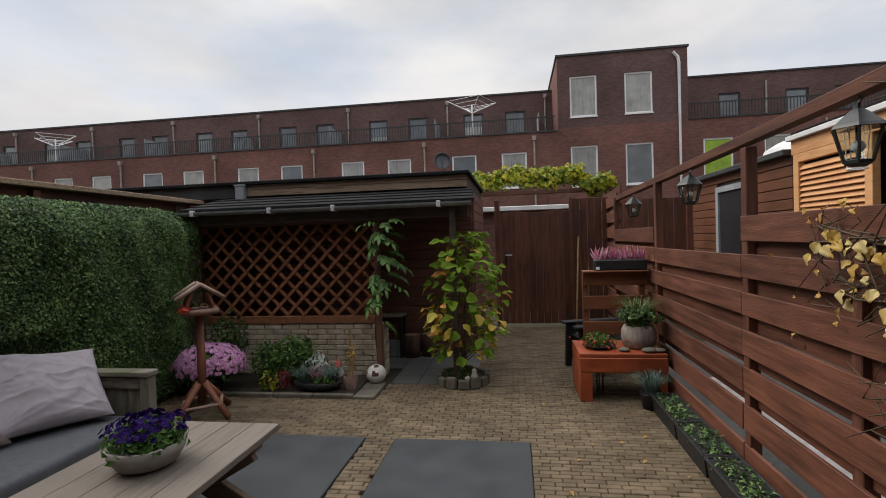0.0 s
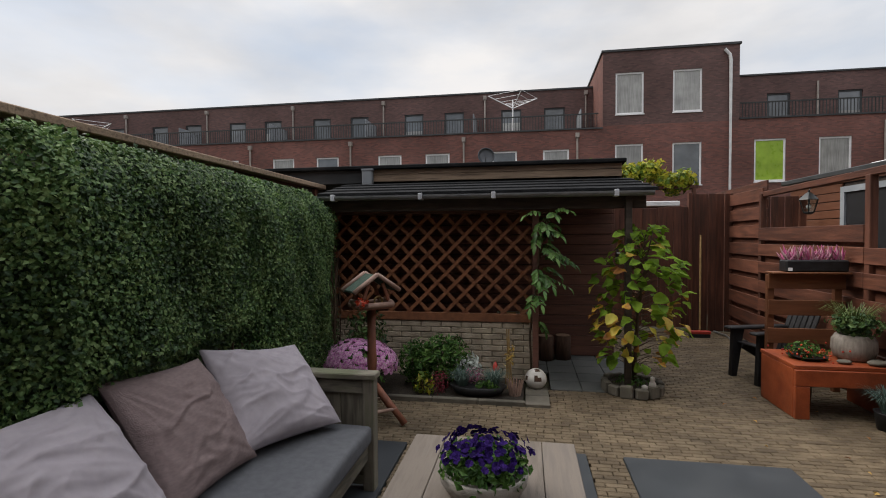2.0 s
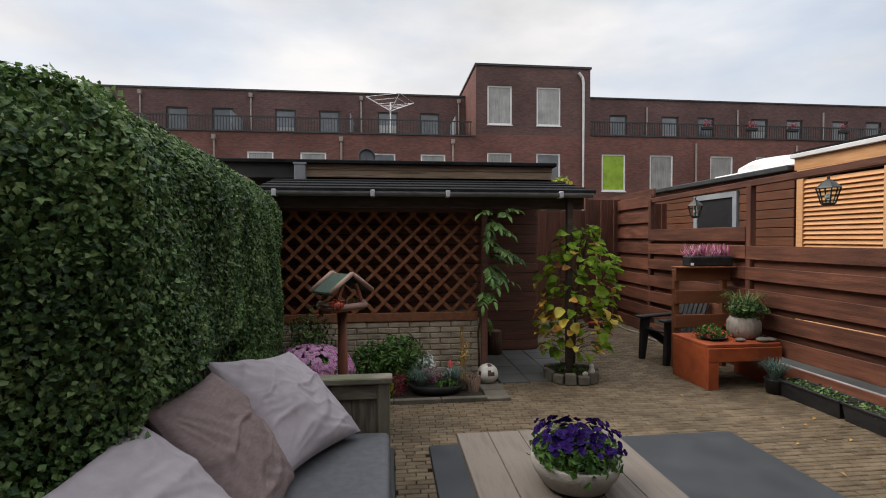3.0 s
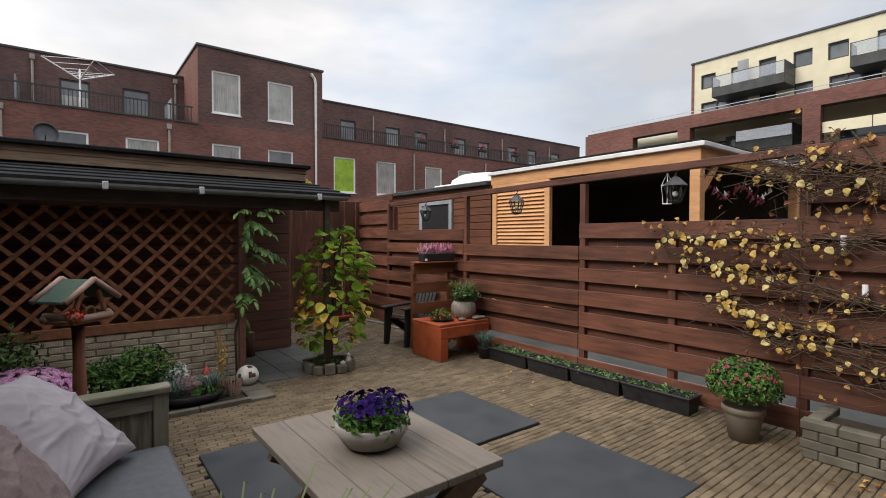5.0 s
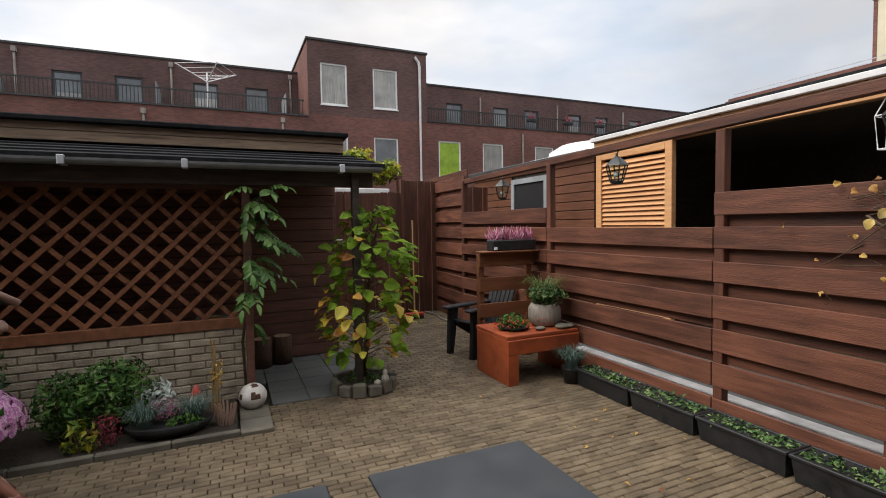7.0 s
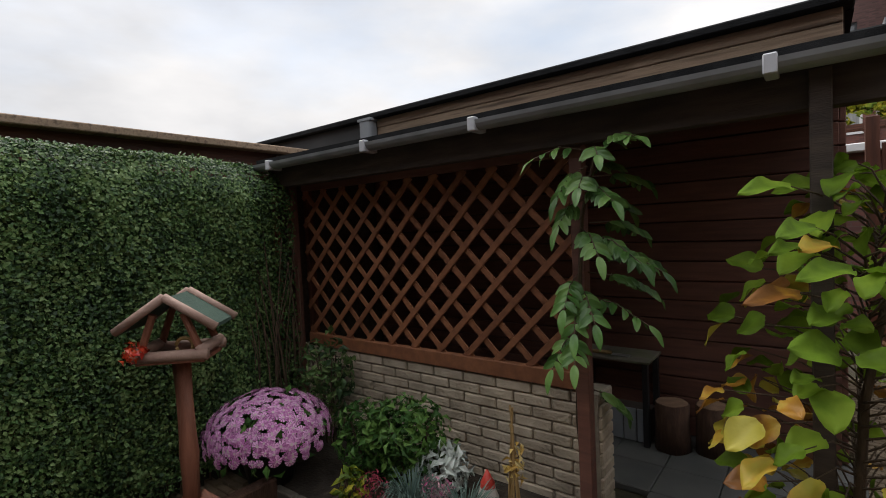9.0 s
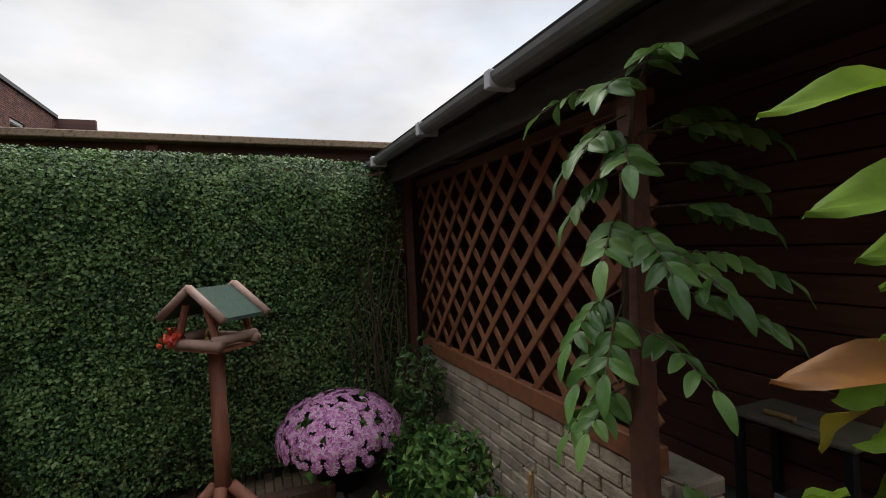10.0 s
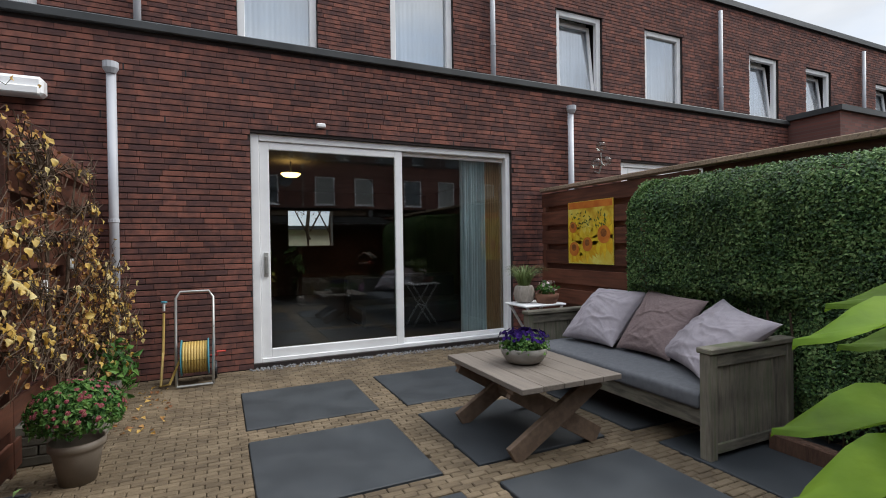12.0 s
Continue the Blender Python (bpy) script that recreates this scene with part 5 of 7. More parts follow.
part("roof", MB().box(2.9, 5.86, 2.34, 6.6, 9.5, 2.42, 0.01), M_COPING, ng)
part("skylight", MB().box(3.3, 6.2, 2.42, 4.6, 7.9, 2.52, 0.02).lathe([(0.62, 0), (0.6, 0.1), (0.45, 0.2), (0.01, 0.24)], 20, Matrix.Translation((3.95, 7.05, 2.52)) @ Matrix.Diagonal((1, 1.3, 1, 1))), M_ROOFWHITE, ng, "white domed skylight", smooth=False)
vr = thing("neighbour_veranda", (4.5, 4.1, 0), "new pale timber veranda with flat white-edged roof", "veranda")
part("front_beam", MB().box(2.98, 2.36, 2.33, 3.08, 5.84, 2.50, 0.006), M_LARCH, vr)
part("side_beam", MB().box(3.08, 2.36, 2.33, 6.4, 2.46, 2.50, 0.006), M_LARCH, vr)
part("roof_trim", MB().box(2.93, 2.30, 2.50, 6.5, 5.86, 2.56, 0.006), M_ROOFWHITE, vr)
part("roof", MB().box(2.98, 2.35, 2.56, 6.4, 5.84, 2.60), M_FELT, vr)
part("ceiling", MB().box(3.08, 2.46, 2.44, 6.4, 5.84, 2.47), M_DARKWOOD, vr)
part("back_panel", MB().box(6.3, 2.4, 0, 6.4, 9.4, 2.44).box(3.1, 5.80, 0, 6.4, 5.855, 2.44), M_DARKWOOD, vr)
for x, y in ((3.03, 2.42), (6.2, 2.42)):
    part("post", MB().box(x - 0.06, y - 0.06, 0, x + 0.06, y + 0.06, 2.33, 0.005), M_LARCH, vr)
part("corner_brace", MB().beam((3.12, 2.42, 1.95), (3.5, 2.42, 2.33), 0.05, 0.07, 0.004), M_LARCH, vr)
part("louver_frame", MB().box(2.98, 4.56, 0.1, 3.05, 4.66, 2.33, 0.004).box(2.98, 5.70, 0.1, 3.05, 5.80, 2.33, 0.004).box(2.98, 4.66, 2.23, 3.05, 5.70, 2.33, 0.004), M_LARCH, vr)
sl = MB().beam((0, 0, 0), (0, 1.04, 0), 0.012, 0.07).mesh("louver")
for k in range(32):
    part("louver", sl, M_LARCH, vr, at=Matrix.Translation((3.015, 4.66, 0.18 + k * 0.064)) @ pose(0, 0, 0, 0, 35, 0))
gl = thing("garland", (4.2, 2.5, 2.1), "red and white garland hung under the veranda beam", "decoration")
for i in range(3):
    p = np.array([(3.3 + 2.3 * t, 2.5, 2.22 - 0.18 * math.sin(math.pi * t * 2) ** 2 - 0.03 * i) for t in np.random.default_rng(i).random(16)])
    part("tags", leaf_mesh("tags", p, np.tile([0, -1, 0.1], (16, 1)), 0.11, 0.7, seed=i, droop=3), M_WHITE if i == 0 else M_CRIMSON, gl)
# the neighbour's buildings stand on a plot of their own beyond the path
plot = Matrix.Translation((-1.94 + 1.94 * 1.138, 0.14 - 0.18 * 1.125, 0)) @ Matrix.Diagonal((1.138, 1.125, 1.058, 1))
for building in (ng, vr, gl):
    building.matrix_basis = plot @ building.matrix_basis
solid("neighbour_path", MB().box(1.62, -1.0, -0.028, 4.2, 6.8, -0.012), M_TILE, "grey paving of the neighbour's garden behind the fence", "paving", kind="structure")
solid("neighbour_kerb", MB().box(1.98, 0.9, -0.011, 2.11, 4.9, 0.03, 0.006), M_KERB, "pale kerb strip in the neighbour's paving", "kerb", kind="structure")


# lounge sofa
sofa = thing("garden_sofa", (-2.8, 1.6, 0), "weathered grey timber lounge sofa with grey seat cushion", "sofa")
SX0, SX1, SY0, SY1 = -3.22, -2.375, 0.60, 2.60
for k, (ya, yb) in enumerate(((SY0, SY0 + 0.075), (SY1 - 0.075, SY1))):
    arm = part("arm_top", MB().box(SX0, ya - 0.015, 0.665, SX1 + 0.012, yb + 0.015, 0.70, 0.006), M_SOFAWOOD, sofa, "greenish weathered arm board")
    for j in range(5):
        w = (SX1 - SX0 - 0.14) / 5
        part("arm_board", MB().box(SX0 + 0.07 + j * w + 0.002, ya + 0.02, 0.05, SX0 + 0.07 + (j + 1) * w - 0.002, yb - 0.02, 0.66, 0.003), M_SOFAWOOD_Z, sofa)
    part("leg", MB().box(SX1 - 0.07, ya, 0.0, SX1, yb, 0.664, 0.005), M_SOFAWOOD_Z, sofa)
    part("leg", MB().box(SX0, ya, 0.0, SX0 + 0.07, yb, 0.664, 0.005), M_SOFAWOOD_Z, sofa)
    for za, zb in ((0.58, 0.655), (0.04, 0.10)):
        part("arm_rail", MB().box(SX0 + 0.07, ya + 0.004, za, SX1 - 0.07, yb - 0.004, zb, 0.004), M_SOFAWOOD, sofa)
part("front_board", MB().box(SX1 - 0.075, SY0 + 0.076, 0.19, SX1 - 0.035, SY1 - 0.076, 0.315, 0.005), M_SOFAWOOD, sofa)
part("seat_board", MB().box(SX0 + 0.01, SY0 + 0.078, 0.27, SX1 - 0.08, SY1 - 0.078, 0.295), M_SOFAWOOD, sofa)
for z in (0.40, 0.52):
    part("back_slat", MB().box(SX0, SY0 + 0.078, z, SX0 + 0.03, SY1 - 0.078, z + 0.09, 0.004), M_SOFAWOOD, sofa)


def soft_box(x0, y0, z0, x1, y1, z1, n=14, puff=0.02):
    mb = MB()
    mb.box(x0, y0, z0, x1, y1, z1, 0.0)
    me = mb.mesh("seat_cushion", True)
    bm = bmesh.new()
    bm.from_mesh(me)
    bmesh.ops.bevel(bm, geom=bm.edges[:], offset=0.035, segments=4, profile=0.6, affect="EDGES")
    bmesh.ops.subdivide_edges(bm, edges=[e for e in bm.edges if e.calc_length() > 0.3], cuts=n, use_grid_fill=True)
    for v in bm.verts:
        if v.co.z > (z0 + z1) / 2:
            u, w = (v.co.x - x0) / (x1 - x0), (v.co.y - y0) / (y1 - y0)
            v.co.z += puff * (math.sin(math.pi * u) * math.sin(math.pi * w)) ** 0.5 + 0.004 * noise.noise(v.co * 9) if 0 < u < 1 and 0 < w < 1 else 0
    bm.to_mesh(me)
    bm.free()
    me.polygons.foreach_set("use_smooth", [True] * len(me.polygons))
    return me


solid("seat_cushion", soft_box(SX0 + 0.02, SY0 + 0.085, 0.298, SX1 - 0.005, SY1 - 0.085, 0.405), M_CUSHION, "dark grey fabric seat cushion on the sofa", "cushion")


def pillow_mesh(c1, c2, c3, c4, t, seed, sag=0.0):
    """A stuffed cloth cushion hung between its four pointed corners, with creases running from them."""
    n = 72
    c1, c2, c3, c4 = (Vector(c) for c in (c1, c2, c3, c4))
    nrm = (c3 - c1).cross(c2 - c4).normalized()
    if nrm.x < 0:
        nrm = -nrm
    mb, vs, fs = MB(), [], []
    for side in (1, -1):
        k = len(vs)
        for i in range(n + 1):
            for j in range(n + 1):
                u, v = 2 * i / n - 1, 2 * j / n - 1
                pu = u * (1 - 0.075 * (1 - v * v) * abs(u) ** 1.5)
                pv = v * (1 - 0.075 * (1 - u * u) * abs(v) ** 1.5)
                a, b = (pu + 1) / 2, (pv + 1) / 2
                p = (c1 * (1 - a) + c2 * a) * (1 - b) + (c4 * (1 - a) + c3 * a) * b
                rim = max(0.0, 1 - u * u) * max(0.0, 1 - v * v)
                z = t * 0.56 * rim ** 0.47
                cr = 0.0
                for q, (su, sv) in enumerate(((-1, -1), (1, -1), (1, 1), (-1, 1))):
                    du, dv = u - su, v - sv
                    d = math.hypot(du, dv)
                    ph = math.atan2(dv * -sv, du * -su)
                    w = noise.noise(Vector((ph * 5.0, q * 3.7, seed + 0.8 * d)))
                    cr += (0.5 - abs(w) * 2.2) * math.exp(-d / 0.75) * min(1, d * 2.5) * 0.019
                wu, wv = u + 0.35 * noise.noise(Vector((u * 1.5, v * 1.5, seed + 7))), v + 0.35 * noise.noise(Vector((u * 1.5, v * 1.5, seed + 19)))
                f1 = 1 - abs(noise.noise(Vector((wu * 0.9 + wv * 1.9, wv * 0.7 - wu * 0.5, seed * 3.1)))) * 2.6
                f2 = 1 - abs(noise.noise(Vector((wv * 3.2 - wu * 1.2, wu * 0.9, seed * 1.7 + 3)))) * 2.4
                cr += max(0, f1) ** 2 * 0.019 + max(0, f2) ** 3 * 0.008 + 0.022 * noise.noise(Vector((u * 1.3, v * 1.3, seed)))
                off = side * z + (cr - 0.012) * rim ** 0.5 * (1 if side > 0 else 0.3)
                vs.append(p + nrm * off + Vector((0, 0, -sag * (1 - u * u) * (1 - v))))
        for i in range(n):
            for j in range(n):
                e = k + i * (n + 1) + j
                q = (e, e + n + 1, e + n + 2, e + 1)
                fs.append(q if side < 0 else q[::-1])
    mb.add(vs, fs)
    return mb


def pillow(mb, material, label):
    solid("pillow", mb, material, label, "pillow", "sofa pillows", smooth=True)


pillow(pillow_mesh((-3.17, 0.79, 0.90), (-3.16, 1.43, 0.905), (-2.75, 1.40, 0.45), (-2.70, 0.78, 0.45), 0.25, 1.3), M_PILLOW, "plump mauve-grey pillow leaning on the sofa")
pillow(pillow_mesh((-3.15, 1.44, 0.94), (-3.14, 2.03, 0.89), (-2.78, 1.96, 0.445), (-2.79, 1.40, 0.445), 0.19, 4.7), M_PILLOW2, "pinkish-brown knitted pillow leaning on the sofa")
pillow(pillow_mesh((-3.20, 2.11, 0.915), (-2.95, 2.69, 0.82), (-2.53, 2.41, 0.455), (-2.83, 1.83, 0.475), 0.23, 8.1, 0.01), M_PILLOW, "creased mauve-grey pillow slumped against the sofa arm")

# low table with crossed legs
table = thing("coffee_table", (-1.66, 1.69, 0), "low weathered timber table with crossed legs", "table")
for k in range(5):
    w = (2.05 - 1.27) / 5
    part("tabletop_board", MB().box(-2.05 + k * w + 0.0015, 1.18, 0.465, -2.05 + (k + 1) * w - 0.0015, 2.21, 0.5, 0.003), M_TABLETOP, table)
for y in (1.30, 2.02):
    part("leg", MB().beam((-2.02, y - 0.024, 0.03), (-1.33, y - 0.024, 0.44), 0.045, 0.125, 0.004), M_TABLELEG, table)
    part("leg", MB().beam((-1.30, y + 0.024, 0.03), (-1.99, y + 0.024, 0.44), 0.045, 0.125, 0.004), M_TABLELEG, table)
    part("cleat", MB().box(-2.02, y - 0.045, 0.425, -1.30, y + 0.045, 0.463, 0.003), M_TABLELEG, table)
part("stretcher", MB().box(-1.69, 1.33, 0.20, -1.63, 1.99, 0.265, 0.004), M_TABLELEG, table)


def flower_bowl(x, y, z):
    b = thing("flower_bowl", (x, y, z), "round stone bowl full of violet pansies on the table", "flower bowl")
    T = Matrix.Translation((x, y, z))
    part("bowl", MB().lathe([(0.085, 0), (0.13, 0.02), (0.165, 0.075), (0.172, 0.115), (0.16, 0.118), (0.15, 0.10), (0.01, 0.095)], 32, T), M_BOWL, b, smooth=True)
    p, q = cloud_pts((x, y, z + 0.115), (0.185, 0.185, 0.10), 950, 11, 0.4, up=-0.2)
    part("foliage", leaf_mesh("foliage", p, q, 0.034, 0.6, seed=5), M_BUSH, b)
    r = np.random.default_rng(3)
    pet = MB()
    for i in range(135):
        a, rr = r.random() * 6.28, 0.185 * math.sqrt(r.random())
        h = z + 0.13 + 0.085 * math.sqrt(max(0, 1 - (rr / 0.21) ** 2)) + 0.03 * r.random()
        c = Vector((x + rr * math.cos(a), y + rr * math.sin(a), h))
        nn = Vector((math.cos(a) * (0.5 + rr * 3), math.sin(a) * (0.5 + rr * 3), 0.6 + r.random() * 0.6)).normalized()
        nn = (nn + Vector(r.normal(size=3)) * 0.25).normalized()
        s = nn.orthogonal().normalized()
        t = nn.cross(s)
        R = 0.013 + 0.007 * r.random()
        for k in range(5):
            g0 = k * 1.2566 + i
            d = s * math.cos(g0) + t * math.sin(g0)
            e = nn.cross(d)
            pet.add([c, c + d * R * 0.6 - e * R * 0.7 + nn * 0.006, c + d * R + nn * 0.003, c + d * R * 0.6 + e * R * 0.7 + nn * 0.006], [(0, 1, 2, 3)])
    tagged(part("pansy_petals", pet, M_PANSY, b), kind="stuff")


flower_bowl(-1.66, 1.66, 0.5)

# hedge along the side fence
hedge = thing("hedge", (-3.22, 3.0, 0), "tall clipped dense dark green hedge", "hedge")
HX, HY0, HY1, HZ = -3.05, 1.28, 4.72, 1.93
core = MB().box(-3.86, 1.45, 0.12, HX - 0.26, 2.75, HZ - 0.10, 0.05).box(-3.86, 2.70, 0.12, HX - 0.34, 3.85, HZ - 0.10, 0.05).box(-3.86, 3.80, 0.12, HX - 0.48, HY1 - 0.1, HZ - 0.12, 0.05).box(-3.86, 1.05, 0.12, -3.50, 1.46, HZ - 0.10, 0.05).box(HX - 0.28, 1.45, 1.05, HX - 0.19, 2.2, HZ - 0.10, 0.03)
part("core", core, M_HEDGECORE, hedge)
r = np.random.default_rng(21)


def hedge_face(y):
    """How far the clipped front reaches: a slanted near end, a straight run and a set-back far corner."""
    return HX - 0.08 * np.maximum(y - HY0, 0) - 1.1 * np.maximum(HY0 - y, 0) - 0.14 * np.clip((y - 3.9) / 0.5, 0, 1) ** 2


def hedge_pts(n):
    y = HY0 + (HY1 - HY0) * r.random(n)
    z = 0.08 + (HZ - 0.08) * r.random(n) ** 0.9
    depth = np.abs(r.normal(size=n)) * 0.035
    bulge = 0.025 * np.sin(y * 3.1) * np.sin(z * 4.0 + 1) + 0.015 * np.sin(y * 9 + z * 5)
    top = np.clip((z - (HZ - 0.30)) / 0.30, 0, 1)
    low = np.clip((0.35 - z) / 0.3, 0, 1)
    gap = 0.13 * np.clip((1.0 - z) / 0.15, 0, 1) * np.clip((2.75 - y) / 0.15, 0, 1)
    x = hedge_face(y) - depth + bulge - 0.23 * top ** 2 - 0.05 * low - gap
    p = np.stack([x, y, z], 1)
    q = np.stack([np.ones(n), 0 * y, 0.25 + top], 1) + r.normal(size=(n, 3)) * 0.55
    keep = (r.random(n) > 0.55 * np.clip((y - 4.15) / 0.5, 0, 1)) & (r.random(n) > 0.45 * low)
    return p[keep], q[keep]


p1, q1 = hedge_pts(105000)
n = 15000
y2 = 0.80 + (HY1 - 0.9) * r.random(n) * 0.98
b2 = r.random(n)
x2 = hedge_face(y2) - 0.19 - b2 * np.maximum(hedge_face(y2) + 3.60, 0.02)
p2 = np.stack([x2, y2, HZ - 0.035 + 0.03 * b2 + 0.012 * r.normal(size=n)], 1)[y2 < HY1 - 0.08]
q2 = (np.tile([0.1, 0, 1.0], (n, 1)) + r.normal(size=(n, 3)) * 0.45)[y2 < HY1 - 0.08]
n = 22000
z3, s3 = 0.1 + (HZ - 0.1) * r.random(n) ** 0.9, r.random(n)
t3 = 0.16 * np.clip((z3 - (HZ - 0.30)) / 0.30, 0, 1) ** 2 + np.abs(r.normal(size=n)) * 0.03
p3 = np.stack([HX - 0.60 * s3 - t3, HY0 - 0.52 * s3 + t3, z3], 1)
q3 = np.tile([0.65, -0.75, 0.25], (n, 1)) + r.normal(size=(n, 3)) * 0.5
part("foliage", leaf_mesh("foliage", np.concatenate([p1, p2, p3]), np.concatenate([q1, q2, q3]), 0.0215, 0.72, fold=0.08, curl=0.15, seed=8), M_HEDGE, hedge)
st = MB()
for k in range(30):
    y = 1.4 + 3.3 * k / 30 + 0.05 * math.sin(k * 7)
    dx = 0.08 * (y - 1.25)
    st.tube([(-3.20 - dx, y, 0), (-3.19 - dx + 0.03 * math.sin(k), y + 0.03, 0.4), (-3.18 - dx, y + 0.02 * math.cos(k * 3), 0.85)], 0.008, 5)
for k in range(16):
    y = 4.15 + 0.55 * r.random()
    st.tube([(-3.46, y, 0), (-3.44 + 0.04 * r.random(), y + 0.05 * r.normal(), 0.7), (-3.46, y + 0.1 * r.normal(), 1.1 + 0.4 * r.random())], 0.004, 4)
tagged(part("branchwork", st, M_BARK, hedge), kind="stuff")

# bird feeder
bird = thing("bird_table", (-2.735, 3.585, 0), "rustic log bird table with a green felt roof", "bird table")
bx, by = -2.735, 3.585
part("pole", MB().tube([(bx, by, 0.12), (bx + 0.004, by, 0.5), (bx, by, 0.93)], [0.042, 0.040, 0.039], 14), M_BIRDWOOD, bird, smooth=True)
for k in range(4):
    a = 0.6 + k * math.pi / 2
    part("foot", MB().tube([(bx + 0.30 * math.cos(a), by + 0.30 * math.sin(a), 0.02), (bx + 0.035 * math.cos(a), by + 0.035 * math.sin(a), 0.30)], 0.028, 10), M_BIRDWOOD, bird, smooth=True)
    part("brace", MB().tube([(bx + 0.22 * math.cos(a), by + 0.22 * math.sin(a), 0.12), (bx + 0.22 * math.cos(a + 1.57), by + 0.22 * math.sin(a + 1.57), 0.13)], 0.014, 8), M_BIRDPALE, bird)
part("tray", MB().box(bx - 0.135, by - 0.105, 0.925, bx + 0.135, by + 0.105, 0.94), M_BIRDWOOD, bird)
for dx, dy, ax in ((0, -0.10, 0), (0, 0.10, 0), (-0.125, 0, 1), (0.125, 0, 1)):
    L = 0.15 if ax == 0 else 0.11
    a, b = ((bx + dx - L, by + dy, 0.955), (bx + dx + L, by + dy, 0.958)) if ax == 0 else ((bx + dx, by - L, 0.975), (bx + dx, by + L, 0.975))
    part("tray_log", MB().tube([a, b], 0.023, 10), M_BIRDPALE, bird, smooth=True)
for sx in (-1, 1):
    for sy in (-1, 1):
        part("strut", MB().tube([(bx + sx * 0.12, by + sy * 0.09, 0.97), (bx + sx * 0.06, by + sy * 0.09, 1.13)], 0.016, 8), M_BIRDWOOD, bird)
    part("roof_board", MB().add([(bx, by - 0.112, 1.20), (bx, by + 0.112, 1.20), (bx + sx * 0.185, by + 0.112, 1.075), (bx + sx * 0.185, by - 0.112, 1.075), (bx, by - 0.112, 1.185), (bx, by + 0.112, 1.185), (bx + sx * 0.185, by + 0.112, 1.06), (bx + sx * 0.185, by - 0.112, 1.06)],
                                [(0, 1, 2, 3), (7, 6, 5, 4), (0, 3, 7, 4), (1, 5, 6, 2), (2, 6, 7, 3)]), M_BIRDROOF, bird, "green felt roof")
    for y in (by - 0.120, by + 0.120):
        part("roof_log", MB().tube([(bx, y, 1.203), (bx + sx * 0.198, y, 1.07)], 0.018, 10), M_BIRDPALE, bird, smooth=True)
turn = Matrix.Translation((bx, by, 0)) @ pose(0, 0, 0, 0, 0, 43)
bird.matrix_basis = turn
p, q = cloud_pts((bx - 0.13, by - 0.12, 0.985), (0.05, 0.04, 0.045), 50, 4)
berry = solid("berry_bunch", leaf_mesh("berry_bunch", p, q, 0.03, 0.8, seed=2), M_BERRY, "red berry bunch on the bird table", "decoration")
feed = solid("feed_ring", MB().tube([(bx + 0.04 + 0.035 * math.cos(t), by - 0.05, 0.985 + 0.035 * math.sin(t)) for t in np.linspace(0, 6.28, 14)], 0.008, 6), M_CANE, "small straw ring on the bird table", "decoration")
berry.matrix_basis = feed.matrix_basis = turn @ Matrix.Translation((-bx, -by, 0))


# flowers and shrubs in the bed
def mum(name, c, rad, nfl, material, fl, seed, label, pot=None, leaves=600, group=""):
    t = thing(name, (c[0], c[1], 0), label, "flowers", group)
    p, q = cloud_pts(c, tuple(v * 0.93 for v in rad), leaves, seed, 0.55, up=-0.5)
    part("foliage", leaf_mesh("foliage", p, q, 0.05 if leaves < 1000 else 0.030, 0.55, seed=seed), M_BUSH, t)
    r = np.random.default_rng(seed + 5)
    pet, eye = MB(), MB()
    for i in range(nfl):
        d = Vector(r.normal(size=3)).normalized()
        if d.z < -0.15:
            d.z = abs(d.z)
        cc = Vector(c) + Vector((d.x * rad[0], d.y * rad[1], d.z * rad[2])) * (0.95 + 0.08 * r.random())
        s = d.orthogonal().normalized()
        u = d.cross(s)
        R = fl * (0.8 + 0.4 * r.random())
        for k in range(10):
            g0, g1 = k * 0.628 + i, k * 0.628 + 0.5 + i
            a, b = s * math.cos(g0) + u * math.sin(g0), s * math.cos(g1) + u * math.sin(g1)
            pet.add([cc, cc + a * R - d * 0.003, cc + (a + b) * R * 0.56 - d * 0.006, cc + b * R - d * 0.003], [(0, 1, 2, 3)])
        eye.add([cc + (s * math.cos(k) + u * math.sin(k)) * R * 0.3 + d * 0.003 for k in np.arange(0, 6.28, 1.05)], [(0, 1, 2, 3, 4, 5)])
    tagged(part("blossoms", pet, material, t), kind="stuff")
    if fl > 0.02:
        tagged(part("flower_eye", eye, M_PALEEYE, t), kind="stuff")
    return t


m1 = mum("chrysanthemum", (-3.06, 4.17, 0.30), (0.38, 0.34, 0.235), 640, M_PINK, 0.024, 3, "round mauve-pink chrysanthemum in a dark pot")
part("pot", MB().lathe([(0.12, 0.0), (0.16, 0.2), (0.17, 0.22), (0.15, 0.2), (0.01, 0.19)], 20, Matrix.Translation((-3.06, 4.17, 0.01))), M_BLACK, m1, smooth=True)


def shrub(name, c, rad, n, size, material, seed, label, category="shrub", shell=0.3, width=0.5, group=""):
    t = thing(name, (c[0], c[1], 0.02), label, category, group)
    p, q = cloud_pts(c, rad, n, seed, shell)
    part("leaves", leaf_mesh("leaves", p, q, size, width, seed=seed), material, t)
    st = MB()
    r = np.random.default_rng(seed)
    for k in range(7):
        a = r.random() * 6.28
        e = Vector((c[0] + rad[0] * 0.6 * math.cos(a), c[1] + rad[1] * 0.6 * math.sin(a), c[2] + rad[2] * 0.5))
        st.tube([(c[0] + 0.03 * math.cos(a), c[1] + 0.03 * math.sin(a), 0.0), ((c[0] + e.x) / 2, (c[1] + e.y) / 2, c[2] * 0.7), e], 0.005, 5)
    tagged(part("branchwork", st, M_BARK, t), kind="stuff")
    return t


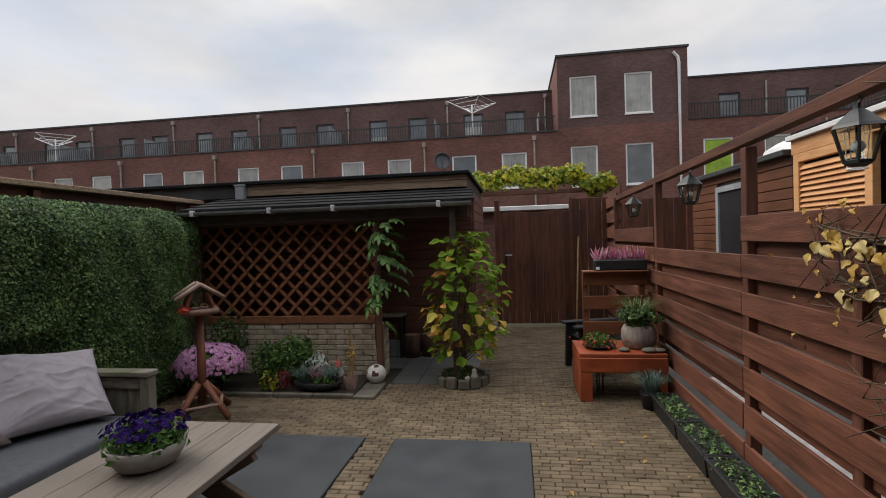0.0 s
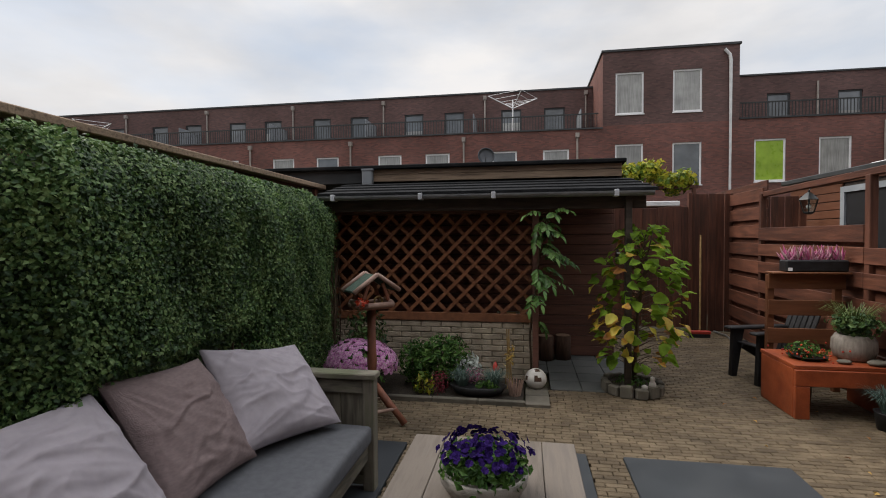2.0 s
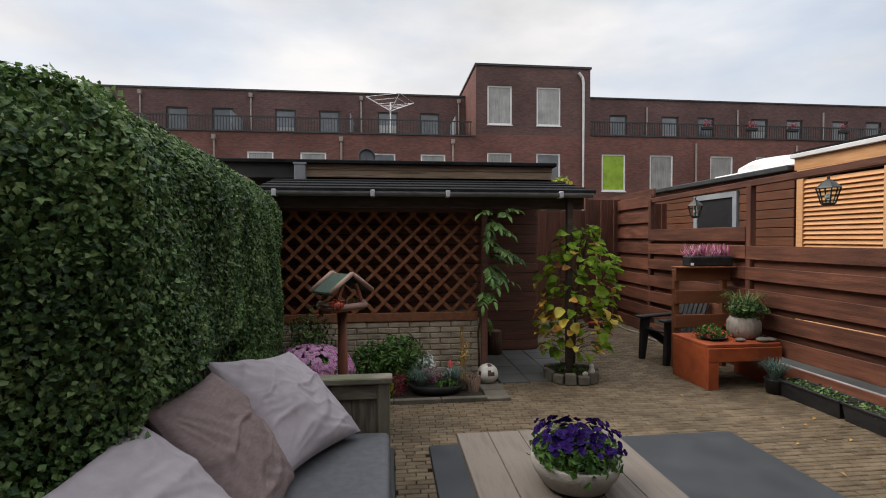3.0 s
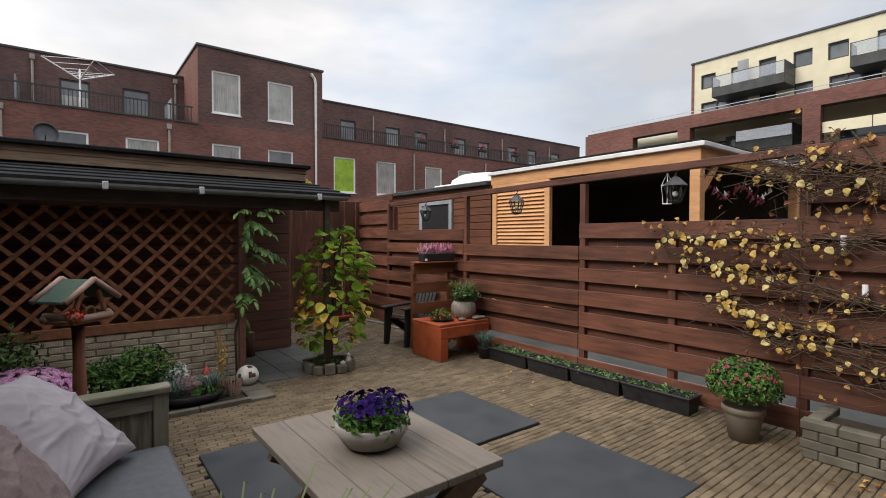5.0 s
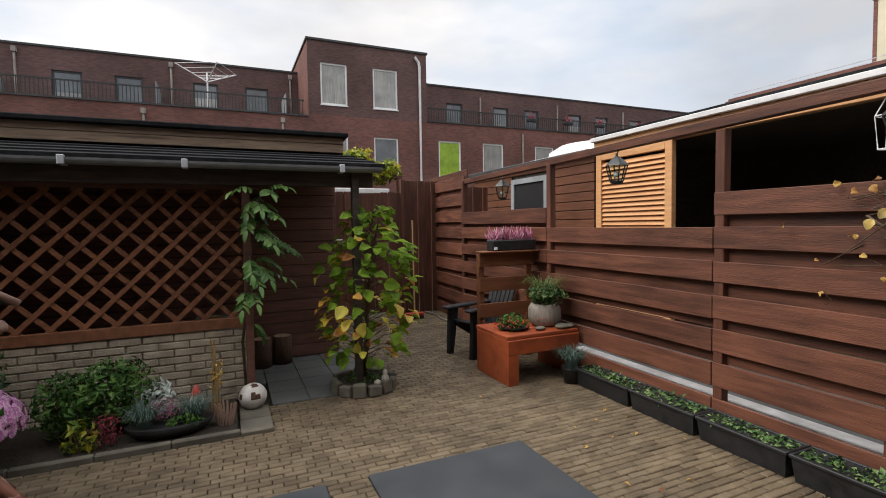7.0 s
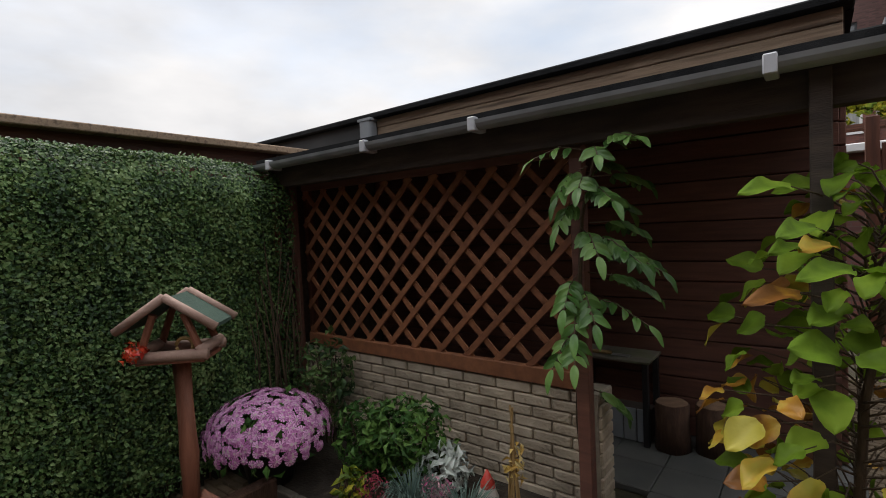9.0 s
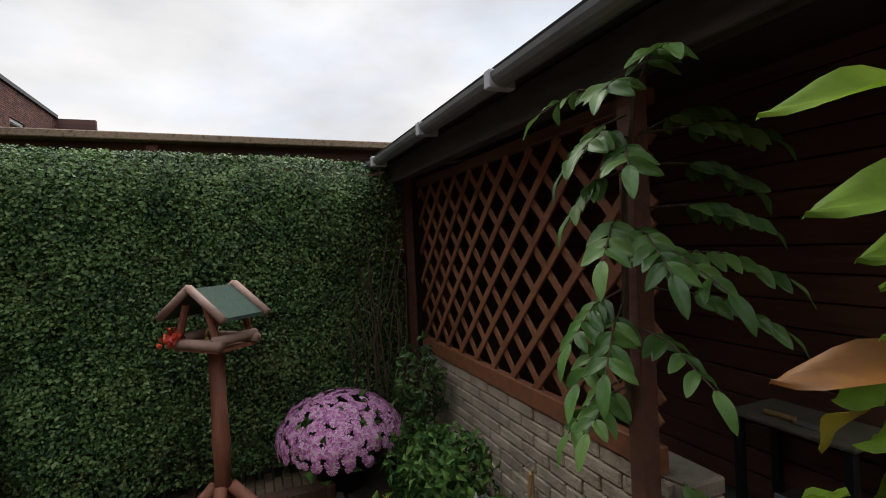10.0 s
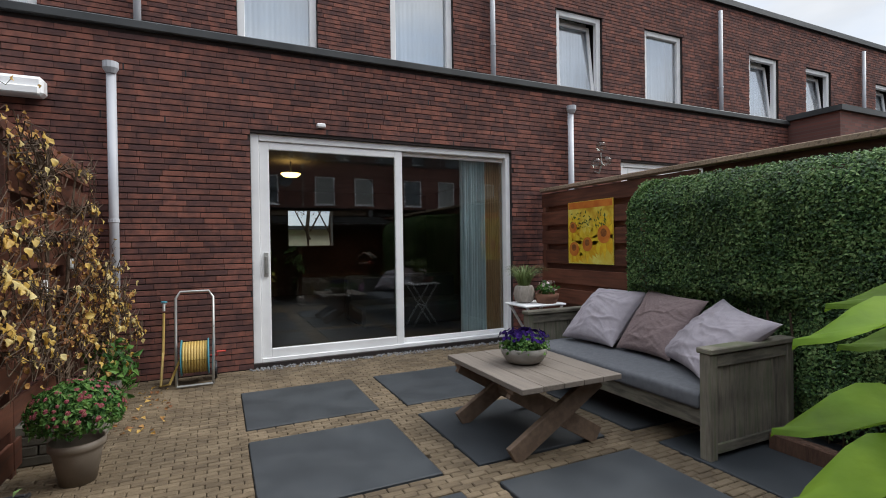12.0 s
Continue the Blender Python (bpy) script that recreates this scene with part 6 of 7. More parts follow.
shrub("garden_shrub", (-2.55, 4.48, 0.27), (0.19, 0.17, 0.23), 900, 0.046, M_BUSH, 31, "bushy fresh green shrub in the flower bed", group="bed plants")
shrub("garden_shrub", (-2.28, 4.52, 0.30), (0.24, 0.18, 0.24), 1100, 0.046, M_BUSH, 32, "bushy green shrub against the pale wall", group="bed plants")
shrub("garden_shrub", (-3.15, 4.68, 0.48), (0.22, 0.14, 0.28), 380, 0.06, M_HEDGE, 33, "dark leafy shrub in the corner by the hedge", group="bed plants")
shrub("silver_plant", (-2.06, 4.52, 0.22), (0.14, 0.11, 0.10), 260, 0.055, M_SILVER, 34, "silver-grey leafy plant in the bed", "plant")
shrub("red_heather", (-2.30, 4.25, 0.13), (0.075, 0.07, 0.12), 200, 0.03, M_CRIMSON, 35, "crimson heather in the flower bed", "heather", width=0.25)
shrub("variegated_plant", (-2.43, 4.24, 0.12), (0.09, 0.07, 0.10), 110, 0.05, M_IVY, 36, "pale variegated plant at the bed edge", "plant")
boat = thing("planter_boat", (-1.94, 4.30, 0.03), "shallow dark bowl planted with blue fescue and heather", "planter")
part("bowl", MB().lathe([(0.10, 0), (0.19, 0.03), (0.235, 0.10), (0.225, 0.10), (0.01, 0.08)], 24, Matrix.Translation((-1.94, 4.30, 0.02)) @ Matrix.Diagonal((1.15, 0.6, 1, 1))), M_BLACK, boat, smooth=True)
for k, (dx, dy) in enumerate(((-0.15, 0.0), (0.14, 0.02))):
    part("fescue", blade_mesh("fescue", (-1.94 + dx, 4.30 + dy, 0.10), 260, 0.19, 0.9, 0.004, 40 + k, base=0.05), M_FESCUE, boat)
p, q = cloud_pts((-1.98, 4.36, 0.18), (0.10, 0.07, 0.09), 180, 44)
part("heather", leaf_mesh("heather", p, q, 0.03, 0.3, seed=4), M_HEATH, boat)
p, q = cloud_pts((-1.86, 4.24, 0.12), (0.14, 0.05, 0.05), 140, 45)
part("ivy", leaf_mesh("ivy", p, q, 0.035, 0.7, seed=4), M_BUSH, boat)

gn = MB().lathe([(0.03, 0), (0.05, 0.03), (0.052, 0.07), (0.04, 0.10), (0.036, 0.12), (0.034, 0.14), (0.004, 0.20)], 16, Matrix.Translation((-1.79, 4.50, 0.09)))
gnome = solid("garden_figurine", gn, M_RED, "small red-capped garden figurine on the bed", "figurine", smooth=True)
gnome.data.materials.append(M_BALL)
for pl in gnome.data.polygons:
    if pl.center.z < 0.205:
        pl.material_index = 1
solid("figurine_stone", MB().ball((-1.79, 4.50, 0.05), 0.055, 8, (1, 1, 0.9)), M_EDGE, "rough stone under the figurine", "stone", smooth=True)
cn = thing("cane_bundle", (-1.66, 4.55, 0.03), "bundle of dry canes tied upright in the bed", "canes")
for k in range(9):
    a = k * 0.7
    part("cane", MB().tube([(-1.66 + 0.04 * math.cos(a), 4.52 + 0.03 * math.sin(a), 0.02), (-1.67 + 0.015 * math.cos(a + 2), 4.54 + 0.015 * math.sin(a), 0.42 + 0.09 * (k % 3))], 0.005, 5), M_CANE, cn)
p, q = cloud_pts((-1.65, 4.53, 0.36), (0.06, 0.05, 0.14), 45, 12, 0.2)
part("dry_leaves", leaf_mesh("dry_leaves", p, q, 0.04, 0.5, seed=7), M_VINELEAF, cn)
tw = thing("twig_basket", (-1.60, 4.32, 0.03), "small upright bundle of rough twigs", "basket")
for k in range(16):
    a = k * 0.393
    part("twig", MB().tube([(-1.60 + 0.045 * math.cos(a), 4.32 + 0.035 * math.sin(a), 0.02), (-1.60 + 0.075 * math.cos(a + 0.2), 4.32 + 0.05 * math.sin(a + 0.2), 0.17 + 0.02 * math.sin(k * 5))], 0.007, 5), M_BIRDPALE, tw)
ballm = MB().ball((-1.405, 4.585, 0.115), 0.105, 16, (1, 1, 0.95))
ball = solid("garden_ball", ballm, M_BALL, "white round ceramic hen ornament with brown patches", "ornament", smooth=True)
ball.data.materials.append(M_LOG)
for pl in ball.data.polygons:
    c = pl.center
    if (Vector(c) - Vector((-1.40, 4.49, 0.14))).length < 0.035 or (Vector(c) - Vector((-1.39, 4.55, 0.215))).length < 0.03 or (Vector(c) - Vector((-1.49, 4.53, 0.13))).length < 0.022:
        pl.material_index = 1

for x, y, h, rr in ((-1.27, 5.78, 0.30, 0.095), (-1.06, 5.84, 0.30, 0.09)):
    lg = thing("log_stump", (x, y, 0.01), "upright sawn log standing on the grey tiles", "log", "logs")
    part("bark", MB().lathe([(rr * 1.05, 0.01), (rr, h * 0.5), (rr * 1.02, h - 0.004), (rr * 0.9, h - 0.003)], 16, Matrix.Translation((x, y, 0)), 0.04, 5), M_LOG, lg, smooth=True)
    part("cut_face", MB().lathe([(rr * 0.93, h - 0.01), (rr * 0.93, h), (0.01, h + 0.002)], 16, Matrix.Translation((x, y, 0)), 0.04, 5), M_LOGEND, lg)

# climber on the lattice post
cl = thing("climbing_plant", (-1.42, 4.70, 0.02), "green climber with feathery leaves on the lattice post", "climber")
st = MB()
MAIN = [(-1.44, 4.83, 0.0), (-1.46, 4.80, 0.5), (-1.40, 4.70, 1.0), (-1.36, 4.68, 1.45), (-1.28, 4.66, 1.74)]
st.tube(MAIN, [0.013, 0.012, 0.011, 0.009, 0.006], 7)
r = np.random.default_rng(55)
lv = MB()
# sprays: foot on the stem, tip, pairs of leaflets
SPRAYS = [((-1.28, 4.66, 1.72), (-1.09, 4.56, 1.74), 5), ((-1.30, 4.66, 1.70), (-1.22, 4.50, 1.68), 4), ((-1.32, 4.66, 1.66), (-1.40, 4.52, 1.53), 6), ((-1.32, 4.66, 1.60), (-1.30, 4.50, 1.56), 5),
          ((-1.34, 4.66, 1.56), (-1.17, 4.52, 1.50), 5), ((-1.35, 4.67, 1.52), (-1.41, 4.54, 1.41), 5), ((-1.37, 4.68, 1.40), (-1.22, 4.48, 1.29), 5), ((-1.37, 4.68, 1.38), (-1.08, 4.54, 1.26), 6),
          ((-1.38, 4.68, 1.34), (-1.03, 4.64, 1.22), 5), ((-1.39, 4.69, 1.20), (-1.38, 4.50, 1.07), 5), ((-1.40, 4.70, 1.16), (-1.25, 4.50, 1.02), 5), ((-1.40, 4.70, 1.08), (-1.33, 4.48, 0.98), 4),
          ((-1.41, 4.72, 0.95), (-1.46, 4.54, 0.80), 5), ((-1.42, 4.73, 0.92), (-1.35, 4.52, 0.84), 4), ((-1.41, 4.72, 1.10), (-1.09, 4.66, 1.00), 4), ((-1.30, 4.66, 1.72), (-1.50, 4.52, 1.70), 3),
          ((-1.34, 4.74, 1.62), (-1.17, 5.00, 1.58), 6), ((-1.34, 4.76, 1.54), (-1.26, 5.05, 1.46), 6), ((-1.36, 4.76, 1.42), (-1.20, 5.00, 1.36), 6), ((-1.38, 4.76, 1.30), (-1.13, 4.98, 1.22), 6),
          ((-1.38, 4.76, 1.20), (-1.15, 5.00, 1.08), 6), ((-1.36, 4.74, 1.62), (-1.30, 4.98, 1.68), 5), ((-1.40, 4.78, 0.66), (-1.30, 4.98, 0.50), 5)]
for foot, tip, pairs in SPRAYS:
    p0, pe = Vector(foot), Vector(tip)
    d = (pe - p0).normalized()
    L = (pe - p0).length
    pm = p0.lerp(pe, 0.55) + Vector((0, 0, 0.035))
    st.tube([p0, pm, pe], [0.0035, 0.003, 0.002], 4)
    sd = Vector((-d.y, d.x, 0)).normalized()
    for i in range(pairs):
        t = 0.38 + 0.6 * i / pairs
        c = p0.lerp(pm, t / 0.55) if t < 0.55 else pm.lerp(pe, (t - 0.55) / 0.45)
        for s in (1, -1):
            q = 0.050 + 0.02 * r.random()
            end = c + sd * s * q + d * 0.035 + Vector((0, 0, -0.012 - 0.025 * r.random()))
            big_leaf(lv, c, end, Vector((0.35, -0.7, 0.75)) + Vector(r.normal(size=3)) * 0.3, 0.034, 0.08, 0.002)
    big_leaf(lv, pe, pe + d * 0.07 + Vector((0, 0, -0.045)), (0, -0.2, 1), 0.036, 0.08, 0.002)
part("stem", st, M_BARK, cl)
tagged(part("foliage", lv, M_WISTERIA, cl, smooth=True), kind="stuff")

# young tree with big leaves
tree = thing("young_tree", (-0.47, 4.72, 0), "slim young tree with large green and yellowing leaves", "tree")
r = np.random.default_rng(77)
TX, TY = -0.47, 4.72
trunk = MB().tube([(TX, TY, 0), (TX + 0.01, TY, 0.35), (TX + 0.03, TY - 0.02, 0.8), (TX + 0.10, TY - 0.02, 1.25), (TX + 0.17, TY, 1.58)], [0.022, 0.018, 0.014, 0.010, 0.005], 10)
trunk.tube([(TX + 0.02, TY + 0.02, 0), (TX - 0.05, TY, 0.5), (TX - 0.08, TY - 0.02, 1.0), (TX - 0.09, TY - 0.02, 1.35)], [0.014, 0.012, 0.009, 0.004], 8)
twigs, gl_, yl_ = MB(), MB(), MB()
for k in range(265):
    u = (k + 0.5) / 265
    z = 0.30 + 1.30 * u
    R = (0.18 + 0.25 * math.sin(math.pi * min(1, u * 0.9 + 0.12)) ** 0.8) * (1 if u < 0.8 else 0.75)
    a = k * 2.4 + r.normal() * 0.4
    rr = R * math.sqrt(0.25 + 0.75 * r.random())
    cx = TX + 0.09 * u * u
    p0 = Vector((cx, TY - 0.01, z - 0.10))
    p1 = Vector((cx + rr * math.cos(a), TY + rr * math.sin(a), z + 0.02 * r.normal()))
    if k % 2 == 0:
        twigs.tube([p0, (p0 + p1) / 2 + Vector((0, 0, 0.03)), p1], [0.004, 0.003, 0.002], 4)
    L = 0.080 + 0.06 * r.random()
    d = Vector((math.cos(a + r.normal() * 0.7), math.sin(a + r.normal() * 0.7), -0.25 + 0.35 * r.normal())).normalized()
    target = yl_ if (0.02 < u < 0.46 and r.random() < 0.50) or r.random() < 0.06 else gl_
    big_leaf(target, p1, p1 + d * L, Vector((0.5 * math.cos(a), 0.5 * math.sin(a), 0.9)) + Vector(r.normal(size=3)) * 0.35, L * 0.80, 0.10, 0.008)
# leafy shoots on the side of the open patio: stalk end, tip, width, yellowed
SHOOTS = [((-0.56, 4.43, 1.405), (-0.622, 4.238, 1.365), 0.095, 0), ((-0.62, 4.50, 1.50), (-0.72, 4.314, 1.492), 0.09, 0),
          ((-0.48, 4.44, 1.29), (-0.584, 4.273, 1.245), 0.10, 0), ((-0.45, 4.42, 1.265), (-0.345, 4.272, 1.24), 0.09, 0),
          ((-0.31, 4.44, 1.315), (-0.14, 4.335, 1.28), 0.085, 0), ((-0.42, 4.44, 1.335), (-0.285, 4.291, 1.297), 0.08, 0),
          ((-0.33, 4.42, 1.20), (-0.185, 4.291, 1.175), 0.11, 0), ((-0.25, 4.46, 1.17), (-0.10, 4.357, 1.155), 0.12, 0),
          ((-0.60, 4.47, 1.335), (-0.66, 4.37, 1.31), 0.07, 0), ((-0.60, 4.47, 1.18), (-0.715, 4.307, 1.165), 0.085, 1), ((-0.52, 4.44, 1.16), (-0.56, 4.31, 1.12), 0.10, 0)]
for bp, tp, w, yl in SHOOTS:
    bp = (bp[0], bp[1], tp[2] + 0.015)
    twigs.tube([(TX + 0.04, TY - 0.02, bp[2] - 0.12), ((TX + bp[0]) / 2, (TY + bp[1]) / 2, bp[2] - 0.03), bp], [0.005, 0.004, 0.002], 5)
    bp, tp = Vector(bp), Vector(tp)
    big_leaf(yl_ if yl else gl_, bp, tp + Vector((0, 0, 0.17 * (tp - bp).length)), (0.42, -0.32, 0.90), w * 0.88, 0.10, 0.009)
part("trunk", trunk, M_BARK, tree, smooth=True)
tagged(part("branchwork", twigs, M_BARK, tree), kind="stuff")
tagged(part("green_leaves", gl_, M_TREELEAF, tree, smooth=True), kind="stuff")
tagged(part("yellow_leaves", yl_, M_YELLOWLEAF, tree, "yellow and orange autumn leaves", smooth=True), kind="stuff")
ring = thing("stone_ring", (TX - 0.03, TY - 0.02, 0), "ring of small upright kerb stones round the tree", "edging")
for k in range(13):
    a = k * 2 * math.pi / 13
    part("stone", MB().box(-0.055, -0.03, 0, 0.055, 0.03, 0.105 + 0.012 * math.sin(k * 3), 0.01), M_EDGE, ring, at=Matrix.Translation((TX - 0.02 + 0.255 * math.cos(a), TY + 0.0 + 0.255 * math.sin(a), 0)) @ pose(0, 0, 0, 0, 4 * math.sin(k * 2), math.degrees(a) + 90))
solid("ring_soil", MB().lathe([(0.22, 0.0), (0.21, 0.07), (0.01, 0.085)], 16, Matrix.Translation((TX - 0.02, TY, 0))), M_SOIL, "dark soil inside the stone ring", "soil", kind="structure")
p, q = cloud_pts((TX - 0.02, TY, 0.10), (0.19, 0.19, 0.04), 130, 19)
solid("ground_cover", leaf_mesh("ground_cover", p, q, 0.035, 0.6, seed=9), M_BUSH, "low green ground cover round the trunk", "plant", kind="stuff")
cat = MB().lathe([(0.02, 0), (0.035, 0.02), (0.03, 0.06), (0.018, 0.075), (0.024, 0.09), (0.02, 0.11), (0.003, 0.12)], 12, Matrix.Translation((TX + 0.12, TY - 0.2, 0.08))).lathe([(0.01, 0), (0.03, 0.01), (0.028, 0.03), (0.004, 0.045)], 12, Matrix.Translation((TX + 0.05, TY - 0.21, 0.08)))
solid("stone_bird", cat, M_BALL, "small pale stone bird in the tree ring", "ornament", smooth=True)

# ivy on a trellis above the gate
ivy = thing("gate_climber", (1.0, 13.2, 0.0), "yellow-green climber heaped on a pergola behind the gate", "climber")
r = np.random.default_rng(91)
pp, qq = [], []
for k in range(26):
    u = k / 25
    c = (-0.9 + 3.55 * u, 13.2 + 0.15 * r.normal(), 3.10 + 0.10 * r.normal() - 0.22 * max(0, u - 0.75) * 4)
    p, q = cloud_pts(c, (0.28, 0.30, 0.30 - 0.10 * abs(u - 0.45)), 130, 100 + k, 0.3)
    pp.append(p), qq.append(q)
part("leaves", leaf_mesh("leaves", np.concatenate(pp), np.concatenate(qq), 0.125, 0.85, seed=6), M_IVY, ivy)
part("beam", MB().box(-1.0, 13.16, 2.70, 2.85, 13.24, 2.78, 0.004).box(-1.0, 13.46, 2.70, 2.85, 13.54, 2.78, 0.004), M_FENCE_X, ivy)
for x in (-0.9, 1.0, 2.75):
    part("post", MB().box(x - 0.04, 13.16, 0, x + 0.04, 13.24, 2.70, 0.004), M_FENCE_Z, ivy)
part("stem", MB().tube([(1.2, 13.1, 0), (1.22, 13.08, 1.2), (1.3, 13.12, 2.5), (1.8, 13.2, 2.95)], 0.015, 6), M_BARK, ivy)

# orange bench planter with slatted back
bench = thing("bench_planter", (1.05, 4.5, 0), "orange-stained wooden bench used as a plant stand", "bench")
part("seat", MB().box(0.655, 4.17, 0.405, 1.425, 4.76, 0.44, 0.005), M_ORANGE, bench)
part("front_apron", MB().box(0.655, 4.155, 0.27, 1.425, 4.19, 0.404, 0.005), M_ORANGE, bench)
part("side_panel", MB().box(0.655, 4.192, 0.0, 0.69, 4.74, 0.404, 0.005), M_ORANGE, bench)
part("leg", MB().box(0.655, 4.156, 0.0, 0.765, 4.191, 0.269, 0.005), M_ORANGE, bench)
part("leg", MB().box(1.365, 4.192, 0.0, 1.425, 4.74, 0.404, 0.005), M_ORANGE, bench)
back = thing("slatted_screen", (1.12, 4.93, 0), "brown slatted screen behind the bench", "screen")
for z in (0.46, 0.73, 0.985):
    part("slat", MB().box(0.80, 4.93, z, 1.46, 4.952, z + 0.145, 0.004), M_BROWNSLAT, back)
for x in (0.80, 1.38):
    part("post", MB().box(x, 4.954, 0.0, x + 0.06, 5.01, 1.115, 0.004), M_BROWNSLAT, back)
part("top_shelf", MB().box(0.80, 4.84, 1.131, 1.46, 5.02, 1.148, 0.004), M_BROWNSLAT, back)
hbx = thing("heather_box", (1.18, 4.92, 1.15), "black trough of pink and white heather on the screen", "planter")
part("trough", MB().box(0.915, 4.86, 1.149, 1.445, 5.0, 1.262, 0.012), M_BLACK, hbx)
part("label_tag", MB().box(0.93, 4.852, 1.16, 0.965, 4.859, 1.19), M_WHITE, hbx)
hs = MB()
r = np.random.default_rng(66)
for k in range(120):
    x = 0.93 + 0.5 * r.random()
    y = 4.88 + 0.1 * r.random()
    dx, dy, h = 0.04 * r.normal(), 0.03 * r.normal(), 0.07 + 0.09 * r.random()
    hs.tube([(x, y, 1.25), (x + dx * 0.5, y + dy * 0.5, 1.25 + h * 0.5), (x + dx, y + dy, 1.25 + h)], [0.004, 0.009, 0.002], 5)
tagged(part("heather", hs, M_HEATH, hbx), kind="stuff")
urn = thing("ribbed_urn", (1.24, 4.44, 0.44), "pale ribbed urn planted with grass and ivy on the bench", "planter")
part("urn", MB().lathe([(0.10, 0), (0.135, 0.02), (0.155, 0.09), (0.15, 0.17), (0.125, 0.215), (0.11, 0.215), (0.11, 0.19), (0.01, 0.19)], 48, Matrix.Translation((1.24, 4.44, 0.44)), 0.03, 24), M_URN, urn, smooth=True)
part("grass", blade_mesh("grass", (1.24, 4.44, 0.66), 240, 0.30, 0.9, 0.005, 70, base=0.07), M_GRASS, urn)
p, q = cloud_pts((1.25, 4.42, 0.74), (0.22, 0.18, 0.11), 420, 71, 0.4)
part("ivy", leaf_mesh("ivy", p, q, 0.045, 0.75, seed=7), M_HEDGE, urn)
rb = shrub("berry_plant", (0.87, 4.42, 0.51), (0.17, 0.13, 0.08), 330, 0.035, M_BUSH, 72, "low plant with red berries and heather on the bench", "plant")
bb = MB()
r = np.random.default_rng(73)
for k in range(70):
    bb.ball((0.87 + 0.15 * r.normal() * 0.7, 4.38 + 0.07 * r.normal(), 0.50 + 0.035 * r.normal()), 0.009, 4)
tagged(part("berries", bb, M_BERRY, rb), kind="stuff")
part("dish", MB().lathe([(0.10, 0), (0.15, 0.03), (0.14, 0.03), (0.01, 0.02)], 18, Matrix.Translation((0.87, 4.42, 0.44))), M_BLACK, rb)
for k, (x, y, s) in enumerate(((1.07, 4.27, 0.045), (1.28, 4.23, 0.055), (1.37, 4.24, 0.05), (1.33, 4.30, 0.045))):
    solid("beach_stone", MB().ball((x, y, 0.44 + s * 0.4), s, 8, (1.2, 1, 0.42)), M_EDGE, "flat mottled shell-like stone on the bench", "stone", "bench stones", smooth=True)

# black plastic garden chair behind the bench
ch = thing("garden_chair", (0.98, 5.24, 0), "low black plastic garden chair by the fence", "chair")
for y in (5.04, 5.40):
    part("front_leg", MB().add([(0.66, y, 0), (0.72, y, 0), (0.80, y, 0.50), (0.68, y, 0.50), (0.66, y + 0.05, 0), (0.72, y + 0.05, 0), (0.80, y + 0.05, 0.50), (0.68, y + 0.05, 0.50)], [(3, 2, 1, 0), (4, 5, 6, 7), (0, 1, 5, 4), (1, 2, 6, 5), (2, 3, 7, 6), (3, 0, 4, 7)]), M_BLACK, ch)
    part("back_leg", MB().beam((1.36, y + 0.025, 0.0), (0.80, y + 0.025, 0.34), 0.05, 0.09, 0.008), M_BLACK, ch)
    part("armrest", MB().box(0.62, y - 0.03, 0.50, 1.30, y + 0.08, 0.53, 0.01), M_BLACK, ch)
for k in range(6):
    part("seat_slat", MB().box(0.72 + k * 0.085, 5.08, 0.36 - k * 0.022, 0.795 + k * 0.085, 5.40, 0.375 - k * 0.022, 0.004), M_BLACK, ch)
for k in range(6):
    part("back_slat", MB().beam((1.18, 5.09 + k * 0.058, 0.24), (1.38, 5.08 + k * 0.064, 0.72), 0.055, 0.018, 0.005), M_BLACK, ch)
ch.matrix_basis = Matrix.Translation((0.76, 5.04, 0)) @ pose(0, 0, 0, 0, 0, 17) @ Matrix.Translation((-0.66, -5.04, 0)) @ ch.matrix_basis

br = thing("broom", (1.0, 7.5, 0), "long-handled broom with a red head by the fence", "broom")
part("handle", MB().tube([(1.02, 7.45, 0.06), (1.12, 7.75, 1.5)], 0.013, 8), M_CANE, br)
part("head", MB().box(0.86, 7.40, 0.05, 1.16, 7.47, 0.10, 0.01), M_RED, br)
part("bristles", MB().box(0.87, 7.405, 0.0, 1.15, 7.465, 0.05), M_BLACK, br)
hose2 = solid("lane_hose", MB().tube([(1.38 + 0.03 * math.sin(k * 1.3), 5.9 + 0.15 * k, 0.018) for k in range(14)], 0.014, 6), M_CHROME, "pale hose lying along the lane fence", "hose")

